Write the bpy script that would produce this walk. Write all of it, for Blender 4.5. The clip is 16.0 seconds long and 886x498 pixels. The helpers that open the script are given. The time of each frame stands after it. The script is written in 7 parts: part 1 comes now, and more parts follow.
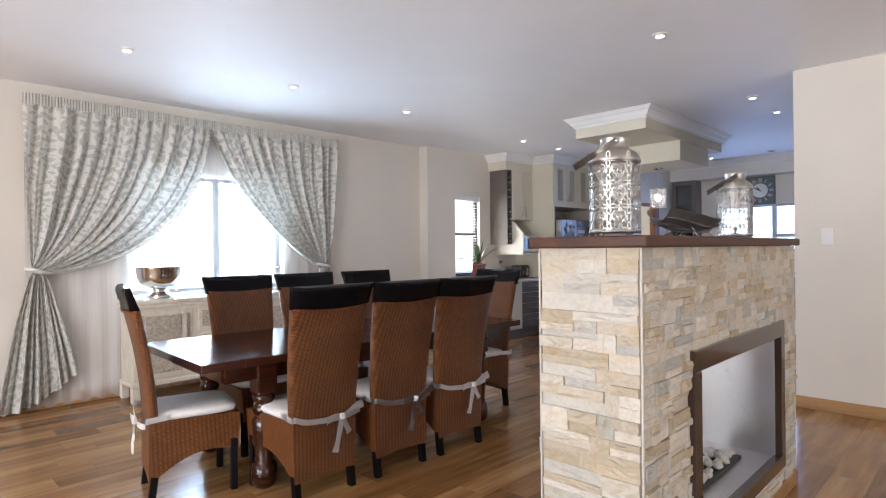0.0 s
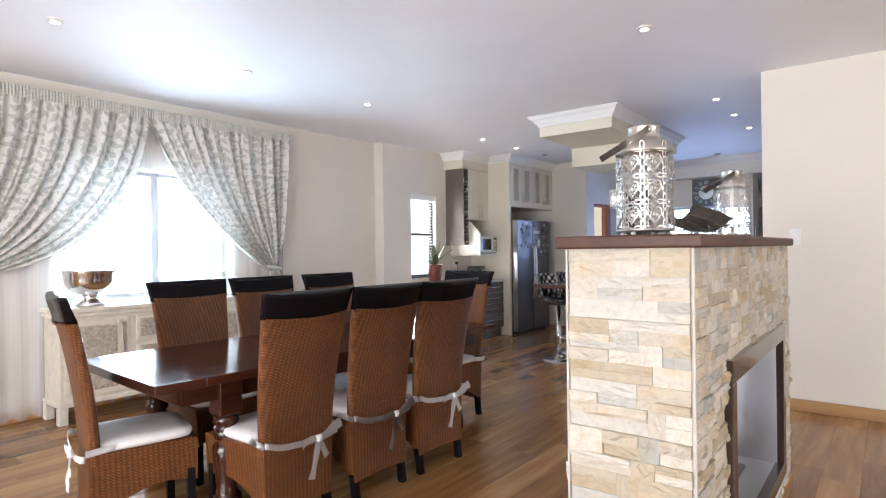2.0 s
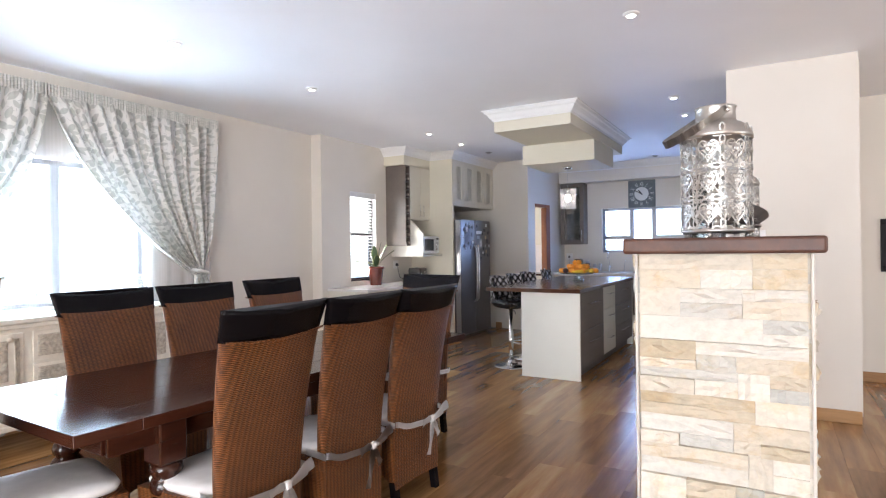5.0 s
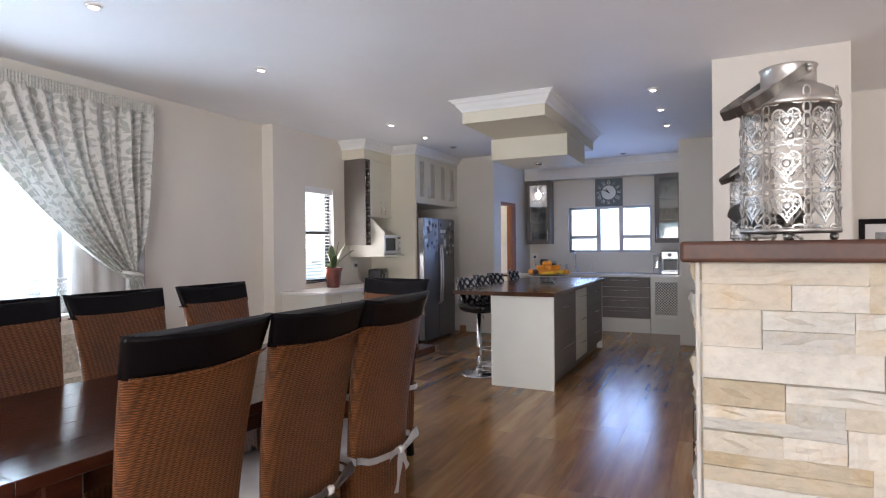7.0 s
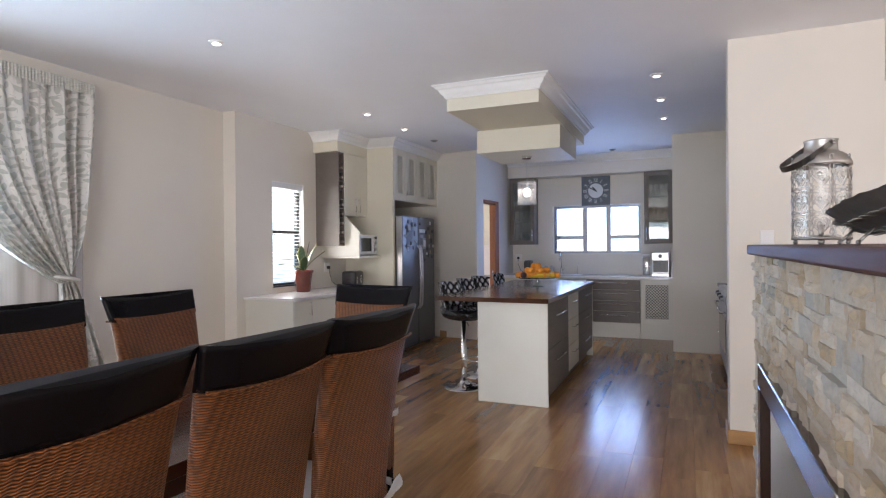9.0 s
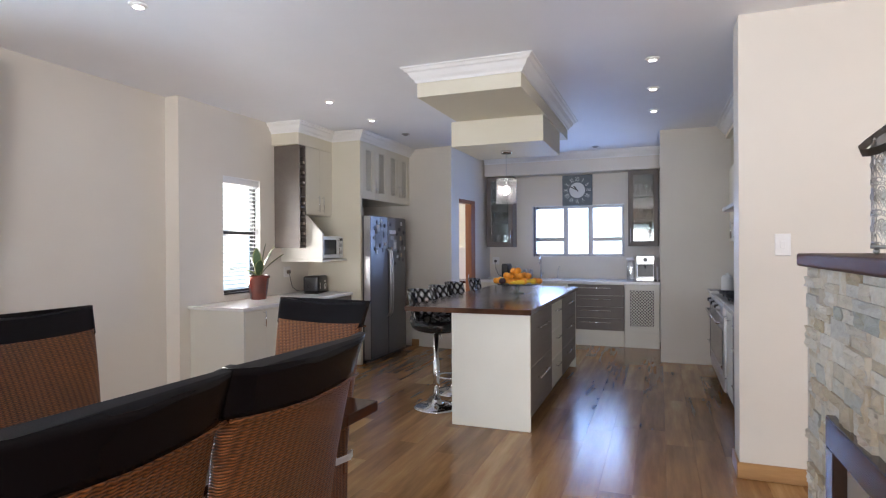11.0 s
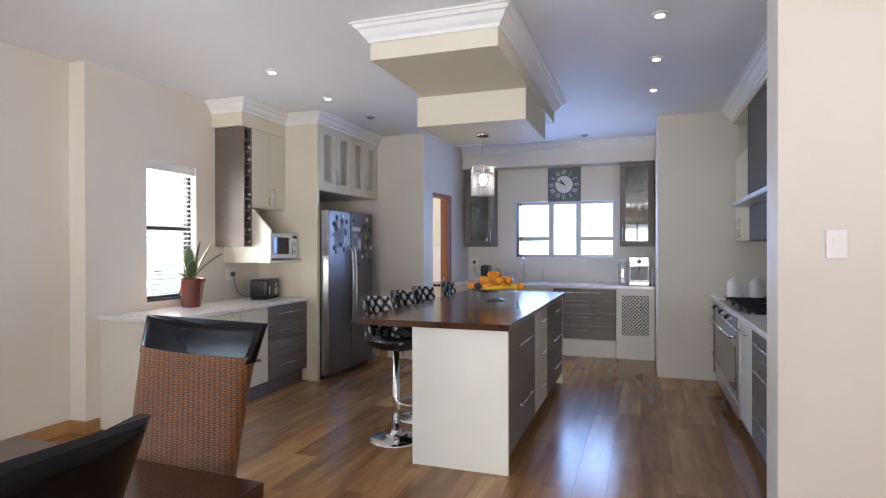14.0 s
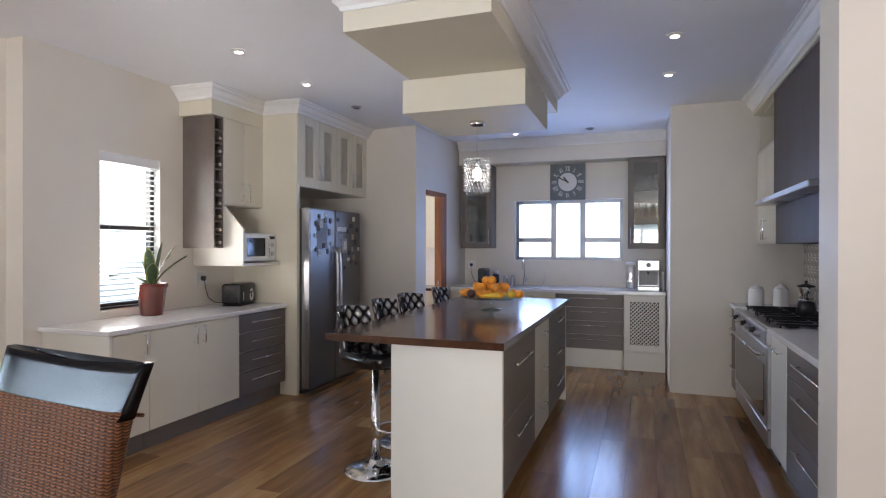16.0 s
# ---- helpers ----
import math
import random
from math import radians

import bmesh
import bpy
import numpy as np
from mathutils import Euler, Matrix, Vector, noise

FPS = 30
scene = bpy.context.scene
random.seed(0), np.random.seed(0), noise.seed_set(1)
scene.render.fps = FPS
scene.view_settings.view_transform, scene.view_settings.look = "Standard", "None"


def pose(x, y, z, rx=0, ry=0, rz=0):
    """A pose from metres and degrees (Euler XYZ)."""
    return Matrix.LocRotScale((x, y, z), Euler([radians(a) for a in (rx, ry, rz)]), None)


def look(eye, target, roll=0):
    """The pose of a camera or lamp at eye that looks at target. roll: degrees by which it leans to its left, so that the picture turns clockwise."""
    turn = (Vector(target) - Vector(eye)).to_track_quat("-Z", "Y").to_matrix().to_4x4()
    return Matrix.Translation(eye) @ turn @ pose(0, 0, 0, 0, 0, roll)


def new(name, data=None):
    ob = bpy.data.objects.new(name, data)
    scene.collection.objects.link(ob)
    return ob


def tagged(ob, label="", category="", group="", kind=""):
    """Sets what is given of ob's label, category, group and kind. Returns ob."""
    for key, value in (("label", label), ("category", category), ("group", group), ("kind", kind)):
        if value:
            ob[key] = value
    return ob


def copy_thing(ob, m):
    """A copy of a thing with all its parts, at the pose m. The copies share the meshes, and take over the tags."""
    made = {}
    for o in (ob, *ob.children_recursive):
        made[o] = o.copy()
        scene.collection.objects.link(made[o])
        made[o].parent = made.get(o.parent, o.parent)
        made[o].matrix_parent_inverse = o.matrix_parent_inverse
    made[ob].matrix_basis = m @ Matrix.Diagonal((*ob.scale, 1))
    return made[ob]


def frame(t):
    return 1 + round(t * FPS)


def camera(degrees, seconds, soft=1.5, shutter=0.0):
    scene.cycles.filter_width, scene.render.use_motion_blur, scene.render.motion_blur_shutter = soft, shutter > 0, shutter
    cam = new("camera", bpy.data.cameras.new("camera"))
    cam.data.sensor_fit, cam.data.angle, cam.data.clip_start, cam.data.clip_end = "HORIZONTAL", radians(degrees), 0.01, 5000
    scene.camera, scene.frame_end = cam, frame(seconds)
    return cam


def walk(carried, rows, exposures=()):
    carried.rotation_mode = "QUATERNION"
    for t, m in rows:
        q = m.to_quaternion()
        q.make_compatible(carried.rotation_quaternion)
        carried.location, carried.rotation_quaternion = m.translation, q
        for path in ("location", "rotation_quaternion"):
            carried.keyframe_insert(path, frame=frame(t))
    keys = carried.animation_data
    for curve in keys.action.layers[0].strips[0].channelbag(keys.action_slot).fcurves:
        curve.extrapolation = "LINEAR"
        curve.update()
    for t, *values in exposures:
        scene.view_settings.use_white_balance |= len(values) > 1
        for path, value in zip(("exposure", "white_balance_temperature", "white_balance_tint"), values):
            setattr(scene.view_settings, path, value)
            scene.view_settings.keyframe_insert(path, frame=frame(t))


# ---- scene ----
cam = camera(75.8, 16.0, soft=1.2)
PATH = [
    (0, (1.172, 1.335, 1.392), (2.601, 2.734, 1.392), -0.6),
    (0.5, (1.188, 1.433, 1.387), (2.657, 2.79, 1.386), -0.6),
    (1, (1.195, 1.531, 1.391), (2.703, 2.845, 1.391), -0.7),
    (1.5, (1.196, 1.628, 1.39), (2.74, 2.899, 1.391), -0.7),
    (2, (1.209, 1.738, 1.394), (2.782, 2.973, 1.395), -0.7),
    (2.5, (1.209, 1.84, 1.396), (2.814, 3.034, 1.398), -0.6),
    (3, (1.209, 1.925, 1.394), (2.843, 3.077, 1.397), -0.6),
    (3.5, (1.236, 2.006, 1.386), (2.899, 3.118, 1.39), -0.6),
    (4, (1.284, 2.1, 1.399), (2.969, 3.178, 1.403), -0.7),
    (6.5, (1.623, 2.522, 1.42), (3.416, 3.409, 1.409), -0.6),
    (7, (1.76, 2.578, 1.427), (3.562, 3.446, 1.418), -0.6),
    (7.5, (1.889, 2.641, 1.434), (3.699, 3.493, 1.423), -0.5),
    (8, (2.013, 2.717, 1.432), (3.83, 3.551, 1.421), -0.5),
    (8.5, (2.134, 2.813, 1.44), (3.962, 3.625, 1.428), -0.4),
    (9, (2.249, 2.881, 1.437), (4.087, 3.67, 1.427), -0.5),
    (11.5, (2.976, 3.107, 1.463), (4.851, 3.803, 1.454), -0.3),
    (12, (3.123, 3.137, 1.461), (5.002, 3.821, 1.451), -0.3),
    (12.5, (3.281, 3.159, 1.454), (5.163, 3.834, 1.445), -0.2),
    (13, (3.432, 3.171, 1.453), (5.317, 3.84, 1.447), -0.2),
    (13.5, (3.562, 3.196, 1.449), (5.449, 3.859, 1.44), -0.2),
    (14, (3.704, 3.22, 1.451), (5.591, 3.881, 1.443), -0.1),
    (14.5, (3.844, 3.262, 1.462), (5.732, 3.92, 1.453), -0.1),
    (15, (3.972, 3.297, 1.453), (5.861, 3.955, 1.445), -0.1),
    (15.5, (4.113, 3.308, 1.467), (6.001, 3.967, 1.458), -0.0),
    (16, (4.253, 3.306, 1.471), (6.139, 3.974, 1.463), 0.1),
]
EXPOSURES = [(0, -0.01, 6620, 14), (1.0, 0.03, 6620, 14), (2.0, 0.30, 6620, 14), (3.0, 0.60, 6600, 14), (4.0, 0.72, 6600, 14), (6.3, -0.13, 6650, 15), (9.0, 0.01, 6680, 15), (11.5, 0.17, 6700, 14), (12.5, 0.11, 6720, 14), (13.0, 0.13, 6720, 14), (14.0, 0.32, 6740, 14), (15.0, 0.18, 6780, 15), (16, 0.10, 6800, 15)]
walk(cam, [(t, look(eye, target, roll)) for t, eye, target, roll in PATH], EXPOSURES)

# ---- sky, daylight and exposure ----
CEIL = 2.90
world = bpy.data.worlds.new("sky")
scene.world = world
world.use_nodes = True
wn = world.node_tree
sky = wn.nodes.new("ShaderNodeTexSky")
sky.sky_type, sky.sun_disc = "NISHITA", False
sky.sun_elevation, sky.sun_rotation = radians(58), radians(200)
wn.nodes["Background"].inputs[1].default_value = 0.12
wn.links.new(sky.outputs[0], wn.nodes["Background"].inputs[0])
sun_data = bpy.data.lights.new("sun", "SUN")
sun_data.energy, sun_data.angle, sun_data.color = 3.0, radians(0.6), (1.0, 0.95, 0.88)
sun = new("sun", sun_data)
sun.matrix_world = look((6, -20, 40), (6, 4, 0))


def window_light(name, at, target, w, h, watts, color):
    data = bpy.data.lights.new(name, "AREA")
    data.shape, data.size, data.size_y, data.energy, data.color = "RECTANGLE", w, h, watts, color
    ob = new(name, data)
    ob.matrix_world = look(at, target)
    return ob


DAY = (0.965, 0.95, 0.965)
BLUE_SKY = (0.60, 0.78, 1.0)
window_light("daylight_dining_window", (3.87, 7.66, 1.58), (3.87, 5.0, 1.9), 1.60, 1.20, 200, BLUE_SKY)
window_light("daylight_kitchen_window", (12.32, 4.29, 1.70), (9.0, 4.29, 1.75), 1.40, 0.78, 38, (0.18, 0.38, 1.0))
window_light("daylight_patio_door", (-3.3, 2.6, 1.25), (0.0, 3.4, 3.5), 4.4, 2.2, 360, DAY)
window_light("daylight_small_window", (7.82, 7.42, 1.59), (7.4, 5.5, 2.3), 0.52, 1.15, 28, (1.0, 0.97, 0.94))
window_light("daylight_lounge_window", (3.0, -3.6, 1.4), (3.8, 0.0, 4.2), 3.4, 1.6, 130, DAY)
# Added lamp with no visible source; brightens the scullery glimpsed through its door.
window_light("scullery_fill_light", (11.3, 8.6, 1.6), (11.3, 6.0, 1.4), 0.8, 0.9, 75, (0.86, 0.92, 1.0))


# ---- mesh helpers ----
def B():
    return bmesh.new()


def add_box(bm, x0, x1, y0, y1, z0, z1):
    v = [bm.verts.new(p) for p in ((x0, y0, z0), (x1, y0, z0), (x1, y1, z0), (x0, y1, z0), (x0, y0, z1), (x1, y0, z1), (x1, y1, z1), (x0, y1, z1))]
    for f in ((3, 2, 1, 0), (4, 5, 6, 7), (0, 1, 5, 4), (1, 2, 6, 5), (2, 3, 7, 6), (3, 0, 4, 7)):
        bm.faces.new([v[i] for i in f])
    return v


def soft_box(bm, x0, x1, y0, y1, z0, z1, r=0.004, seg=2):
    t = B()
    add_box(t, x0, x1, y0, y1, z0, z1)
    bmesh.ops.bevel(t, geom=t.edges[:], offset=r, segments=seg, affect="EDGES", profile=0.5)
    merge(bm, t)


def merge(bm, other, m=None):
    if m is not None:
        bmesh.ops.transform(other, matrix=m, verts=other.verts)
    table = {v: bm.verts.new(v.co) for v in other.verts}
    for f in other.faces:
        nf = bm.faces.new([table[v] for v in f.verts])
        nf.smooth = f.smooth
    other.free()


def add_prism(bm, pts, vec):
    """A flat polygon pushed along vec."""
    vec = Vector(vec)
    a = [bm.verts.new(p) for p in pts]
    b = [bm.verts.new(Vector(p) + vec) for p in pts]
    n = len(pts)
    bm.faces.new(a[::-1])
    bm.faces.new(b)
    for i in range(n):
        bm.faces.new((a[i], a[(i + 1) % n], b[(i + 1) % n], b[i]))


def add_lathe(bm, prof, c=(0, 0, 0), seg=24, cap=True):
    """prof: (radius, z) from bottom to top."""
    rings = []
    for r, z in prof:
        rings.append([bm.verts.new((c[0] + r * math.cos(2 * math.pi * i / seg), c[1] + r * math.sin(2 * math.pi * i / seg), c[2] + z)) for i in range(seg)])
    for a, b in zip(rings, rings[1:]):
        for i in range(seg):
            f = bm.faces.new((a[i], a[(i + 1) % seg], b[(i + 1) % seg], b[i]))
            f.smooth = True
    if cap:
        bm.faces.new(rings[0][::-1])
        bm.faces.new(rings[-1])


def add_tube(bm, pts, r, seg=8):
    pts = [Vector(p) for p in pts]
    rings = []
    up = Vector((0, 0, 1))
    for i, p in enumerate(pts):
        d = (pts[min(i + 1, len(pts) - 1)] - pts[max(i - 1, 0)]).normalized()
        ref = up if abs(d.z) < 0.95 else Vector((1, 0, 0))
        s = d.cross(ref).normalized()
        t = s.cross(d)
        rings.append([bm.verts.new(p + r * (math.cos(2 * math.pi * k / seg) * s + math.sin(2 * math.pi * k / seg) * t)) for k in range(seg)])
    for a, b in zip(rings, rings[1:]):
        for k in range(seg):
            f = bm.faces.new((a[k], a[(k + 1) % seg], b[(k + 1) % seg], b[k]))
            f.smooth = True
    bm.faces.new(rings[0][::-1])
    bm.faces.new(rings[-1])


def add_grid(bm, fn, nu, nv, closed=False, smooth=True):
    """A sheet of points fn(u, v), u and v from 0 to 1."""
    g = [[bm.verts.new(fn(i / nu, j / nv)) for j in range(nv + 1)] for i in range(nu + (0 if closed else 1))]
    uv = bm.loops.layers.uv.verify()
    n = len(g)
    for i in range(nu):
        for j in range(nv):
            a, b = g[i], g[(i + 1) % n]
            f = bm.faces.new((a[j], b[j], b[j + 1], a[j + 1]))
            f.smooth = smooth
            for loop, (p, q) in zip(f.loops, ((i, j), (i + 1, j), (i + 1, j + 1), (i, j + 1))):
                loop[uv].uv = (p / nu, q / nv)
    return g


def part(name, bm, material, parent=None, label="", smooth=False):
    me = bpy.data.meshes.new(name)
    bmesh.ops.recalc_face_normals(bm, faces=bm.faces)
    bm.to_mesh(me)
    bm.free()
    if smooth:
        me.shade_smooth()
    me.materials.append(material)
    ob = new(name, me)
    if parent is not None:
        ob.parent = parent
    if label:
        tagged(ob, label)
    return ob


def thing(name, x, y, z, rz, label, category, group=""):
    ob = new(name)
    ob.empty_display_size = 0.1
    ob.matrix_basis = pose(x, y, z, 0, 0, rz)
    return tagged(ob, label, category, group)


def structure(name, bm, material, label="", category=""):
    return tagged(part(name, bm, material), label, category, kind="structure")


def boxpart(name, dims, material, parent=None, label="", r=0.003):
    bm = B()
    if r:
        soft_box(bm, *dims, r=r, seg=1)
    else:
        add_box(bm, *dims)
    return part(name, bm, material, parent, label)


def lerp(a, b, t):
    return a + (b - a) * t


# ---- materials ----
def nodes_of(name):
    m = bpy.data.materials.new(name)
    m.use_nodes = True
    nt = m.node_tree
    return m, nt, nt.nodes["Principled BSDF"]


def nd(nt, kind, **values):
    n = nt.nodes.new(kind)
    for k, v in values.items():
        n.inputs[k].default_value = v
    return n


def ramp(nt, fac, stops):
    n = nt.nodes.new("ShaderNodeValToRGB")
    e = n.color_ramp.elements
    while len(e) < len(stops):
        e.new(0.5)
    for el, (p, c) in zip(e, stops):
        el.position, el.color = p, (*c, 1)
    nt.links.new(fac, n.inputs[0])
    return n.outputs[0]


def math_node(nt, op, a, b=0.0):
    n = nt.nodes.new("ShaderNodeMath")
    n.operation = op
    for i, v in enumerate((a, b)):
        if isinstance(v, (int, float)):
            n.inputs[i].default_value = v
        else:
            nt.links.new(v, n.inputs[i])
    return n.outputs[0]


def mix_color(nt, fac, a, b, mode="MIX"):
    n = nt.nodes.new("ShaderNodeMix")
    n.data_type, n.blend_type = "RGBA", mode
    for sock, v in ((n.inputs[0], fac), (n.inputs[6], a), (n.inputs[7], b)):
        if isinstance(v, (int, float)):
            sock.default_value = v
        elif isinstance(v, tuple):
            sock.default_value = (*v, 1)
        else:
            nt.links.new(v, sock)
    return n.outputs[2]


def coords(nt, which="Object", scale=(1, 1, 1)):
    tc = nt.nodes.new("ShaderNodeTexCoord")
    mp = nt.nodes.new("ShaderNodeMapping")
    mp.inputs["Scale"].default_value = scale
    nt.links.new(tc.outputs[which], mp.inputs[0])
    return mp.outputs[0]


def noise_of(nt, vec, scale, detail=4.0, rough=0.55):
    n = nd(nt, "ShaderNodeTexNoise", Scale=scale, Detail=detail, Roughness=rough)
    nt.links.new(vec, n.inputs["Vector"])
    return n.outputs["Fac"]


def bump_to(nt, bsdf, height, strength=0.2, dist=0.002):
    b = nd(nt, "ShaderNodeBump", Strength=strength, Distance=dist)
    nt.links.new(height, b.inputs["Height"])
    nt.links.new(b.outputs[0], bsdf.inputs["Normal"])


def plain(name, col, rough=0.5, metal=0.0, var=0.06, scale=3.0, grain=120.0, bump=0.05, coat=0.0):
    """Paint, plastic, metal: a base colour with broad and fine variation."""
    m, nt, p = nodes_of(name)
    vec = coords(nt)
    big, fine = noise_of(nt, vec, scale), noise_of(nt, vec, grain, 2.0)
    lo, hi = tuple(c * (1 - var) for c in col), tuple(min(1, c * (1 + var)) for c in col)
    c1 = ramp(nt, big, ((0.3, lo), (0.7, hi)))
    nt.links.new(c1, p.inputs["Base Color"])
    p.inputs["Metallic"].default_value = metal
    r = math_node(nt, "ADD", math_node(nt, "MULTIPLY", fine, 0.12), rough - 0.06)
    r = math_node(nt, "ADD", r, math_node(nt, "MULTIPLY", math_node(nt, "SUBTRACT", big, 0.5), 0.15))
    nt.links.new(r, p.inputs["Roughness"])
    p.inputs["Coat Weight"].default_value = coat
    if bump:
        bump_to(nt, p, fine, bump, 0.001)
    return m


def wood(name, dark, light, rough=0.35, along="X", scale=6.0, per_object=False, coat=0.0):
    m, nt, p = nodes_of(name)
    st = {"X": (0.12, 1, 1), "Y": (1, 0.12, 1), "Z": (1, 1, 0.12)}[along]
    vec = coords(nt, "Object", st)
    if per_object:
        info = nt.nodes.new("ShaderNodeObjectInfo")
        off = nt.nodes.new("ShaderNodeVectorMath")
        off.operation = "ADD"
        comb = nt.nodes.new("ShaderNodeCombineXYZ")
        for i, k in enumerate((37.0, 91.0, 13.0)):
            nt.links.new(math_node(nt, "MULTIPLY", info.outputs["Random"], k), comb.inputs[i])
        nt.links.new(vec, off.inputs[0])
        nt.links.new(comb.outputs[0], off.inputs[1])
        vec = off.outputs[0]
    g1 = noise_of(nt, vec, scale, 6.0, 0.6)
    g2 = noise_of(nt, vec, scale * 9, 4.0, 0.6)
    f = math_node(nt, "ADD", math_node(nt, "MULTIPLY", g1, 0.7), math_node(nt, "MULTIPLY", g2, 0.3))
    c = ramp(nt, f, ((0.34, dark), (0.5, tuple((a + b) / 2 for a, b in zip(dark, light))), (0.66, light)))
    nt.links.new(c, p.inputs["Base Color"])
    nt.links.new(math_node(nt, "ADD", math_node(nt, "MULTIPLY", g2, 0.2), rough - 0.1), p.inputs["Roughness"])
    p.inputs["Coat Weight"].default_value = coat
    p.inputs["Coat Roughness"].default_value = 0.08
    bump_to(nt, p, g2, 0.08, 0.001)
    return m


def plank_material(name, island):
    """Honey laminate: each plank its own tone, with streaks along it."""
    m, nt, p = nodes_of(name)
    vec = coords(nt, "Object" if island else "Generated", (1, 1, 1))
    if island:
        rnd = nt.nodes.new("ShaderNodeNewGeometry").outputs["Random Per Island"]
        vec = coords(nt, "Object", (0.40, 3.6, 1))
    else:
        rnd = nt.nodes.new("ShaderNodeObjectInfo").outputs["Random"]
        vec = coords(nt, "Object", (0.40, 3.6, 1))
    off = nt.nodes.new("ShaderNodeVectorMath")
    off.operation = "ADD"
    comb = nt.nodes.new("ShaderNodeCombineXYZ")
    nt.links.new(math_node(nt, "MULTIPLY", rnd, 71.0), comb.inputs[0])
    nt.links.new(math_node(nt, "MULTIPLY", rnd, 43.0), comb.inputs[1])
    nt.links.new(vec, off.inputs[0])
    nt.links.new(comb.outputs[0], off.inputs[1])
    g1 = noise_of(nt, off.outputs[0], 3.0, 5.0, 0.6)
    g2 = noise_of(nt, off.outputs[0], 14.0, 3.0, 0.5)
    f = math_node(nt, "ADD", math_node(nt, "MULTIPLY", g1, 0.66), math_node(nt, "MULTIPLY", g2, 0.04))
    f = math_node(nt, "ADD", f, math_node(nt, "MULTIPLY", rnd, 0.24))
    c = ramp(nt, f, ((0.28, (0.165, 0.073, 0.023)), (0.5, (0.325, 0.165, 0.060)), (0.72, (0.52, 0.31, 0.130))))
    nt.links.new(c, p.inputs["Base Color"])
    nt.links.new(math_node(nt, "ADD", math_node(nt, "MULTIPLY", g1, 0.10), 0.17), p.inputs["Roughness"])
    p.inputs["Specular IOR Level"].default_value = 0.5
    return m


def wicker_material(name):
    """Woven rattan: rows of strands 7 mm high that pass over and under upright stakes 24 mm apart, row by row in turn."""
    m, nt, p = nodes_of(name)
    tc = nt.nodes.new("ShaderNodeTexCoord")
    sep = nt.nodes.new("ShaderNodeSeparateXYZ")
    nt.links.new(tc.outputs["Object"], sep.inputs[0])
    u = math_node(nt, "ADD", sep.outputs[0], sep.outputs[1])
    wob = noise_of(nt, tc.outputs["Object"], 9.0, 2.0)
    u = math_node(nt, "ADD", u, math_node(nt, "MULTIPLY", wob, 0.006))
    z = math_node(nt, "ADD", sep.outputs[2], math_node(nt, "MULTIPLY", wob, 0.012))
    stake = math_node(nt, "MULTIPLY", u, 2 * math.pi / 0.024)
    z = math_node(nt, "ADD", z, math_node(nt, "MULTIPLY", math_node(nt, "COSINE", stake), 0.0011))
    row = math_node(nt, "MULTIPLY", z, 1 / 0.0072)
    rowi = math_node(nt, "FLOOR", row)
    rowf = math_node(nt, "SUBTRACT", row, rowi)
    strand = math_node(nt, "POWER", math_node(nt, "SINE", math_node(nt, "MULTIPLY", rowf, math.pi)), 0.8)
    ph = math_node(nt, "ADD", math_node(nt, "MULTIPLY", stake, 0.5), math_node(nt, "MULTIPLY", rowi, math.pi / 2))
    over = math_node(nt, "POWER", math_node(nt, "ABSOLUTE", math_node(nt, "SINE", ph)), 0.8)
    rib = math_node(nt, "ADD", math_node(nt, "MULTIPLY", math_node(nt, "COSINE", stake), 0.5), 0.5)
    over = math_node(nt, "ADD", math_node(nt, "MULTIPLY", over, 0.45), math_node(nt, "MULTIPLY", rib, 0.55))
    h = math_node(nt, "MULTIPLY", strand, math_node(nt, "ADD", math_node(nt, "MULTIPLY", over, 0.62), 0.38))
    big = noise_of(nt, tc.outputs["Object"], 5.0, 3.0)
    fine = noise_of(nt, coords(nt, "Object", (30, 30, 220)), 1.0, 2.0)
    # Weave height drives colour too: gaps painted dark as shade, crests lighter as highlights.
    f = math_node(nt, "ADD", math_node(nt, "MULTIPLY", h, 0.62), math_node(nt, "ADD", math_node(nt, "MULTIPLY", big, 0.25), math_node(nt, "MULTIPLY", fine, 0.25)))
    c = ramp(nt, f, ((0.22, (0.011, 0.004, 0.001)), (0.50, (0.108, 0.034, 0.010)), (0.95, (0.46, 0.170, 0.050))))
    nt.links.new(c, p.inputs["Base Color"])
    p.inputs["Roughness"].default_value = 0.36
    bump_to(nt, p, h, 1.0, 0.006)
    return m


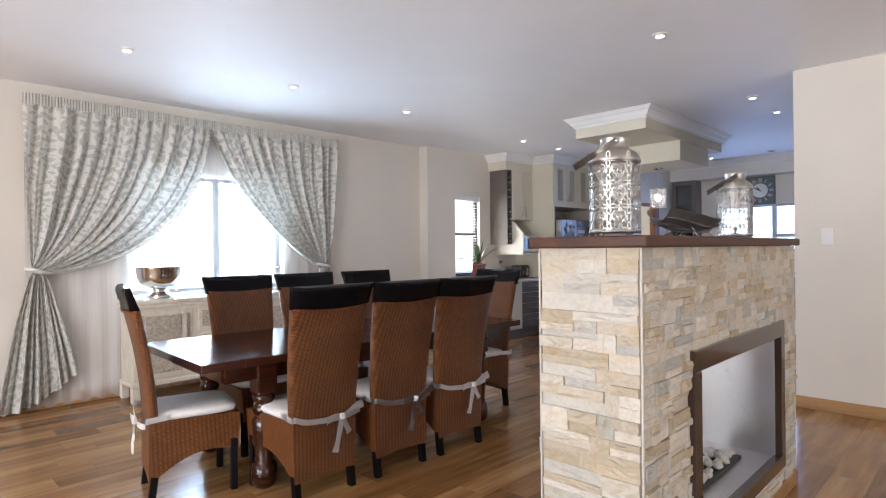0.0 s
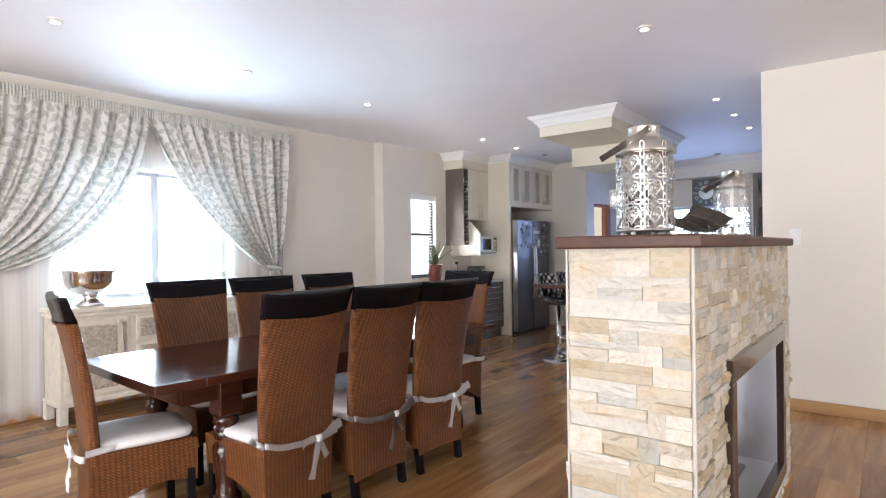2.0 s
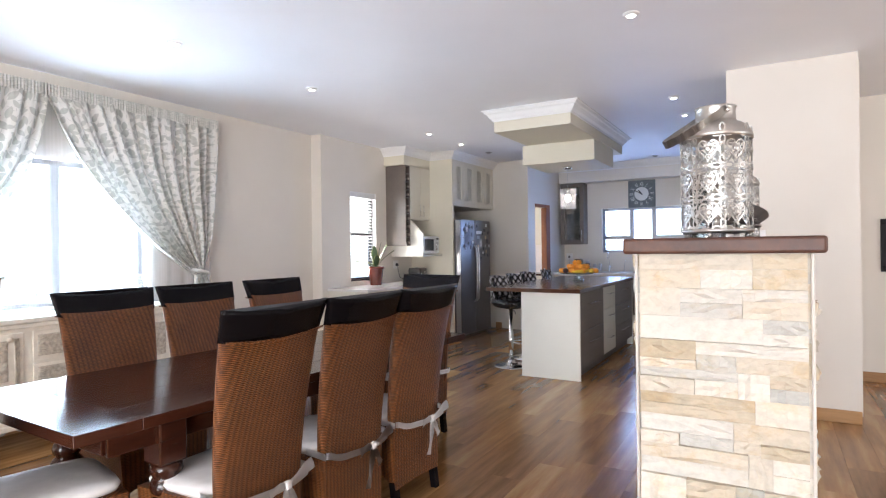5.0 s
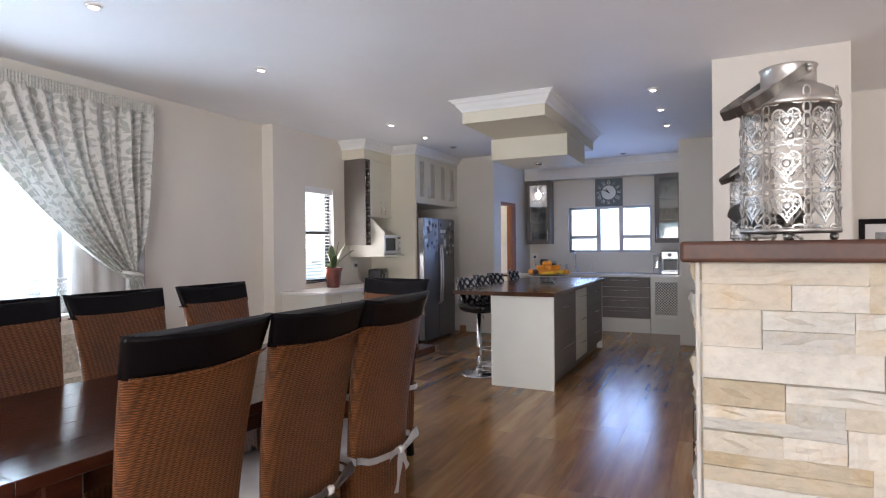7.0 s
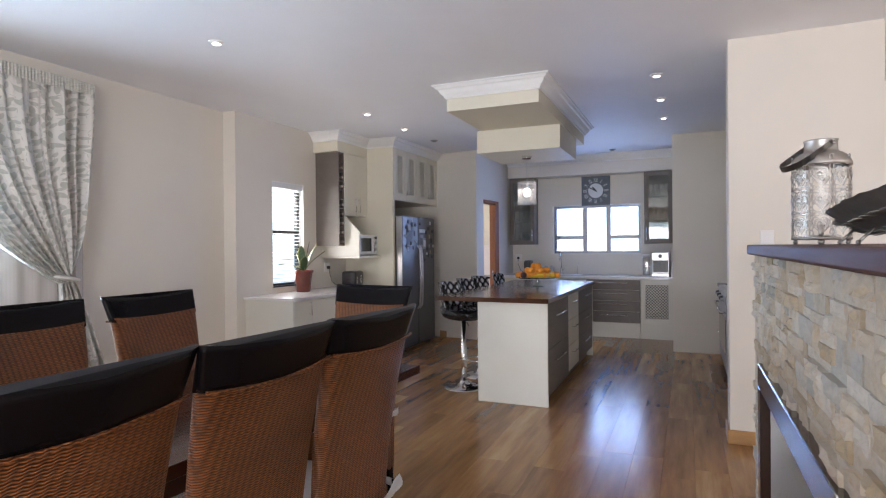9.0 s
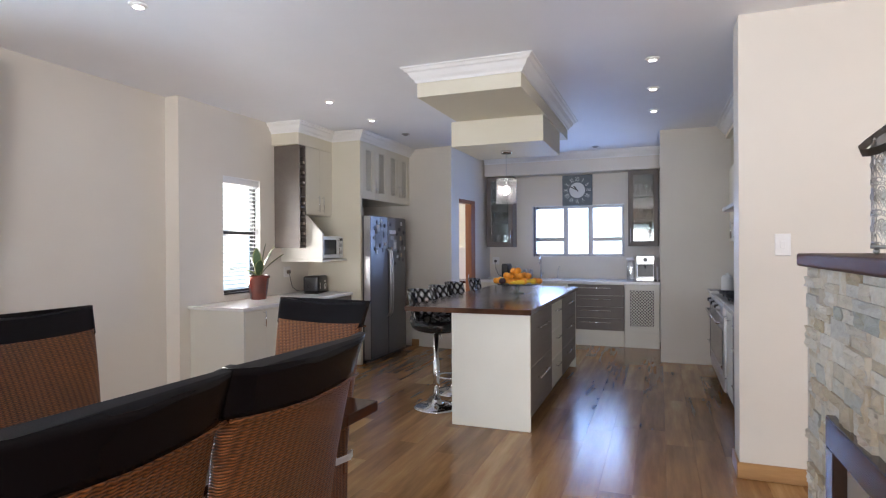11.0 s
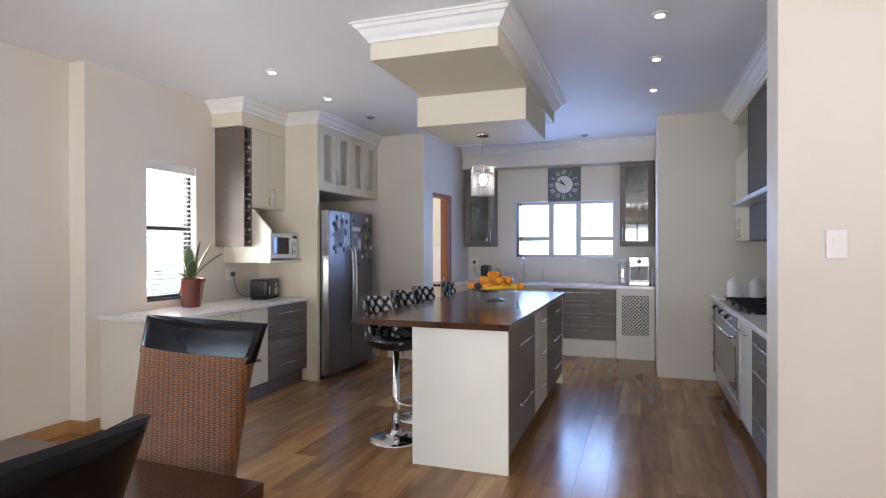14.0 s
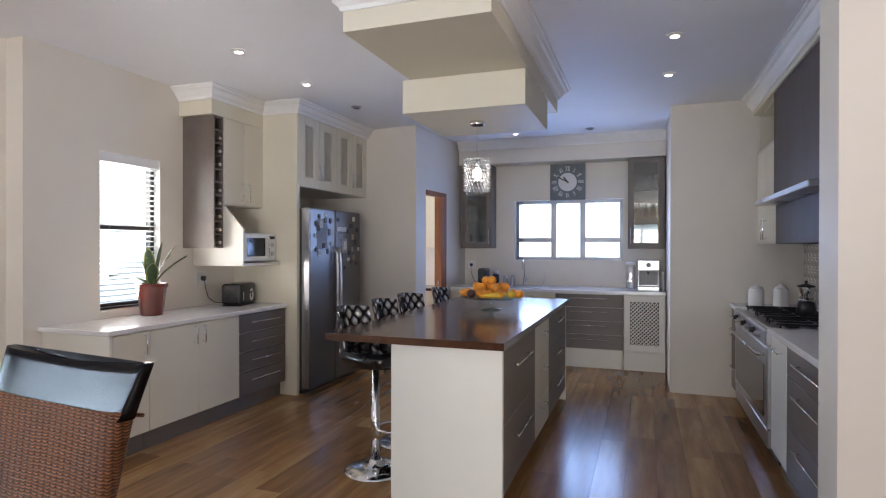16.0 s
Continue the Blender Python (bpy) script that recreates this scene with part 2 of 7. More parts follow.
def stone_material(name):
    m, nt, p = nodes_of(name)
    info = nt.nodes.new("ShaderNodeObjectInfo")
    rnd = info.outputs["Random"]
    tc = nt.nodes.new("ShaderNodeTexCoord")
    off = nt.nodes.new("ShaderNodeVectorMath")
    off.operation = "ADD"
    comb = nt.nodes.new("ShaderNodeCombineXYZ")
    for i, k in enumerate((17.0, 29.0, 53.0)):
        nt.links.new(math_node(nt, "MULTIPLY", rnd, k), comb.inputs[i])
    geo = nt.nodes.new("ShaderNodeNewGeometry")
    nt.links.new(geo.outputs["Position"], off.inputs[0])
    nt.links.new(comb.outputs[0], off.inputs[1])
    mp = nt.nodes.new("ShaderNodeMapping")
    mp.inputs["Scale"].default_value = (1, 1, 1.35)
    nt.links.new(off.outputs[0], mp.inputs[0])
    big = noise_of(nt, mp.outputs[0], 6.5, 6.0, 0.62)
    fine = noise_of(nt, mp.outputs[0], 38.0, 5.0, 0.65)
    tone = ramp(nt, rnd, ((0.0, (0.42, 0.425, 0.40)), (0.18, (0.62, 0.60, 0.55)), (0.34, (0.52, 0.45, 0.335)), (0.5, (0.66, 0.635, 0.575)), (0.66, (0.53, 0.485, 0.40)), (0.8, (0.44, 0.365, 0.25)), (0.9, (0.64, 0.62, 0.565)), (1.0, (0.38, 0.395, 0.37))))
    vein = ramp(nt, big, ((0.28, (0.60, 0.57, 0.53)), (0.38, (0.92, 0.78, 0.56)), (0.45, (0.98, 0.95, 0.90)), (0.56, (0.86, 0.87, 0.86)), (0.64, (1.0, 0.98, 0.94)), (0.74, (0.76, 0.63, 0.44))))
    c = mix_color(nt, 0.62, tone, vein, "MULTIPLY")
    spots = ramp(nt, fine, ((0.3, (0.72, 0.70, 0.68)), (0.55, (1, 1, 1))))
    c = mix_color(nt, 0.5, c, spots, "MULTIPLY")
    nt.links.new(c, p.inputs["Base Color"])
    p.inputs["Roughness"].default_value = 0.72
    h = math_node(nt, "ADD", math_node(nt, "MULTIPLY", big, 0.6), math_node(nt, "MULTIPLY", fine, 0.4))
    bump_to(nt, p, h, 0.8, 0.008)
    return m


def curtain_material(name):
    """Cream cloth with scattered grey-green leaves."""
    m, nt, p = nodes_of(name)
    tc = nt.nodes.new("ShaderNodeTexCoord")
    weave = noise_of(nt, coords(nt, "UV", (700, 900, 1)), 1.0, 2.0)
    c = ramp(nt, noise_of(nt, coords(nt, "UV", (30, 2, 1)), 1.0, 3.0), ((0.3, (0.63, 0.62, 0.58)), (0.7, (0.69, 0.68, 0.64))))
    for turn, scale, length, width, green in ((0.3, (18, 20), 0.46, 0.21, (0.43, 0.44, 0.40)), (-0.5, (21, 24), 0.44, 0.20, (0.46, 0.465, 0.43)), (1.1, (30, 34), 0.46, 0.05, (0.46, 0.46, 0.43))):
        mp = nt.nodes.new("ShaderNodeMapping")
        mp.inputs["Scale"].default_value = (*scale, 1)
        mp.inputs["Location"].default_value = (3.7 * turn, 5.1 * turn, 0)
        nt.links.new(tc.outputs["UV"], mp.inputs[0])
        vor = nd(nt, "ShaderNodeTexVoronoi", Scale=1.0, Randomness=0.55)
        nt.links.new(mp.outputs[0], vor.inputs["Vector"])
        loc = nt.nodes.new("ShaderNodeVectorMath")
        loc.operation = "SUBTRACT"
        nt.links.new(mp.outputs[0], loc.inputs[0])
        nt.links.new(vor.outputs["Position"], loc.inputs[1])
        xyz = nt.nodes.new("ShaderNodeSeparateXYZ")
        nt.links.new(loc.outputs[0], xyz.inputs[0])
        rgb = nt.nodes.new("ShaderNodeSeparateColor")
        nt.links.new(vor.outputs["Color"], rgb.inputs[0])
        ang = math_node(nt, "ADD", math_node(nt, "MULTIPLY", rgb.outputs[0], 2.4), turn)
        ca, sa = math_node(nt, "COSINE", ang), math_node(nt, "SINE", ang)
        a = math_node(nt, "ADD", math_node(nt, "MULTIPLY", xyz.outputs[0], ca), math_node(nt, "MULTIPLY", xyz.outputs[1], sa))
        b = math_node(nt, "SUBTRACT", math_node(nt, "MULTIPLY", xyz.outputs[1], ca), math_node(nt, "MULTIPLY", xyz.outputs[0], sa))
        q = math_node(nt, "DIVIDE", a, length)
        room = math_node(nt, "MULTIPLY", math_node(nt, "SUBTRACT", 1.0, math_node(nt, "MULTIPLY", q, q)), width)
        gap = math_node(nt, "SUBTRACT", room, math_node(nt, "ABSOLUTE", b))
        leaf = ramp(nt, gap, ((0.0, (0, 0, 0)), (0.03, (1, 1, 1))))
        c = mix_color(nt, leaf, c, green)
    nt.links.new(c, p.inputs["Base Color"])
    p.inputs["Roughness"].default_value = 0.8
    p.inputs["Sheen Weight"].default_value = 0.2
    bump_to(nt, p, weave, 0.1, 0.001)
    tr = nt.nodes.new("ShaderNodeBsdfTranslucent")
    nt.links.new(c, tr.inputs[0])
    mx = nt.nodes.new("ShaderNodeMixShader")
    mx.inputs[0].default_value = 0.07
    nt.links.new(p.outputs[0], mx.inputs[1])
    nt.links.new(tr.outputs[0], mx.inputs[2])
    nt.links.new(mx.outputs[0], nt.nodes["Material Output"].inputs[0])
    return m


def sheer_material(name):
    m, nt, p = nodes_of(name)
    tp = nt.nodes.new("ShaderNodeBsdfTransparent")
    tr = nt.nodes.new("ShaderNodeBsdfTranslucent")
    df = nt.nodes.new("ShaderNodeBsdfDiffuse")
    c = ramp(nt, noise_of(nt, coords(nt, "UV", (160, 3, 1)), 1.0, 2.0), ((0.3, (0.80, 0.79, 0.80)), (0.7, (0.90, 0.89, 0.90))))
    nt.links.new(c, tr.inputs[0])
    nt.links.new(c, df.inputs[0])
    m1, m2 = nt.nodes.new("ShaderNodeMixShader"), nt.nodes.new("ShaderNodeMixShader")
    m1.inputs[0].default_value, m2.inputs[0].default_value = 0.95, 0.38
    nt.links.new(tr.outputs[0], m1.inputs[1])
    nt.links.new(df.outputs[0], m1.inputs[2])
    nt.links.new(tp.outputs[0], m2.inputs[1])
    nt.links.new(m1.outputs[0], m2.inputs[2])
    nt.links.new(m2.outputs[0], nt.nodes["Material Output"].inputs[0])
    nt.nodes.remove(p)
    return m


def glass_material(name, tint=(0.95, 0.98, 0.97), gloss=0.12):
    m, nt, p = nodes_of(name)
    tp = nt.nodes.new("ShaderNodeBsdfTransparent")
    tp.inputs[0].default_value = (*tint, 1)
    gl = nt.nodes.new("ShaderNodeBsdfGlossy")
    gl.inputs["Roughness"].default_value = 0.03
    fr = nd(nt, "ShaderNodeLayerWeight", Blend=0.5)
    mx = nt.nodes.new("ShaderNodeMixShader")
    nt.links.new(math_node(nt, "ADD", math_node(nt, "MULTIPLY", math_node(nt, "POWER", fr.outputs["Facing"], 5.0), 0.8), gloss), mx.inputs[0])
    nt.links.new(tp.outputs[0], mx.inputs[1])
    nt.links.new(gl.outputs[0], mx.inputs[2])
    nt.links.new(mx.outputs[0], nt.nodes["Material Output"].inputs[0])
    nt.nodes.remove(p)
    return m


def glow(name, col, strength):
    m, nt, p = nodes_of(name)
    p.inputs["Base Color"].default_value = (*col, 1)
    p.inputs["Emission Color"].default_value = (*col, 1)
    p.inputs["Emission Strength"].default_value = strength
    return m


WALL = plain("wall_paint", (0.72, 0.675, 0.605), 0.55, var=0.025, scale=1.5, grain=220, bump=0.06)
CEILING = plain("ceiling_paint", (0.90, 0.915, 0.95), 0.6, var=0.02, scale=1.2, grain=200, bump=0.04)
BULKHEAD = plain("cream_bulkhead_paint", (0.70, 0.66, 0.54), 0.55, var=0.02)
PLASTER = plain("white_plaster", (0.84, 0.84, 0.83), 0.5, var=0.02)
CREAM = plain("cream_cabinet_lacquer", (0.68, 0.64, 0.54), 0.32, var=0.02, bump=0.02)
OFFWHITE = plain("white_board", (0.70, 0.68, 0.605), 0.4, var=0.02, bump=0.02)
TAUPE = wood("taupe_wood_laminate", (0.122, 0.100, 0.086), (0.158, 0.132, 0.114), 0.45, "X", 5.0)
STONE_TOP = plain("white_quartz", (0.78, 0.77, 0.76), 0.18, var=0.03, scale=25, grain=300, bump=0.0)
STEEL = plain("brushed_steel", (0.50, 0.50, 0.51), 0.30, 1.0, var=0.06, grain=200)
FRIDGE_STEEL = plain("fridge_steel", (0.15, 0.145, 0.145), 0.34, 0.9, var=0.06, scale=1.5)
CHROME = plain("chrome", (0.80, 0.80, 0.81), 0.10, 1.0, var=0.03, bump=0.0)
SILVER = plain("antique_silver_metal", (0.47, 0.455, 0.43), 0.40, 1.0, var=0.10, scale=30, bump=0.02)
DARK_METAL = plain("dark_pewter_metal", (0.42, 0.40, 0.375), 0.45, 0.7, var=0.2, scale=20)
BLACK = plain("black_plastic", (0.018, 0.018, 0.02), 0.3, var=0.15, bump=0.02)
LEATHER = plain("black_leather", (0.014, 0.013, 0.014), 0.14, var=0.2, scale=20, grain=260, bump=0.08)
RAIL = plain("black_brown_lacquered_wood", (0.006, 0.005, 0.006), 0.22, var=0.10, scale=8, bump=0.004, coat=0.0)
MAHOGANY = wood("mahogany", (0.022, 0.006, 0.0035), (0.062, 0.018, 0.009), 0.17, "X", 5.0)
MANTEL_WOOD = wood("stained_mantel_wood", (0.046, 0.015, 0.008), (0.100, 0.036, 0.017), 0.50, "X", 6.0)
ISLAND_WOOD = wood("dark_island_wood", (0.040, 0.015, 0.008), (0.095, 0.038, 0.019), 0.20, "X", 4.0, coat=0.25)
SKIRT_WOOD = wood("oak_skirting", (0.30, 0.15, 0.055), (0.46, 0.26, 0.11), 0.4, "Y", 7.0)
DOOR_WOOD = wood("meranti_wood", (0.22, 0.07, 0.025), (0.36, 0.13, 0.05), 0.4, "Z", 7.0)
CLOTH = plain("white_cotton", (0.78, 0.77, 0.76), 0.85, var=0.05, scale=14, grain=400, bump=0.2)
CARVED = plain("whitewashed_carved_wood", (0.70, 0.65, 0.55), 0.6, var=0.10, scale=16, grain=80, bump=0.3)
CARVED_DARK = plain("carved_grey_relief", (0.47, 0.42, 0.34), 0.65, var=0.30, scale=38, grain=90, bump=0.6)
WICKER = wicker_material("brown_wicker")
STONE = stone_material("ledge_stone")
GROUT = plain("grey_mortar", (0.55, 0.52, 0.47), 0.9, var=0.1, scale=10)
CURTAIN = curtain_material("leaf_print_cloth")
SHEER = sheer_material("sheer_voile")
GLASS = glass_material("clear_glass", gloss=0.06)
CAB_GLASS = glass_material("cabinet_glass", (0.72, 0.76, 0.75), 0.10)
FRAME_BLACK = plain("black_aluminium", (0.02, 0.02, 0.022), 0.4, var=0.1)
BLIND = plain("white_blind_slat", (0.80, 0.80, 0.80), 0.45, var=0.02)
bnt = BLIND.node_tree
btr, bmx = bnt.nodes.new("ShaderNodeBsdfTranslucent"), bnt.nodes.new("ShaderNodeMixShader")
btr.inputs[0].default_value = (0.85, 0.88, 0.92, 1)
bmx.inputs[0].default_value = 0.12
bnt.links.new(bnt.nodes["Principled BSDF"].outputs[0], bmx.inputs[1])
bnt.links.new(btr.outputs[0], bmx.inputs[2])
bnt.links.new(bmx.outputs[0], bnt.nodes["Material Output"].inputs[0])
QUILT, qnt, qp = nodes_of("quilted_leather_painted_sheen")
qsep = qnt.nodes.new("ShaderNodeSeparateXYZ")
qnt.links.new(coords(qnt, "UV"), qsep.inputs[0])
qa = math_node(qnt, "MULTIPLY", qsep.outputs[0], 4.5 * math.pi)
qb = math_node(qnt, "MULTIPLY", qsep.outputs[1], 2.5 * math.pi)
qseam = math_node(qnt, "MULTIPLY", math_node(qnt, "ABSOLUTE", math_node(qnt, "SINE", math_node(qnt, "ADD", qa, qb))), math_node(qnt, "ABSOLUTE", math_node(qnt, "SINE", math_node(qnt, "SUBTRACT", qa, qb))))
qgrain = noise_of(qnt, coords(qnt), 60.0)
# Sheen painted in: puff centres pale on black leather, seam creases near black.
qnt.links.new(ramp(qnt, math_node(qnt, "ADD", qseam, math_node(qnt, "MULTIPLY", qgrain, 0.06)), ((0.20, (0.008, 0.008, 0.009)), (0.36, (0.10, 0.10, 0.105)), (0.8, (0.62, 0.62, 0.64)))), qp.inputs["Base Color"])
qp.inputs["Metallic"].default_value, qp.inputs["Roughness"].default_value = 0.55, 0.24
GREY_ALU = plain("grey_aluminium", (0.42, 0.43, 0.45), 0.4, 0.3, var=0.05)
LAMP_GLOW = glow("lamp_glow", (1.0, 0.97, 0.92), 14.0)
MAHOGANY.node_tree.nodes["Principled BSDF"].inputs["Specular IOR Level"].default_value = 0.5
RAIL.node_tree.nodes["Principled BSDF"].inputs["Specular IOR Level"].default_value = 0.12
FLOORBED = plain("underfloor", (0.10, 0.06, 0.03), 0.8)
LAWN = plain("sunlit_garden", (0.30, 0.32, 0.26), 0.9, var=0.3, scale=0.6)
OUTWALL = plain("boundary_wall_paint", (0.75, 0.73, 0.70), 0.8, var=0.05)

# ---- floor bed, ceiling, walls ----
X0, X1, Y0, Y1 = -3.0, 12.02, -3.3, 7.46
bm = B()
add_box(bm, X0 - 0.3, X1 + 0.3, Y0 - 0.3, 8.9, -0.12, -0.012)
floor = structure("floor", bm, FLOORBED, "honey-brown laminate plank floor with a satin sheen", "floor")
bm = B()
add_box(bm, X0 - 0.3, X1 + 0.3, Y0 - 0.3, 8.9, CEIL, CEIL + 0.15)
structure("ceiling", bm, CEILING, "smooth white painted ceiling with recessed downlights", "ceiling")
bm = B()
add_box(bm, -60, 60, -60, 60, -0.35, -0.15)
structure("ground", bm, LAWN, "sunlit garden ground outside the house", "ground")


def wall_x(name, xa, xb, y0, y1, holes=(), label="cream-beige painted plaster wall", material=None):
    """A wall that runs along x between xa and xb, y0 to y1 thick, with holes (x0, x1, z0, z1) through it."""
    bm = B()
    x = xa
    for h0, h1, z0, z1 in sorted(holes):
        add_box(bm, x, h0, y0, y1, 0, CEIL)
        if z0 > 0:
            add_box(bm, h0, h1, y0, y1, 0, z0)
        add_box(bm, h0, h1, y0, y1, z1, CEIL)
        x = h1
    add_box(bm, x, xb, y0, y1, 0, CEIL)
    return structure(name, bm, material or WALL, label, "wall")


def wall_y(name, ya, yb, x0, x1, holes=(), label="cream-beige painted plaster wall"):
    bm = B()
    y = ya
    for h0, h1, z0, z1 in sorted(holes):
        add_box(bm, x0, x1, y, h0, 0, CEIL)
        if z0 > 0:
            add_box(bm, x0, x1, h0, h1, 0, z0)
        add_box(bm, x0, x1, h0, h1, z1, CEIL)
        y = h1
    add_box(bm, x0, x1, y, yb, 0, CEIL)
    return structure(name, bm, WALL, label, "wall")


WIN1 = (3.04, 4.70, 0.96, 2.20)
WIN2 = (7.527, 8.116, 0.965, 2.215)
WIN3 = (3.575, 5.005, 1.292, 2.105)
KY = 7.295          # kitchen wall on the window side
DY = 5.72           # wall with the scullery door
wall_x("wall_dining_window", X0, 6.95, Y1, Y1 + 0.25, [WIN1])
wall_x("wall_kitchen_window", 6.95, 10.54, KY, KY + 0.15, [WIN2])
bm = B()
add_prism(bm, [(10.54, KY + 0.15, 0), (10.54, 6.50, 0), (10.45, 5.84, 0), (10.72, 5.8194, 0), (10.72, 5.90, 0), (10.70, 5.90, 0), (10.70, KY + 0.15, 0)], (0, 0, CEIL))
structure("wall_fridge_return", bm, WALL, "cream-beige painted plaster wall beside the fridge bay", "wall")
bm = B()
SX0, SX1 = 10.72, 11.25


def slant(x):
    """The scullery wall runs slightly askew."""
    return 5.84 - (x - 10.45) * 0.12 / 1.57


for xa, xb, za in ((SX1, X1, 0.0), (SX0, SX1, 2.16)):
    add_prism(bm, [(xa, slant(xa), za), (xb, slant(xb), za), (xb, slant(xb) + 0.08, za), (xa, slant(xa) + 0.08, za)], (0, 0, CEIL - za))
structure("wall_scullery_door", bm, WALL, "cream-beige painted plaster wall with the scullery opening", "wall")
bm = B()
add_box(bm, 6.95, 7.10, KY + 0.15, Y1 + 0.25, 0, CEIL)
structure("wall_jog", bm, WALL, "cream-beige painted plaster return in the window wall", "wall")
bm = B()
add_box(bm, 10.56, 10.70, KY + 0.15, 8.6, 0, CEIL)
structure("wall_scullery_west", bm, WALL, "cream-beige painted plaster wall", "wall")
wall_y("wall_kitchen_back", 3.06, 8.6, X1, X1 + 0.25, [WIN3])
bm = B()
add_box(bm, 10.45, X1 + 0.25, 1.65, 3.06, 0, CEIL)
structure("wall_pier", bm, WALL, "cream-beige painted pier beside the kitchen counter", "wall")
wall_x("wall_kitchen_side", 7.075, 10.45, 1.65, 1.88)
wall_y("wall_partition", 1.685, 2.605, 6.82, 7.075)
# The unseen opening lets the added scullery lamp shine in.
wall_x("wall_scullery_back", 10.70, X1, 8.4, 8.6, [(10.9, 11.7, 1.15, 2.05)])
wall_y("wall_hall_end", Y0, 1.65, 8.55, 8.75)
wall_x("wall_lounge", X0, 8.75, Y0 - 0.25, Y0, [(1.2, 4.8, 0.6, 2.2)])
wall_y("wall_patio", Y0, Y1, X0 - 0.25, X0, [(0.3, 4.9, 0.0, 2.35)])

# soffits and stepped bulkhead with cornices
CORNICE = ((0.0, -0.115), (0.012, -0.115), (0.018, -0.095), (0.040, -0.075), (0.062, -0.040), (0.078, -0.034), (0.090, -0.014), (0.105, -0.012), (0.105, 0.0), (0.0, 0.0))


def cornice(name, path, closed=False):
    """A plaster cornice under the ceiling; the path keeps the wall on its left, and the profile steps out to the right."""
    bm = B()
    n = len(path)
    rings = []
    for i, p in enumerate(path):
        p = Vector((*p, 0))
        a = Vector((*path[(i - 1) % n], 0)) if (i or closed) else None
        b = Vector((*path[(i + 1) % n], 0)) if (i < n - 1 or closed) else None
        d1 = (p - a).normalized() if a is not None else (b - p).normalized()
        d2 = (b - p).normalized() if b is not None else d1
        n1, n2 = Vector((d1.y, -d1.x, 0)), Vector((d2.y, -d2.x, 0))
        m = (n1 + n2) / (1 + n1.dot(n2))
        rings.append([bm.verts.new(p + m * o + Vector((0, 0, CEIL - 0.002 + z))) for o, z in CORNICE])
    k = len(CORNICE)
    pairs = list(zip(rings, rings[1:])) + ([(rings[-1], rings[0])] if closed else [])
    for r0, r1 in pairs:
        for i in range(k):
            bm.faces.new((r0[i], r0[(i + 1) % k], r1[(i + 1) % k], r1[i]))
    if not closed:
        bm.faces.new(rings[0])
        bm.faces.new(rings[-1][::-1])
    return structure(name, bm, PLASTER, "white moulded plaster cornice", "cornice")


bm = B()
add_box(bm, 7.07, 9.40, 4.045, 4.90, 2.67, CEIL)
structure("bulkhead_upper", bm, BULKHEAD, "cream dropped ceiling bulkhead above the kitchen island", "bulkhead")
bm = B()
add_box(bm, 8.03, 8.95, 4.062, 4.955, 2.43, 2.668)
structure("bulkhead_lower", bm, BULKHEAD, "cream lower step of the ceiling bulkhead", "bulkhead")
cornice("cornice_bulkhead", [(7.07, 4.045), (9.40, 4.045), (9.40, 4.90), (7.07, 4.90)], True)
bm = B()
add_box(bm, 8.33, 9.05, 6.93, KY, 2.65, CEIL)
structure("soffit_wall_cabinets", bm, BULKHEAD, "cream soffit over the wall cupboards", "soffit")
bm = B()
add_box(bm, 9.10, 10.54, 6.55, KY, 2.79, CEIL)
structure("soffit_fridge", bm, BULKHEAD, "cream soffit over the fridge cupboards", "soffit")
cornice("cornice_cabinets", [(8.33, KY), (8.33, 6.93), (9.05, 6.93), (9.05, 6.53), (10.54, 6.53)])
bm = B()
add_box(bm, 11.72, X1, 3.06, DY, 2.59, CEIL)
structure("soffit_back", bm, WALL, "beige soffit over the glass cupboards", "soffit")
cornice("cornice_back", [(11.72, DY), (11.72, 3.06)])
bm = B()
add_box(bm, 7.075, 10.45, 1.88, 2.32, 2.74, CEIL)
structure("soffit_cooker", bm, BULKHEAD, "beige soffit over the cooker wall", "soffit")
cornice("cornice_cooker", [(10.45, 2.32), (7.075, 2.32)])


def skirting(name, x0, x1, y0, y1):
    return structure(name, box_mesh(x0, x1, y0, y1, 0.0, 0.10), SKIRT_WOOD, "varnished oak skirting board", "baseboard")


def box_mesh(*d):
    bm = B()
    soft_box(bm, *d, r=0.004, seg=1)
    return bm


skirting("baseboard_1", X0, 6.934, Y1 - 0.016, Y1)
skirting("baseboard_2", 6.934, 6.95, KY - 0.016, Y1)
skirting("baseboard_3", 6.95, 7.06, KY - 0.016, KY)
skirting("baseboard_4", 6.804, 6.82, 1.685, 2.621)
skirting("baseboard_5", 6.82, 7.075, 2.605, 2.621)
skirting("baseboard_6", 10.524, 10.54, 5.85, 6.50)
skirting("baseboard_7", 8.534, 8.55, Y0, 1.65)


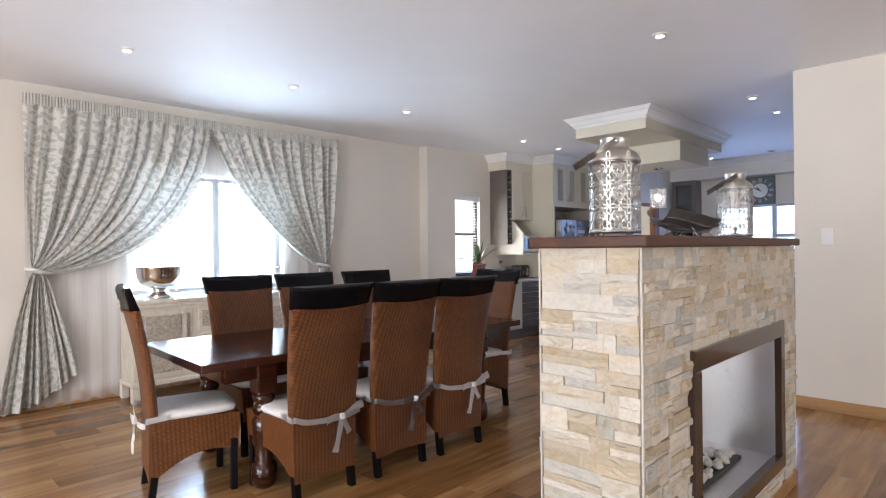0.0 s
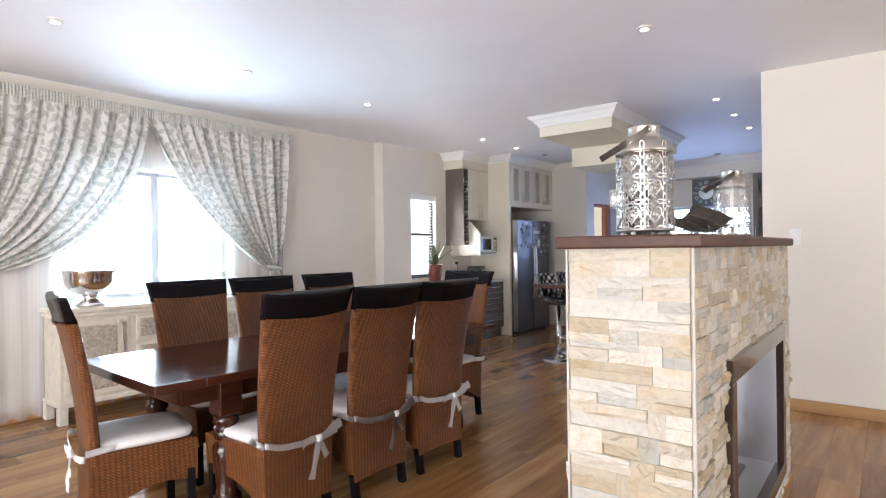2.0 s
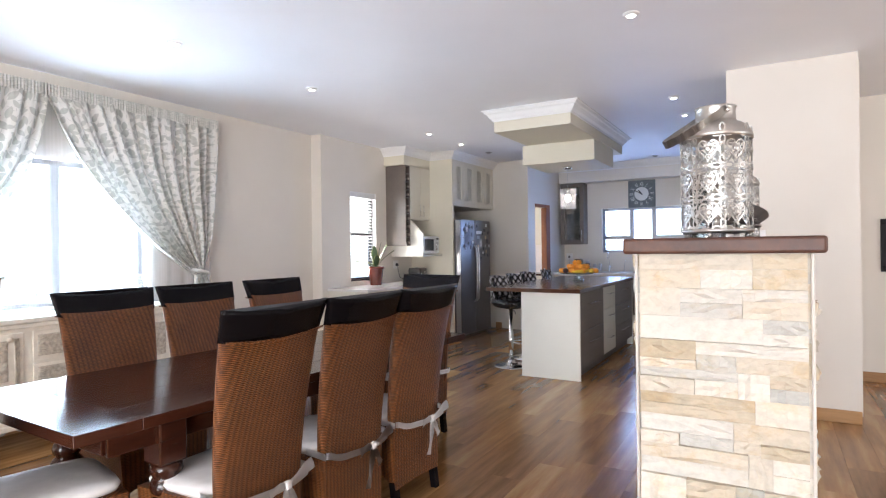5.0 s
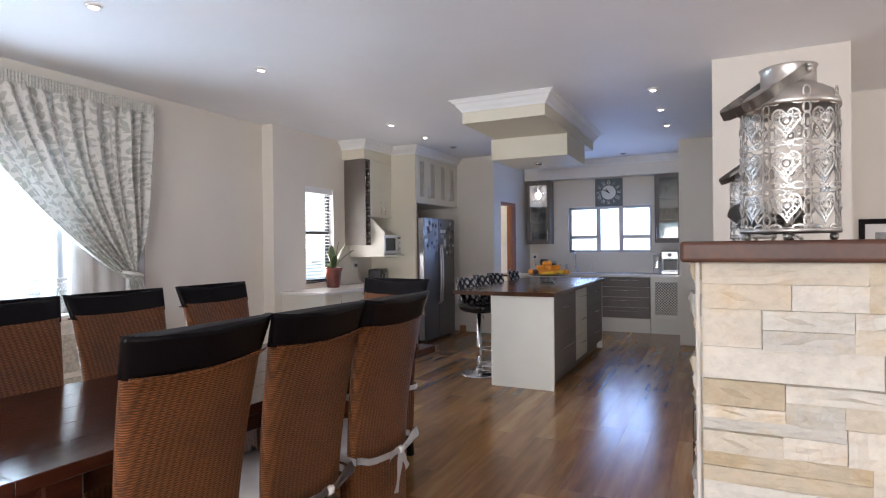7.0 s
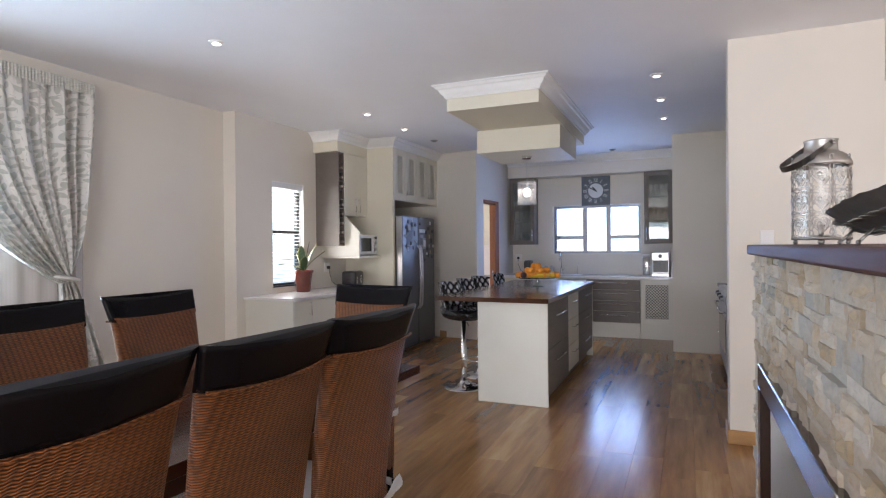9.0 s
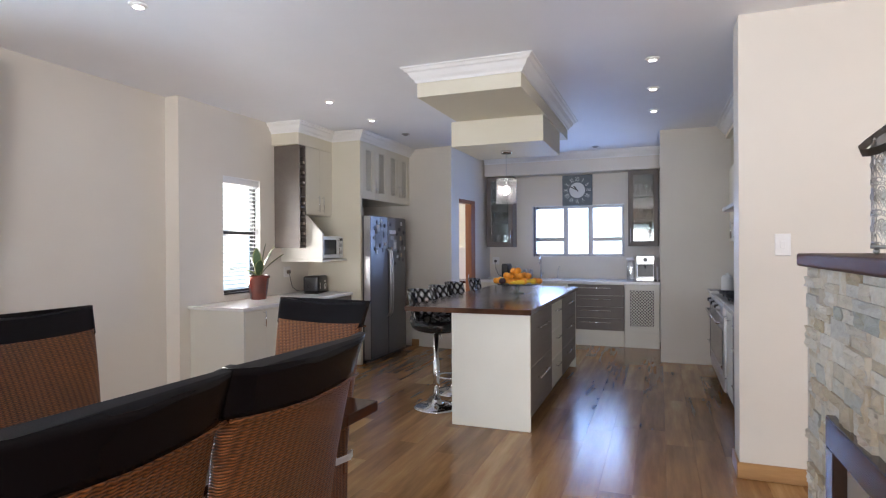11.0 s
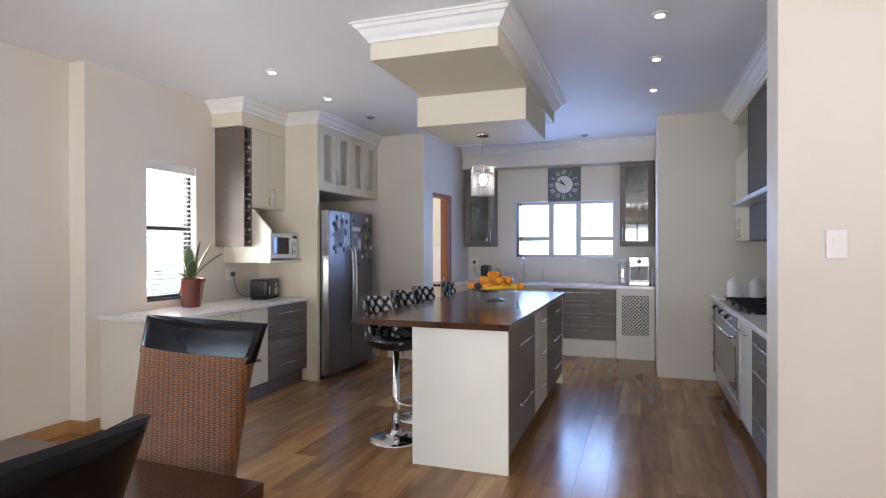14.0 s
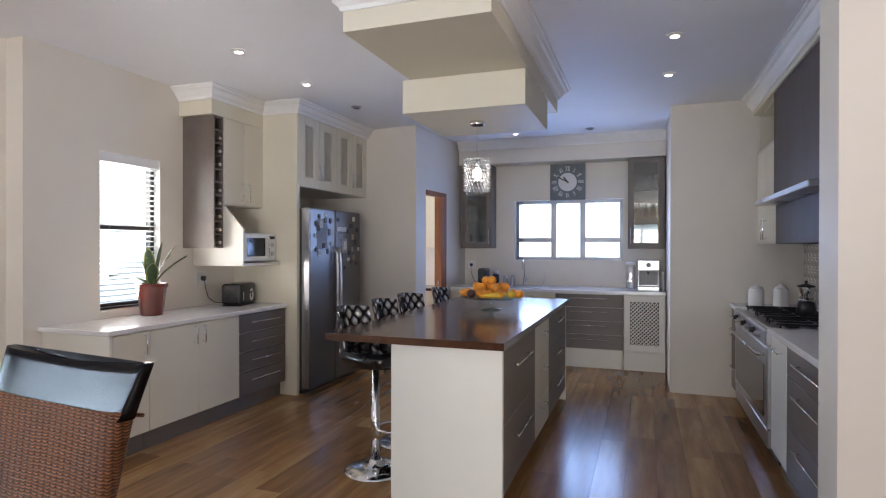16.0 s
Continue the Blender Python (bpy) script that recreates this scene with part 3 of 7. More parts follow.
# ---- windows ----
def window_frame(name, label, x0, x1, z0, z1, y, axis, uprights, bars, depth=0.05, material=None, lit=None):
    """A framed window in its opening: frame, mullions, transoms and panes. axis: the way along which it runs."""
    w = tagged(new(name), label, "window", kind="structure")

    def put(a0, a1, b0, b1, n, mat, d=depth, nm="frame"):
        dims = (a0, a1, y - d / 2, y + d / 2, b0, b1) if axis == "x" else (y - d / 2, y + d / 2, a0, a1, b0, b1)
        return boxpart(n, dims, mat, w, r=0.002)
    f = 0.045
    fm = material or FRAME_BLACK
    put(x0, x1, z0, z0 + f, "window_frame", fm)
    put(x0, x1, z1 - f, z1, "window_frame", fm)
    put(x0, x0 + f, z0 + f, z1 - f, "window_frame", fm)
    put(x1 - f, x1, z0 + f, z1 - f, "window_frame", fm)
    for u in uprights:
        put(u - 0.038, u + 0.038, z0 + f, z1 - f, "mullion", fm)
    for a, b, z in bars:
        put(a, b, z - 0.032, z + 0.032, "transom", fm, depth * 0.9)
    xs = [x0 + f] + sorted(uprights) + [x1 - f]
    for a, b in zip(xs, xs[1:]):
        pane = put(a, b, z0 + f, z1 - f, "pane", GLASS, 0.006)
        pane.visible_shadow = False
    return w


window_frame("window_1", "wide black-framed dining window behind voile", WIN1[0], WIN1[1], WIN1[2], WIN1[3], Y1 + 0.13, "x", [3.93], [])
window_frame("window_2", "narrow black-framed window with a white venetian blind", WIN2[0], WIN2[1], WIN2[2], WIN2[3], KY + 0.095, "x", [], [(WIN2[0] + 0.04, WIN2[1] - 0.04, 1.62)])
window_frame("window_3", "black-framed kitchen window in three lights", WIN3[0], WIN3[1], WIN3[2], WIN3[3], X1 + 0.10, "y", [4.09, 4.478], [(3.62, 4.09, 1.565), (4.478, 4.96, 1.565)], material=GREY_ALU)
window_frame("window_4", "white-framed lounge window", 1.2, 4.8, 0.6, 2.2, Y0 - 0.12, "x", [2.4, 3.6], [], material=PLASTER)
window_frame("door_1", "glazed sliding patio door", 0.3, 4.9, 0.0, 2.35, X0 - 0.12, "y", [1.85, 3.4], [])

# ---- folded trellis gate inside the kitchen window and bars outside the dining window ----
gate = thing("trellis_gate", X1 + 0.045, 4.935, WIN3[2], 0, "dark folding security trellis pushed aside in the kitchen window", "security gate")
for y in (-0.030, -0.006, 0.018, 0.042):
    boxpart("upright", (-0.004, 0.004, y - 0.004, y + 0.004, 0.002, WIN3[3] - WIN3[2] - 0.002), FRAME_BLACK, gate, r=0.001)
bm = B()
for k in range(22):
    z = 0.02 + k * 0.036
    for sg in (-1, 1):
        add_tube(bm, [(0.0055 * sg, -0.030, z + 0.014 * (1 - sg) / 1.0), (0.0055 * sg, 0.042, z + 0.014 * (1 + sg) / 1.0)], 0.0022, 5)
tagged(part("cross_link", bm, FRAME_BLACK, gate), kind="stuff")
bars = thing("window_bars", 3.87, Y1 + 0.30, WIN1[2], 0, "pale steel window bars outside the dining window", "window bars")
for z in (0.10, 0.56, 0.64, 1.06, 1.14):
    bm = B()
    add_tube(bm, [(-0.90, 0, z), (0.90, 0, z)], 0.007, 6)
    part("rail", bm, GREY_ALU, bars)
for k in range(19):
    x = -0.86 + k * 0.0955
    for z0, z1 in ((0.56, 0.64), (1.06, 1.14)):
        bm = B()
        add_tube(bm, [(x, 0, z0 + 0.005), (x, 0, z1 - 0.005)], 0.008, 6)
        part("spindle", bm, GREY_ALU, bars)
for x in (-0.88, 0.0, 0.88):
    bm = B()
    add_tube(bm, [(x, 0, -0.96 - 0.14), (x, 0, 1.18)], 0.009, 6)
    part("post", bm, GREY_ALU, bars)

# ---- venetian blind in the small window ----
blind = thing("venetian_blind", WIN2[0], KY + 0.035, WIN2[2], 0, "white venetian blind with open slats hung in the kitchen window", "blind")
W2, H2 = WIN2[1] - WIN2[0], WIN2[3] - WIN2[2]
boxpart("headrail", (0.005, W2 - 0.005, -0.025, 0.025, H2 - 0.075, H2 - 0.004), BLIND, blind)
slat_me = None
for i in range(27):
    z = 0.02 + i * (H2 - 0.11) / 26
    if slat_me is None:
        bm = B()
        add_grid(bm, lambda u, v: (0.008 + u * (W2 - 0.016), -0.022 + 0.044 * v, 0.004 * math.sin(math.pi * v) - 0.010 * (v - 0.5)), 1, 4)
        bmesh.ops.solidify(bm, geom=bm.faces[:], thickness=0.0012)
        first = part("slat", bm, BLIND, blind)
        slat_me = first.data
    else:
        first = new("slat", slat_me)
        first.parent = blind
    first.location = (0, 0, z)
for x in (0.10, W2 - 0.10):
    bm = B()
    add_tube(bm, [(x, -0.024, 0.01), (x, -0.024, H2 - 0.05)], 0.0012, 5)
    part("cord", bm, BLIND, blind)
# pale reveal trim round that window
bm = B()
for d in ((WIN2[0] - 0.0, WIN2[0] + 0.004, KY + 0.0, KY + 0.068, WIN2[2], WIN2[3]), (WIN2[1] - 0.004, WIN2[1], KY, KY + 0.068, WIN2[2], WIN2[3]), (WIN2[0], WIN2[1], KY, KY + 0.068, WIN2[3] - 0.004, WIN2[3])):
    add_box(bm, *d)
structure("trim_window", bm, PLASTER, "white painted window reveal", "trim")

# ---- dining curtains ----
HEAD_Z, CY = 2.745, 7.355


def drape(name, outer, inner, tie, flare, swing, label):
    """A curtain gathered at its heading, swept to a tie-back near its outer edge, and falling to the floor."""
    c = thing(name, tie[0], CY, 0, 0, label, "curtain", "dining curtains")
    sgn = 1 if inner > outer else -1
    rnd = random.Random(5 if sgn > 0 else 6)
    ph = [rnd.uniform(0, 6.28) for _ in range(6)]
    folds = 12

    def fold(u, amt):
        return amt * (math.sin(2 * math.pi * folds * (u + 0.012 * math.sin(21 * u + ph[5])) + ph[0]) * (1 + 0.4 * math.sin(13 * u + ph[4])) + 0.6 * math.sin(2 * math.pi * (folds * 0.47) * u + ph[1]) + 0.28 * math.sin(2 * math.pi * folds * 2.3 * u + ph[2]))

    def upper(u, v):
        xt = outer + (inner - outer) * u
        p0 = Vector((xt, HEAD_Z))
        p2 = Vector((tie[0] + sgn * (-0.05 + 0.10 * u), tie[1] + 0.035 - 0.085 * u))
        p1 = Vector((p2.x + (xt - p2.x) * lerp(0.95, swing[0], u), tie[1] + (HEAD_Z - tie[1]) * lerp(0.40, swing[1], u ** 1.2)))
        q = p0 * (1 - v) ** 2 + p1 * 2 * v * (1 - v) + p2 * v * v
        squeeze = 1 - v ** 3 * 0.72
        head = math.sin(2 * math.pi * 62 * u) * 0.008 * max(0, 1 - v * 26)
        y = fold(u + 0.018 * math.sin(5 * v + ph[2]), 0.030 * squeeze * min(1, 0.35 + v * 4)) + head - 0.035 * math.sin(math.pi * v) * u
        sag = 0.010 * math.sin(2 * math.pi * folds * u + ph[3]) * v
        return (q.x - tie[0], y, q.y + sag)

    def lower(u, v):
        x = sgn * (-0.05 + 0.10 * u) + v ** 0.8 * (flare[0] + (flare[1] - flare[0]) * u)
        zb = 0.012 + flare[2] * u ** 2
        z = (tie[1] - 0.03 - 0.02 * u) * (1 - v) + zb * v
        y = fold(u * 0.7, 0.018 + 0.022 * v) + 0.01 * math.sin(9 * v + ph[4])
        return (x, y, z)
    bm = B()
    add_grid(bm, upper, 260, 46)
    part("drape", bm, CURTAIN, c, smooth=True)
    bm = B()
    g = add_grid(bm, lower, 120, 24)
    uv = bm.loops.layers.uv.verify()
    for f in bm.faces:
        for loop in f.loops:
            loop[uv].uv = (loop[uv].uv[0] * 0.7, loop[uv].uv[1] * 0.6)
    part("drape_tail", bm, CURTAIN, c, smooth=True)
    bm = B()
    ring = [(0.085 * math.cos(a) , 0.062 * math.sin(a) - 0.004, tie[1] - 0.012 - 0.018 * math.cos(a)) for a in [2 * math.pi * i / 28 for i in range(29)]]
    add_tube(bm, ring, 0.016, 8)
    part("tieback", bm, CURTAIN, c, "band of the same leaf-print cloth")
    bm = B()
    add_grid(bm, lambda u, v: (outer + (inner - outer) * u - tie[0], -0.018 + 0.007 * math.sin(2 * math.pi * 70 * u), HEAD_Z - 0.055 + 0.095 * v), 420, 3)
    part("heading_tape", bm, CURTAIN, c, "gathered pleated heading", smooth=True)
    return c


drape("curtain", 2.15, 3.80, (2.25, 1.25), (-0.26, 0.25, 0.30), (0.90, 0.07), "leaf-printed cream curtain tied back with a cloth band")
drape("curtain", 5.42, 3.74, (5.18, 1.22), (0.34, 0.02, 0.02), (0.69, 0.33), "leaf-printed cream curtain tied back beside the sideboard")
sheer = thing("voile_curtain", 3.77, 7.425, 0, 0, "white voile curtain hanging in front of the dining window", "curtain")
bm = B()
add_grid(bm, lambda u, v: (-1.60 + 3.2 * u, 0.010 * math.sin(2 * math.pi * 19 * u + 2.5 * math.sin(7 * u)) * (0.5 + 0.5 * v), 2.75 - 2.725 * v - 0.015 * math.sin(2 * math.pi * 23 * u) * v), 420, 10)
part("voile", bm, SHEER, sheer, smooth=True)
bm = B()
add_tube(bm, [(-1.58, -0.02, 2.77), (1.58, -0.02, 2.77)], 0.012, 8)
part("curtain_rail", bm, PLASTER, sheer)

# ---- double-sided fireplace clad in ledge stone ----
FX0, FX1, FY0, FY1, FZ = 3.025, 4.985, 2.212, 2.606, 1.39
OP = (3.42, 4.69, 0.19, 0.985)
fire = thing("fireplace", (FX0 + FX1) / 2, (FY0 + FY1) / 2, 0, 0, "free-standing double-sided fireplace clad in cream ledge stone", "fireplace")
fcx, fcy = (FX0 + FX1) / 2, (FY0 + FY1) / 2


def fx(x0, x1, y0, y1, z0, z1):
    return (x0 - fcx, x1 - fcx, y0 - fcy, y1 - fcy, z0, z1)


bm = B()
for d in (fx(FX0, OP[0], FY0, FY1, 0.085, FZ), fx(OP[1], FX1, FY0, FY1, 0.085, FZ), fx(OP[0], OP[1], FY0, FY1, OP[3], FZ), fx(OP[0], OP[1], FY0, FY1, 0.085, OP[2])):
    add_box(bm, *d)
core = part("core", bm, GROUT, fire)
bm = B()
soft_box(bm, *fx(FX0 - 0.01, FX1 + 0.01, FY0 - 0.02, FY1 + 0.02, 0.0, 0.085), r=0.004)
part("plinth", bm, SKIRT_WOOD, fire, "varnished timber plinth")
bm = B()
soft_box(bm, *fx(FX0 - 0.035, FX1 + 0.03, FY0 - 0.04, FY1 + 0.04, FZ, FZ + 0.042), r=0.008, seg=3)
part("mantel_shelf", bm, MANTEL_WOOD, fire, "dark stained timber mantel top")
bm = B()
for y0, y1 in ((FY0 - 0.034, FY0 + 0.01), (FY1 - 0.01, FY1 + 0.034)):
    t = 0.085
    for d in ((OP[0], OP[1], y0, y1, OP[3] - t, OP[3]), (OP[0], OP[1], y0, y1, OP[2], OP[2] + t * 0.8), (OP[0], OP[0] + t * 0.8, y0, y1, OP[2] + t * 0.8, OP[3] - t), (OP[1] - t * 0.8, OP[1], y0, y1, OP[2] + t * 0.8, OP[3] - t)):
        soft_box(bm, *fx(*d), r=0.003, seg=1)
part("fire_frame", bm, plain("bronze_frame_metal", (0.050, 0.028, 0.020), 0.16, 0.15, var=0.1, coat=0.3), fire, "dark bronze metal surround")
for d in ((OP[0] + 0.04, OP[0] + 0.07, FY0, FY1, OP[2] + 0.03, OP[3] - 0.03), (OP[1] - 0.07, OP[1] - 0.04, FY0, FY1, OP[2] + 0.03, OP[3] - 0.03), (OP[0] + 0.07, OP[1] - 0.07, FY0, FY1, OP[3] - 0.07, OP[3] - 0.04), (OP[0] + 0.07, OP[1] - 0.07, FY0, FY1, OP[2] + 0.03, OP[2] + 0.065)):
    boxpart("firebox_panel", fx(*d), STEEL, fire, "brushed steel lining panel", r=0.001)
bm = B()
soft_box(bm, *fx(3.75, 4.45, 2.33, 2.49, OP[2] + 0.065, OP[2] + 0.085), r=0.003)
part("burner_tray", bm, BLACK, fire)
rp = random.Random(11)
peb_me = []
for k in range(5):
    bm = B()
    bmesh.ops.create_icosphere(bm, subdivisions=2, radius=1.0)
    for v in bm.verts:
        v.co *= 1 + 0.18 * noise.noise(v.co * 1.3 + Vector((k * 7, 0, 0)))
        v.co.z *= 0.62
    for f in bm.faces:
        f.smooth = True
    me = bpy.data.meshes.new("pebble")
    bm.to_mesh(me)
    bm.free()
    me.materials.append(plain("river_pebble", (0.60, 0.58, 0.54), 0.6, var=0.3, scale=4))
    peb_me.append(me)
for k in range(46):
    o = new("pebble", rp.choice(peb_me))
    o.parent = fire
    s = rp.uniform(0.020, 0.034)
    o.location = (rp.uniform(3.77, 4.43) - fcx, rp.uniform(2.345, 2.475) - fcy, OP[2] + 0.085 + s * 0.55)
    o.scale = (s, s * rp.uniform(0.7, 1), s)
    o.rotation_euler = (0, 0, rp.uniform(0, 6))
for x, y in ((FX0 - 0.014, FY0 - 0.014), (FX0 - 0.014, FY1 + 0.004), (FX1 + 0.004, FY0 - 0.014), (FX1 + 0.004, FY1 + 0.004)):
    boxpart("corner_trim", fx(x, x + 0.008, y, y + 0.008, 0.085, FZ), GROUT, fire, "pale corner bead", r=0.002)

# ledge stones: one unit block in several rough shapes, shared by all pieces
stone_meshes = []
for k in range(8):
    bm = B()
    n, mrow = 5, 3
    rk = random.Random(40 + k)
    tilt = rk.uniform(-0.25, 0.25)

    def front(u, v):
        e = min(u, 1 - u, v, 1 - v)
        d = 0.75 + tilt * (u - 0.5) + 0.3 * rk.uniform(-1, 1) * (0.3 if e == 0 else 1.0) - (0.05 if e == 0 else 0)
        return (u - 0.5, -d, v - 0.5)
    g = add_grid(bm, front, n, mrow, smooth=False)
    edge = [g[i][0] for i in range(n + 1)] + [g[n][j] for j in range(1, mrow + 1)] + [g[i][mrow] for i in range(n - 1, -1, -1)] + [g[0][j] for j in range(mrow - 1, 0, -1)]
    back = [bm.verts.new((v.co.x, 0, v.co.z)) for v in edge]
    for i in range(len(edge)):
        j = (i + 1) % len(edge)
        bm.faces.new((edge[i], back[i], back[j], edge[j]))
    bmesh.ops.recalc_face_normals(bm, faces=bm.faces)
    me = bpy.data.meshes.new("stone")
    bm.to_mesh(me)
    bm.free()
    me.materials.append(STONE)
    stone_meshes.append(me)


def clad(u0, u1, place, rz, seed, hole=None, piece=(0.10, 0.26)):
    """Interlocking blocks of stones over a face; place(u) gives the local x, y of a spot along it."""
    r = random.Random(seed)

    def put(a, b, z, h):
        spans = [(a, b)]
        if hole and z + h > hole[2] + 0.01 and z < hole[3] - 0.01:
            spans = [(a, min(b, hole[0])), (max(a, hole[1]), b)]
        for p, q in spans:
            if q - p < 0.012:
                continue
            o = new("stone", r.choice(stone_meshes))
            o.parent = core
            x, y = place((p + q) / 2)
            o.location = (x, y, z + h / 2)
            o.rotation_euler = (0, 0, radians(rz))
            o.scale = (q - p - 0.0010, r.choice((0.010, 0.014, 0.018, 0.024, 0.030)) * r.uniform(0.9, 1.1), h - 0.0008)
    z = 0.088
    while z < FZ - 0.02:
        h = r.uniform(0.050, 0.088)
        if FZ - (z + h) < 0.06:
            h = FZ - 0.002 - z
        u = u0
        while u < u1 - 0.005:
            w = r.uniform(*piece)
            if u1 - (u + w) < 0.06:
                w = u1 - u
            k = r.random()
            if k < 0.22 and h < 0.066:
                put(u, u + w, z, h)
            elif k < 0.80:
                f = r.uniform(0.32, 0.68)
                if w > 0.16 and r.random() < 0.5:
                    m = u + w * r.uniform(0.3, 0.7)
                    put(u, m, z, h * f)
                    put(m, u + w, z, h * f)
                else:
                    put(u, u + w, z, h * f)
                put(u, u + w, z + h * f, h * (1 - f))
            else:
                m = u + w * r.uniform(0.25, 0.5)
                put(u, m, z, h)
                put(m, u + w, z, h * 0.5)
                put(m, u + w, z + h * 0.5, h * 0.5)
            u += w
        z += h


hole_l = (OP[0] - fcx, OP[1] - fcx, OP[2], OP[3])
clad(FX0 - fcx, FX1 - fcx, lambda u: (u, FY0 - fcy), 0, 3, hole_l, (0.07, 0.19))
clad(-(FX1 - fcx), -(FX0 - fcx), lambda u: (-u, FY1 - fcy), 180, 4, (-hole_l[1], -hole_l[0], OP[2], OP[3]), (0.07, 0.19))
clad(-(FY1 - FY0) / 2, (FY1 - FY0) / 2, lambda u: (FX0 - fcx, -u), -90, 8, None, (0.12, 0.30))
clad(-(FY1 - FY0) / 2, (FY1 - FY0) / 2, lambda u: (FX1 - fcx, u), 90, 6, None, (0.14, 0.30))

# ---- dining table ----
TT = 0.79
table = thing("dining_table", 3.755, 4.815, 0, -2.6, "dark mahogany dining table with turned legs and inlaid end boards", "table")
LX, LY = 1.315, 0.532
boxes = [(-LX, -LX + 0.24, -LY, LY)] + [(-LX + 0.242, LX - 0.242, -LY + i * 2 * LY / 5 + 0.0006, -LY + (i + 1) * 2 * LY / 5 - 0.0006) for i in range(5)] + [(LX - 0.24, LX, -LY, LY)]
for d in boxes:
    boxpart("board", (*d, TT - 0.045, TT), MAHOGANY, table, r=0.002)
bm = B()
for d in ((-LX + 0.16, LX - 0.16, -LY + 0.095, -LY + 0.115), (-LX + 0.16, LX - 0.16, LY - 0.115, LY - 0.095), (-LX + 0.16, -LX + 0.20, -LY + 0.14, LY - 0.14), (LX - 0.20, LX - 0.16, -LY + 0.14, LY - 0.14)):
    soft_box(bm, *d, TT - 0.145, TT - 0.046)
part("apron", bm, MAHOGANY, table)
LEG = ((0.030, 0.0), (0.062, 0.02), (0.074, 0.05), (0.076, 0.10), (0.070, 0.145), (0.052, 0.155), (0.056, 0.17), (0.050, 0.185), (0.058, 0.26), (0.066, 0.34), (0.070, 0.40), (0.060, 0.415), (0.046, 0.43), (0.060, 0.445), (0.064, 0.465), (0.056, 0.49), (0.048, 0.50), (0.066, 0.525), (0.062, 0.55), (0.052, 0.56))
for sx in (-1, 1):
    for sy in (-1, 1):
        bm = B()
        cx, cy = sx * 0.915, sy * 0.415
        add_lathe(bm, LEG, (cx, cy, 0), 28)
        soft_box(bm, cx - 0.06, cx + 0.06, cy - 0.06, cy + 0.06, 0.56, TT - 0.046, r=0.008)
        part("leg", bm, MAHOGANY, table)


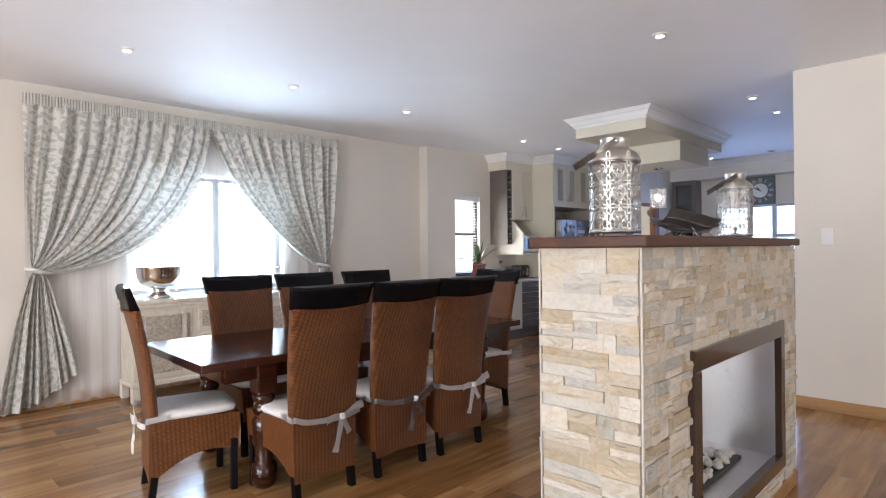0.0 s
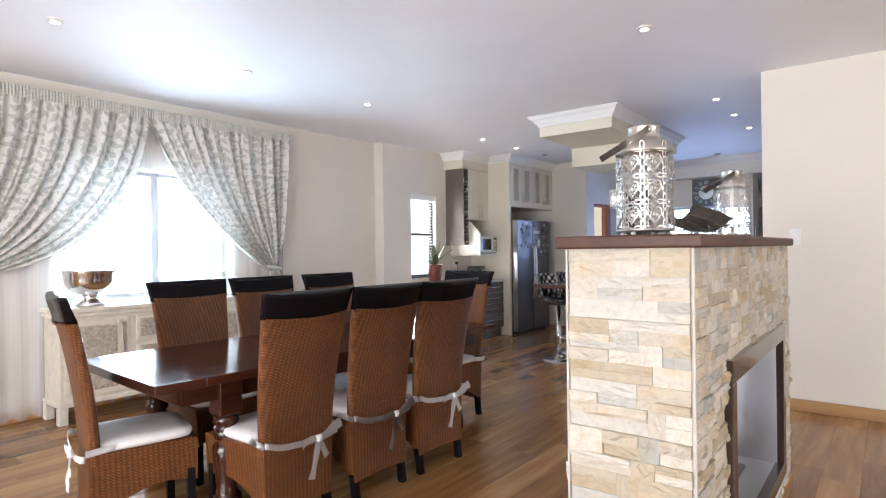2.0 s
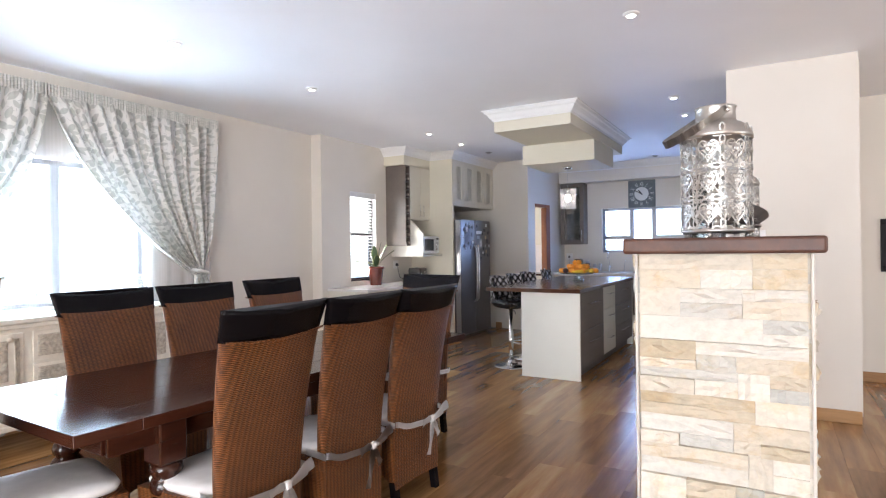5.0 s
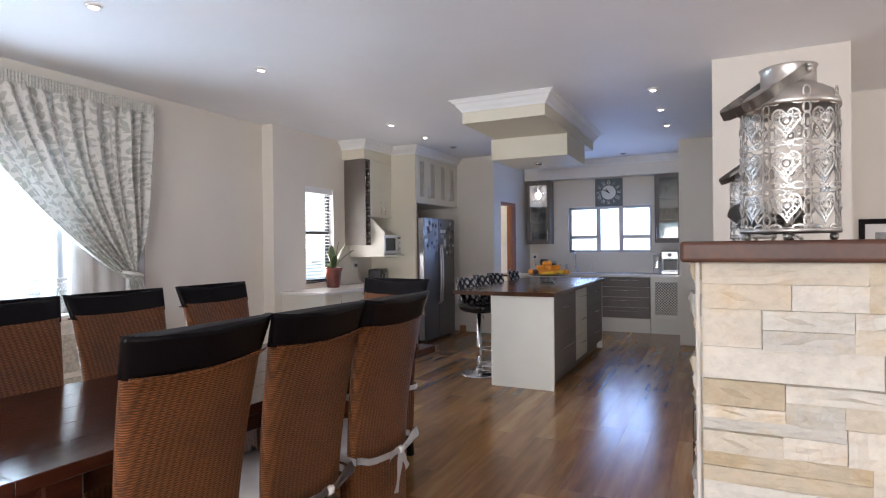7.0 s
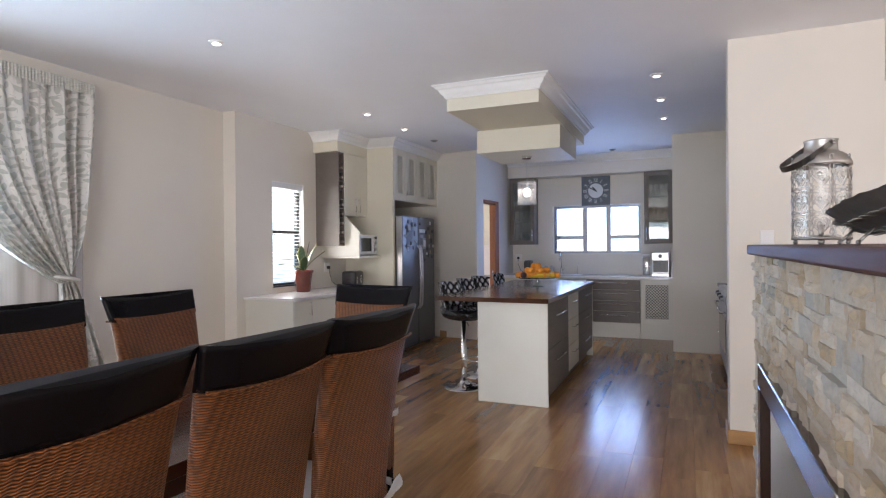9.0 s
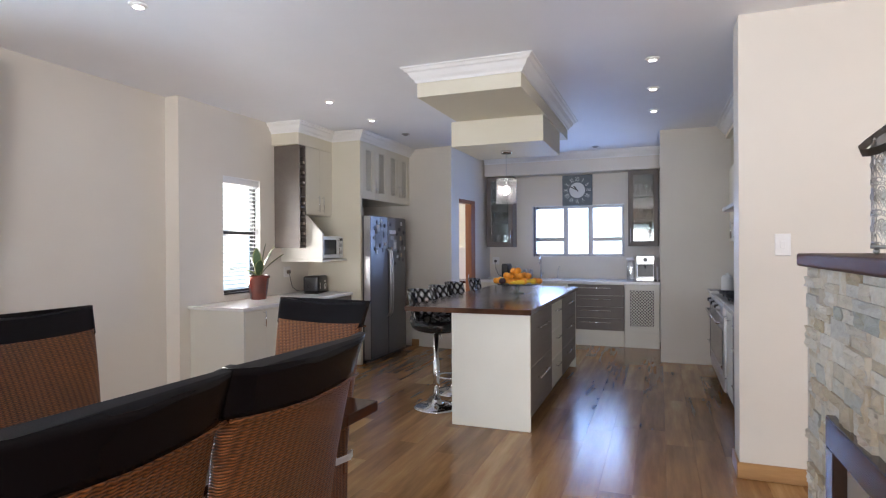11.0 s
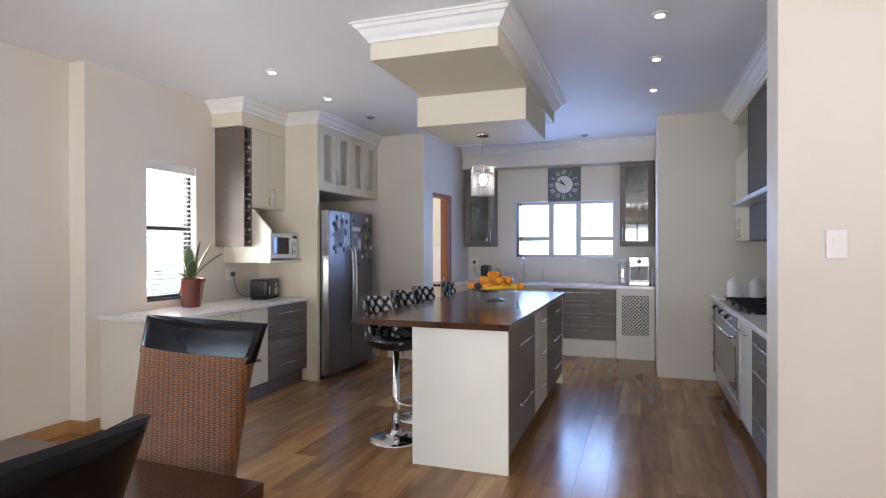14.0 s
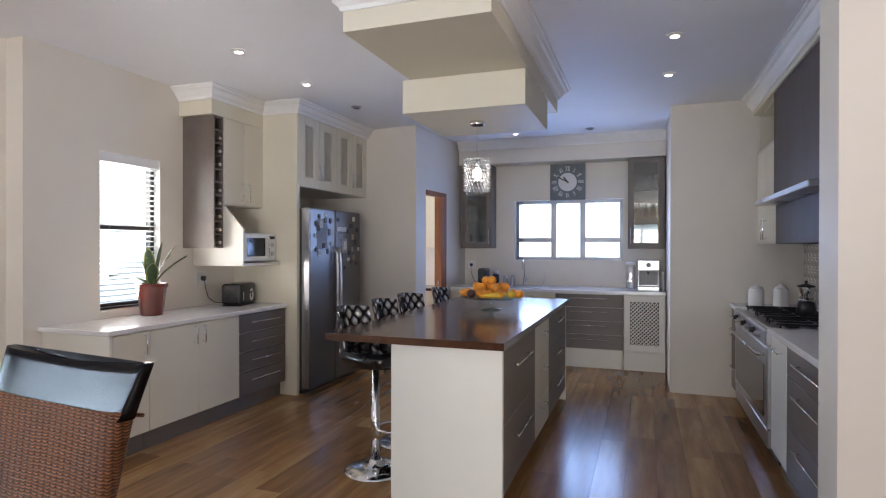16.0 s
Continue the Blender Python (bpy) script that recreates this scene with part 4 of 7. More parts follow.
# ---- wicker dining chairs ----
def wicker_chair():
    """Local axes: the chair faces +y; its rear legs stand on y = 0."""
    c = thing("dining_chair", 0, 0, 0, 0, "woven brown wicker dining chair with black rail and white cushion", "chair", "chairs round the dining table")

    def back_y(z):
        t = max(0.0, (z - 0.46) / 0.70)
        return 0.02 - 0.10 * t ** 1.6

    def half(z):
        return lerp(0.212, 0.258, min(1, max(0, (z - 0.3) / 0.8)))
    bm = B()
    # back panel, a closed slab with rounded sides
    sec = 28

    def slab(u, v):
        z = 0.40 + 0.70 * v
        a = 2 * math.pi * u
        hw, th = half(z), 0.030
        ca, sa = math.cos(a), math.sin(a)
        x = hw * math.copysign(abs(ca) ** 0.28, ca)
        y = th * math.copysign(abs(sa) ** 0.6, sa)
        bow = -0.020 * (1 - (x / hw) ** 2) * v
        top = 0.014 * (1 - (x / hw) ** 2) * v
        return (x, back_y(z) + y + bow, z - top)
    add_grid(bm, slab, sec, 16, closed=True)
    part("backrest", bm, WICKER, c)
    # skirted seat base with arched lower edges
    bm = B()
    D0, D1, S = -0.005, 0.47, 0.455

    def skirt(side):
        def f(u, v):
            if side in ("l", "r"):
                y = lerp(D0, D1, u)
                zb = lerp(0.115, 0.235, u) + 0.075 * math.sin(math.pi * u)
                x = (-1 if side == "l" else 1) * lerp(0.215, 0.235, u)
                x *= lerp(0.94, 1, v)
                return (x, y, lerp(zb, S, v))
            x = lerp(-1, 1, u)
            if side == "b":
                w = 0.215 * lerp(0.94, 1, v)
                return (x * w, D0, lerp(0.115 + 0.012 * (1 - x * x), S, v))
            w = 0.235 * lerp(0.94, 1, v)
            return (x * w, D1, lerp(0.235 + 0.055 * (1 - x * x), S, v))
        return f
    for s in ("l", "r", "b", "f"):
        add_grid(bm, skirt(s), 12, 6, smooth=False)
    add_grid(bm, lambda u, v: (lerp(-1, 1, u) * lerp(0.215, 0.235, v), lerp(D0, D1, v), S), 4, 4)
    bmesh.ops.remove_doubles(bm, verts=bm.verts, dist=0.0008)
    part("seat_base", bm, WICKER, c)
    # flared top rail
    bm = B()

    def rail(u, v):
        a = 2 * math.pi * u
        z = lerp(1.078, 1.202, v)
        hw = lerp(0.260, 0.280, v)
        ca, sa = math.cos(a), math.sin(a)
        x = hw * math.copysign(abs(ca) ** 0.2, ca)
        y = 0.027 * math.copysign(abs(sa) ** 0.5, sa) * (1 - 0.25 * v)
        q = (x / hw) ** 2
        return (x, back_y(z) + y - 0.026 * (1 - q) - 0.012 * v, z - (0.020 * (1 - q) if v > 0.5 else 0.016 * (1 - q)))
    g = add_grid(bm, rail, 36, 6, closed=True)
    bm.faces.new([r[6] for r in g])
    bm.faces.new([r[0] for r in g][::-1])
    part("top_rail", bm, RAIL, c, "glossy black curved top rail")
    bm = B()
    add_tube(bm, [(x, back_y(1.08) - 0.035 - 0.02 * (1 - (x / 0.258) ** 2), 1.080 - 0.016 * (1 - (x / 0.258) ** 2)) for x in [lerp(-0.258, 0.258, i / 12) for i in range(13)]], 0.005, 6)
    part("braid_edge", bm, WICKER, c)
    # legs
    for x, y, h in ((-0.185, 0.025, 0.16), (0.185, 0.025, 0.16), (-0.205, 0.44, 0.30), (0.205, 0.44, 0.30)):
        bm = B()
        t = 0.019
        add_prism(bm, [(x - t, y - t - (0.02 if y < 0.1 else 0), 0), (x + t, y - t - (0.02 if y < 0.1 else 0), 0), (x + t, y + t - (0.02 if y < 0.1 else 0), 0), (x - t, y + t - (0.02 if y < 0.1 else 0), 0)], (0, 0.02 if y < 0.1 else 0, h))
        part("leg", bm, RAIL, c, "black tapered wooden leg")
    # cushion with rounded edges
    bm = B()

    def pad(u, v):
        a = 2 * math.pi * u
        r = (0.0, 0.72, 0.96, 1.0, 0.96, 0.0)[int(round(v * 5))]
        zz = (0.505, 0.505, 0.497, 0.480, 0.460, 0.458)[int(round(v * 5))]
        ca, sa = math.cos(a), math.sin(a)
        return (0.225 * r * math.copysign(abs(ca) ** 0.35, ca), 0.25 + 0.22 * r * math.copysign(abs(sa) ** 0.35, sa), zz)
    add_grid(bm, pad, 40, 5, closed=True)
    bmesh.ops.remove_doubles(bm, verts=bm.verts, dist=0.0005)
    part("seat_cushion", bm, CLOTH, c, "white cotton seat pad")
    # tie band round the back and its bow
    bm = B()

    def band(u, v):
        a = math.pi * (1.0 + u)
        x = 0.222 * math.copysign(abs(math.cos(a)) ** 0.3, math.cos(a))
        y = -0.018 + 0.05 * math.copysign(abs(math.sin(a)) ** 0.5, math.sin(a)) * 0.6
        sag = -0.028 * (1 - ((x - 0.06) / 0.25) ** 2)
        return (x, y - 0.004, 0.468 + sag + 0.032 * (v - 0.5) + 0.004 * math.sin(11 * u))
    add_grid(bm, band, 30, 2)
    for sx in (-1, 1):
        add_grid(bm, lambda u, v: (sx * 0.224, lerp(-0.02, 0.10, u), 0.470 + 0.01 * u + 0.032 * (v - 0.5)), 4, 2)
    bmesh.ops.solidify(bm, geom=bm.faces[:], thickness=0.002)
    part("tie_band", bm, CLOTH, c)
    bm = B()
    kx, ky, kz = 0.07, -0.058, 0.445

    def strip(p0, p1, p2, w0, w1):
        def f(u, v):
            q = [p0[i] * (1 - u) ** 2 + 2 * p1[i] * u * (1 - u) + p2[i] * u * u for i in range(3)]
            d = Vector([p2[i] - p0[i] for i in range(3)]).normalized()
            s = Vector((d.z, 0, -d.x)).normalized()
            w = lerp(w0, w1, u)
            return (q[0] + s.x * w * (v - 0.5), q[1] - 0.006 * math.sin(6 * u + 3 * v), q[2] + s.z * w * (v - 0.5))
        add_grid(bm, f, 10, 3)
    strip((kx, ky, kz), (kx + 0.06, ky - 0.02, kz + 0.035), (kx + 0.145, ky - 0.012, kz + 0.050), 0.020, 0.052)
    strip((kx, ky, kz), (kx - 0.05, ky - 0.02, kz + 0.02), (kx - 0.11, ky - 0.012, kz - 0.005), 0.020, 0.050)
    strip((kx, ky, kz), (kx - 0.02, ky - 0.018, kz - 0.08), (kx - 0.055, ky - 0.012, kz - 0.19), 0.020, 0.050)
    strip((kx, ky, kz), (kx + 0.02, ky - 0.018, kz - 0.05), (kx + 0.045, ky - 0.012, kz - 0.10), 0.020, 0.046)
    bmesh.ops.solidify(bm, geom=bm.faces[:], thickness=0.002)
    soft_box(bm, kx - 0.017, kx + 0.017, ky - 0.018, ky + 0.008, kz - 0.016, kz + 0.018, r=0.007)
    part("bow", bm, CLOTH, c, "tied cotton bow", smooth=True)
    return c


chair = wicker_chair()
chair.matrix_basis = pose(3.01, 4.085, 0, 0, 0, 1)
for x, y, a in ((3.56, 4.06, -1), (4.085, 4.035, -3), (3.20, 5.44, 178), (3.78, 5.43, 179), (4.42, 5.41, 181), (2.31, 4.86, -103), (5.19, 4.665, 84)):
    copy_thing(chair, pose(x, y, 0, 0, 0, a))


# ---- carved sideboard ----
sb = thing("sideboard", 3.80, 7.19, 0, 0, "whitewashed carved wooden sideboard with grey relief panels", "sideboard")
SW, SD, SH = 0.92, 0.20, 0.94
boxpart("top", (-SW, SW, -SD, SD, SH - 0.035, SH), CARVED, sb, r=0.006)
bm = B()
add_box(bm, -SW + 0.03, SW - 0.03, -SD + 0.03, SD - 0.01, 0.18, SH - 0.036)
part("carcass", bm, CARVED, sb)
boxpart("cornice_moulding", (-SW + 0.01, SW - 0.01, -SD + 0.01, SD - 0.005, SH - 0.075, SH - 0.037), CARVED, sb, r=0.008)
boxpart("base_moulding", (-SW + 0.01, SW - 0.01, -SD + 0.01, SD - 0.005, 0.14, 0.18), CARVED, sb, r=0.006)
for x in (-SW + 0.01, SW - 0.08):
    for y in (-SD + 0.01, SD - 0.08):
        boxpart("leg", (x, x + 0.07, y, y + 0.07, 0, 0.139), CARVED, sb, r=0.006)


def relief(bm, x0, x1, z0, z1, y, seed):
    """A carved panel: scrolls in shallow relief."""
    r = random.Random(seed)
    nx, nz = 26, 30

    def f(u, v):
        x, z = lerp(x0, x1, u), lerp(z0, z1, v)
        e = min(u, 1 - u, v, 1 - v)
        h = 0 if e <= 0 else 0.010 * (0.5 + 0.5 * math.sin(38 * math.hypot(u - 0.5, (v - 0.5) * 1.3) + 3 * math.sin(9 * u) + 4 * math.sin(8 * v))) + 0.004 * r.random()
        return (x, y - h, z)
    add_grid(bm, f, nx, nz)


front = -SD + 0.03
for i, (x0, x1) in enumerate(((-0.86, -0.36), (-0.30, 0.30), (0.36, 0.86))):
    if i == 1:
        for j, (z0, z1) in enumerate(((0.62, 0.84), (0.42, 0.60), (0.20, 0.40))):
            d = boxpart("drawer", (x0, x1, front - 0.014, front - 0.001, z0, z1), CARVED, sb, r=0.004)
            for xa, xb in ((x0 + 0.03, -0.02), (0.02, x1 - 0.03)):
                bm = B()
                relief(bm, xa, xb, z0 + 0.03, z1 - 0.03, front - 0.0145, 5 + j)
                part("carving", bm, CARVED_DARK, d, "grey scroll relief")
    else:
        d = boxpart("cabinet_door", (x0, x1, front - 0.014, front - 0.001, 0.20, 0.84), CARVED, sb, r=0.004)
        for z0, z1 in ((0.50, 0.79), (0.25, 0.46)):
            bm = B()
            relief(bm, x0 + 0.07, x1 - 0.10, z0, z1, front - 0.0145, i + int(z0 * 10))
            part("carving", bm, CARVED_DARK, d, "grey scroll relief")
        for xs in (x0 + 0.03, x1 - 0.06):
            bm = B()
            relief(bm, xs, xs + 0.03, 0.24, 0.80, front - 0.0145, 8)
            part("carving", bm, CARVED_DARK, d)
        bm = B()
        add_lathe(bm, ((0.006, 0), (0.008, 0.012), (0.018, 0.020), (0.020, 0.030), (0.010, 0.040)), (0, 0, 0), 14)
        bmesh.ops.transform(bm, matrix=pose((x1 - 0.10) if i == 0 else (x0 + 0.10), front - 0.0145, 0.80, 90), verts=bm.verts)
        part("knob", bm, CARVED, d)


# ---- kitchen: shared pieces ----
def bar_handle(parent, p, axis, length, out):
    """A thin steel bar on two posts, standing off along out."""
    p, out = Vector(p), Vector(out)
    d = Vector({"x": (1, 0, 0), "y": (0, 1, 0), "z": (0, 0, 1)}[axis]) * (length / 2)
    bm = B()
    add_tube(bm, [p - d + out * 0.03, p + d + out * 0.03], 0.0055, 8)
    for s in (-0.82, 0.82):
        add_tube(bm, [p + d * s - out * 0.0, p + d * s + out * 0.03], 0.004, 6)
    return part("handle", bm, CHROME, parent, "slim chrome bar handle")


def lattice(bm, a0, a1, z0, z1, place, step=0.034, w=0.007):
    """Diagonal crossed strips over a rectangle; place(a, z, d) gives the point."""
    def clip(c, sgn):
        pts = []
        for a in (a0, a1):
            z = z0 + sgn * (a - a0) + c
            if z0 <= z <= z1:
                pts.append((a, z))
        for z in (z0, z1):
            a = a0 + sgn * (z - z0 - c)
            if a0 < a < a1:
                pts.append((a, z))
        return pts[:2] if len(pts) >= 2 else None
    n = int(((a1 - a0) + (z1 - z0)) / step) + 2
    for sgn, lift in ((1, 0.0), (-1, 0.002)):
        for k in range(n):
            c = (k * step - (a1 - a0)) if sgn > 0 else k * step
            e = clip(c, sgn)
            if not e:
                continue
            (a, z), (b, y) = e
            if abs(a - b) < 0.004:
                continue
            o = w * 0.7
            s = sgn
            quad = [(a - o * s, z + o), (a + o * s, z - o), (b + o * s, y - o), (b - o * s, y + o)]
            quad = [(min(max(q, a0), a1), min(max(r, z0), z1)) for q, r in quad]
            if len(set(quad)) < 4:
                continue
            p = [place(q, r, lift) for q, r in quad]
            t = [place(q, r, lift + 0.005) for q, r in quad]
            va, vb = [bm.verts.new(x) for x in p], [bm.verts.new(x) for x in t]
            bm.faces.new(va)
            bm.faces.new(vb[::-1])
            for i in range(4):
                bm.faces.new((va[i], va[(i + 1) % 4], vb[(i + 1) % 4], vb[i]))


# ---- window-side base units ----
FY = 6.655       # front of the doors
wt = tagged(boxpart("worktop", (7.045, 9.048, 6.635, KY - 0.001, 0.872, 0.905), STONE_TOP, r=0.004), "white quartz worktop along the window wall", "worktop")


def base_unit(name, x0, x1, fronts, label, front_mat, kick=True):
    u = thing(name, (x0 + x1) / 2, (FY + KY) / 2, 0, 0, label, "cabinet", "window-side base units")
    hx, y0, y1 = (x1 - x0) / 2, FY - (FY + KY) / 2, (KY - FY) / 2 - 0.002
    boxpart("body", (-hx + 0.001, hx - 0.001, y0 + 0.021, y1, 0.14, 0.871), OFFWHITE, u, r=0.002)
    boxpart("plinth", (-hx + 0.001, hx - 0.001, y0 + 0.06, y1, 0.0, 0.139), TAUPE, u, r=0.002)
    for a0, a1, z0, z1, hn in fronts:
        d = boxpart("drawer_front" if hn == "h" else "door", (a0 * 2 * hx - hx + 0.002, a1 * 2 * hx - hx - 0.002, y0, y0 + 0.019, z0, z1), front_mat, u, r=0.002)
        if hn == "h":
            bar_handle(d, ((a0 + a1 - 1) * hx, y0, z1 - 0.075), "x", (a1 - a0) * 2 * hx * 0.62, (0, -1, 0))
        else:
            xx = (a1 * 2 * hx - hx - 0.045) if hn == "r" else (a0 * 2 * hx - hx + 0.045)
            bar_handle(d, (xx, y0, 0.775), "z", 0.15, (0, -1, 0))
    return u


end = tagged(boxpart("end_panel", (7.075, 7.099, FY, KY - 0.002, 0.0, 0.871), OFFWHITE, r=0.002), "white end panel of the base units", "panel")
base_unit("base_cabinet", 7.10, 7.40, ((0, 1, 0.145, 0.862, "r"),), "cream single-door base cabinet under the worktop", CREAM)
base_unit("base_cabinet", 7.40, 8.36, ((0, 0.5, 0.145, 0.862, "r"), (0.5, 1, 0.145, 0.862, "l")), "cream double-door base cabinet with chrome bars", CREAM)
base_unit("drawer_cabinet", 8.36, 9.04, ((0, 1, 0.70, 0.862, "h"), (0, 1, 0.53, 0.692, "h"), (0, 1, 0.355, 0.522, "h"), (0, 1, 0.145, 0.347, "h")), "taupe four-drawer base cabinet with the top drawer ajar", TAUPE)

# ---- wine rack, wall cupboard, microwave shelf ----
rack = thing("wine_rack", 8.43, 7.12, 1.455, 0, "taupe wall-hung wine rack with ten cubbyholes", "wine rack")
boxpart("side", (-0.06, -0.044, -0.18, 0.173, 0, 1.193), TAUPE, rack, r=0.001)
boxpart("side", (0.044, 0.06, -0.18, 0.173, 0, 1.193), TAUPE, rack, r=0.001)
boxpart("back", (-0.044, 0.044, 0.16, 0.173, 0, 1.193), TAUPE, rack, r=0.001)
for i in range(11):
    z = i * 1.177 / 10
    boxpart("shelf", (-0.044, 0.044, -0.18, 0.16, z, z + 0.014), TAUPE, rack, r=0.001)
BOTTLE = plain("dark_bottle_glass", (0.015, 0.02, 0.012), 0.12, var=0.2, bump=0.0)
FOIL = plain("bottle_foil", (0.42, 0.36, 0.30), 0.35, 0.7, var=0.3)
for i in (0, 1, 2, 3, 4, 6, 7, 8):
    b = thing("wine_bottle", 8.43, 6.98, 1.455 + i * 0.1177 + 0.014 + 0.036, 0, "dark wine bottle lying in the rack", "bottle", "bottles in the wine rack")
    bm = B()
    add_lathe(bm, ((0.034, 0), (0.036, 0.01), (0.036, 0.17), (0.016, 0.21), (0.0135, 0.24)), (0, 0, 0), 16)
    bmesh.ops.transform(bm, matrix=pose(0, 0.24, 0, 90), verts=bm.verts)
    part("bottle_body", bm, BOTTLE, b)
    bm = B()
    add_lathe(bm, ((0.0145, 0.23), (0.0145, 0.285), (0.016, 0.286), (0.016, 0.30), (0.012, 0.302)), (0, 0, 0), 14)
    bmesh.ops.transform(bm, matrix=pose(0, 0.24, 0, 90), verts=bm.verts)
    part("capsule", bm, FOIL, b)

wc = thing("wall_cupboard", 8.77, 7.11, 1.85, 0, "cream two-door wall cupboard with chrome bars", "cupboard")
boxpart("body", (-0.278, 0.278, -0.16, 0.183, 0, 0.798), CREAM, wc, r=0.002)
for x0, x1, hx in ((-0.278, -0.001, -0.045), (0.001, 0.278, 0.045)):
    d = boxpart("door", (x0, x1, -0.18, -0.1605, 0.012, 0.796), CREAM, wc, r=0.002)
    bar_handle(d, (hx, -0.18, 0.135), "z", 0.19, (0, -1, 0))
ms = thing("microwave_shelf", 8.77, 7.11, 1.29, 0, "white bracketed shelf with sloping side that holds the microwave", "shelf")
boxpart("board", (-0.278, 0.278, -0.39, 0.183, 0, 0.026), OFFWHITE, ms, r=0.002)
bm = B()
add_prism(bm, [(-0.278, 0.183, 0.027), (-0.278, -0.39, 0.027), (-0.278, -0.39, 0.34), (-0.278, -0.182, 0.545), (-0.278, 0.183, 0.558)], (0.018, 0, 0))
part("side_panel", bm, OFFWHITE, ms)
mw = thing("microwave", 8.80, 6.98, 1.3165, 0, "white microwave oven with a dark window", "microwave")
MWW = plain("white_appliance_enamel", (0.72, 0.73, 0.72), 0.3, var=0.02, bump=0.0)
boxpart("case", (-0.235, 0.235, -0.20, 0.17, 0.012, 0.28), MWW, mw, r=0.01)
boxpart("door", (-0.230, 0.110, -0.216, -0.201, 0.018, 0.274), MWW, mw, r=0.006)
boxpart("door_window", (-0.20, 0.065, -0.2195, -0.2165, 0.06, 0.235), plain("dark_glass", (0.012, 0.02, 0.028), 0.08, var=0.1, bump=0), mw, r=0.001)
bar_handle(mw, (0.088, -0.217, 0.145), "z", 0.20, (0, -1, 0))
boxpart("control_panel", (0.115, 0.230, -0.214, -0.201, 0.018, 0.274), MWW, mw, r=0.004)
boxpart("display", (0.130, 0.215, -0.2165, -0.2145, 0.225, 0.255), BLACK, mw, r=0.001)
for k in range(2):
    bm = B()
    add_lathe(bm, ((0.022, 0), (0.022, 0.010), (0.018, 0.014)), (0, 0, 0), 18)
    bmesh.ops.transform(bm, matrix=pose(0.172, -0.2145, 0.085 + 0.085 * k, 90), verts=bm.verts)
    part("dial", bm, STEEL, mw)

# ---- fridge bay ----
tagged(boxpart("tall_panel", (9.05, 9.099, 6.53, KY - 0.002, 0.0, CEIL - 0.002), BULKHEAD, r=0.003), "cream full-height panel beside the fridge", "panel", kind="structure")
fr = thing("fridge", 9.645, 6.86, 0, 0, "brushed steel side-by-side fridge freezer covered with magnets and papers", "fridge")
boxpart("body", (-0.53, 0.53, -0.34, 0.40, 0.04, 1.85), plain("fridge_side_grey", (0.09, 0.092, 0.1), 0.45, 0.3), fr, r=0.006)
boxpart("base_grille", (-0.51, 0.51, -0.36, 0.38, 0.0, 0.039), BLACK, fr, r=0.002)
for x0, x1, hx in ((-0.53, -0.043, -0.075), (-0.037, 0.53, -0.005)):
    d = boxpart("door", (x0, x1, -0.435, -0.345, 0.05, 1.86), FRIDGE_STEEL, fr, r=0.014)
    bm = B()
    add_tube(bm, [(hx, -0.437, 0.55), (hx, -0.475, 0.60), (hx, -0.49, 0.85), (hx, -0.49, 1.15), (hx, -0.475, 1.40), (hx, -0.437, 1.45)], 0.013, 10)
    part("handle", bm, STEEL, d)
boxpart("edge_strip", (-0.534, -0.5305, -0.43, -0.345, 0.06, 1.85), STEEL, fr, "bright steel door edge", r=0.001)
PAPERS = [plain("magnet_paper_%s" % n, c, 0.6, var=0.25, scale=40) for n, c in (("white", (0.62, 0.63, 0.64)), ("blue", (0.22, 0.25, 0.30)), ("dark", (0.05, 0.05, 0.055)), ("tan", (0.40, 0.31, 0.22)), ("grey", (0.30, 0.31, 0.32)))]
for k, (x, z, w, h, m) in enumerate(((-0.30, 1.60, 0.20, 0.30, 1), (-0.33, 1.70, 0.06, 0.08, 0), (-0.25, 1.74, 0.05, 0.05, 2), (-0.38, 1.66, 0.05, 0.06, 2), (-0.28, 1.48, 0.05, 0.05, 2), (-0.20, 1.42, 0.04, 0.05, 2), (-0.37, 1.40, 0.045, 0.05, 4), (-0.16, 1.62, 0.04, 0.07, 2), (0.10, 1.66, 0.20, 0.05, 0), (0.08, 1.58, 0.10, 0.05, 4), (0.16, 1.48, 0.11, 0.16, 4), (0.16, 1.48, 0.06, 0.10, 0), (0.30, 1.70, 0.07, 0.05, 2), (0.36, 1.78, 0.05, 0.05, 0), (0.34, 1.58, 0.05, 0.06, 3), (0.40, 1.52, 0.05, 0.07, 2), (0.33, 1.44, 0.04, 0.05, 4), (0.10, 1.36, 0.035, 0.05, 2), (0.24, 1.33, 0.05, 0.035, 0), (0.36, 1.35, 0.04, 0.05, 3), (0.29, 1.30, 0.035, 0.05, 2))):
    y = -0.4365 - (0.003 if k in (1, 2, 11) else 0)
    o = boxpart("magnet" if w < 0.09 else "paper", (x - w / 2, x + w / 2, y - (0.006 if w < 0.09 else 0.0015), y, z - h / 2, z + h / 2), PAPERS[m], fr, r=0.001)
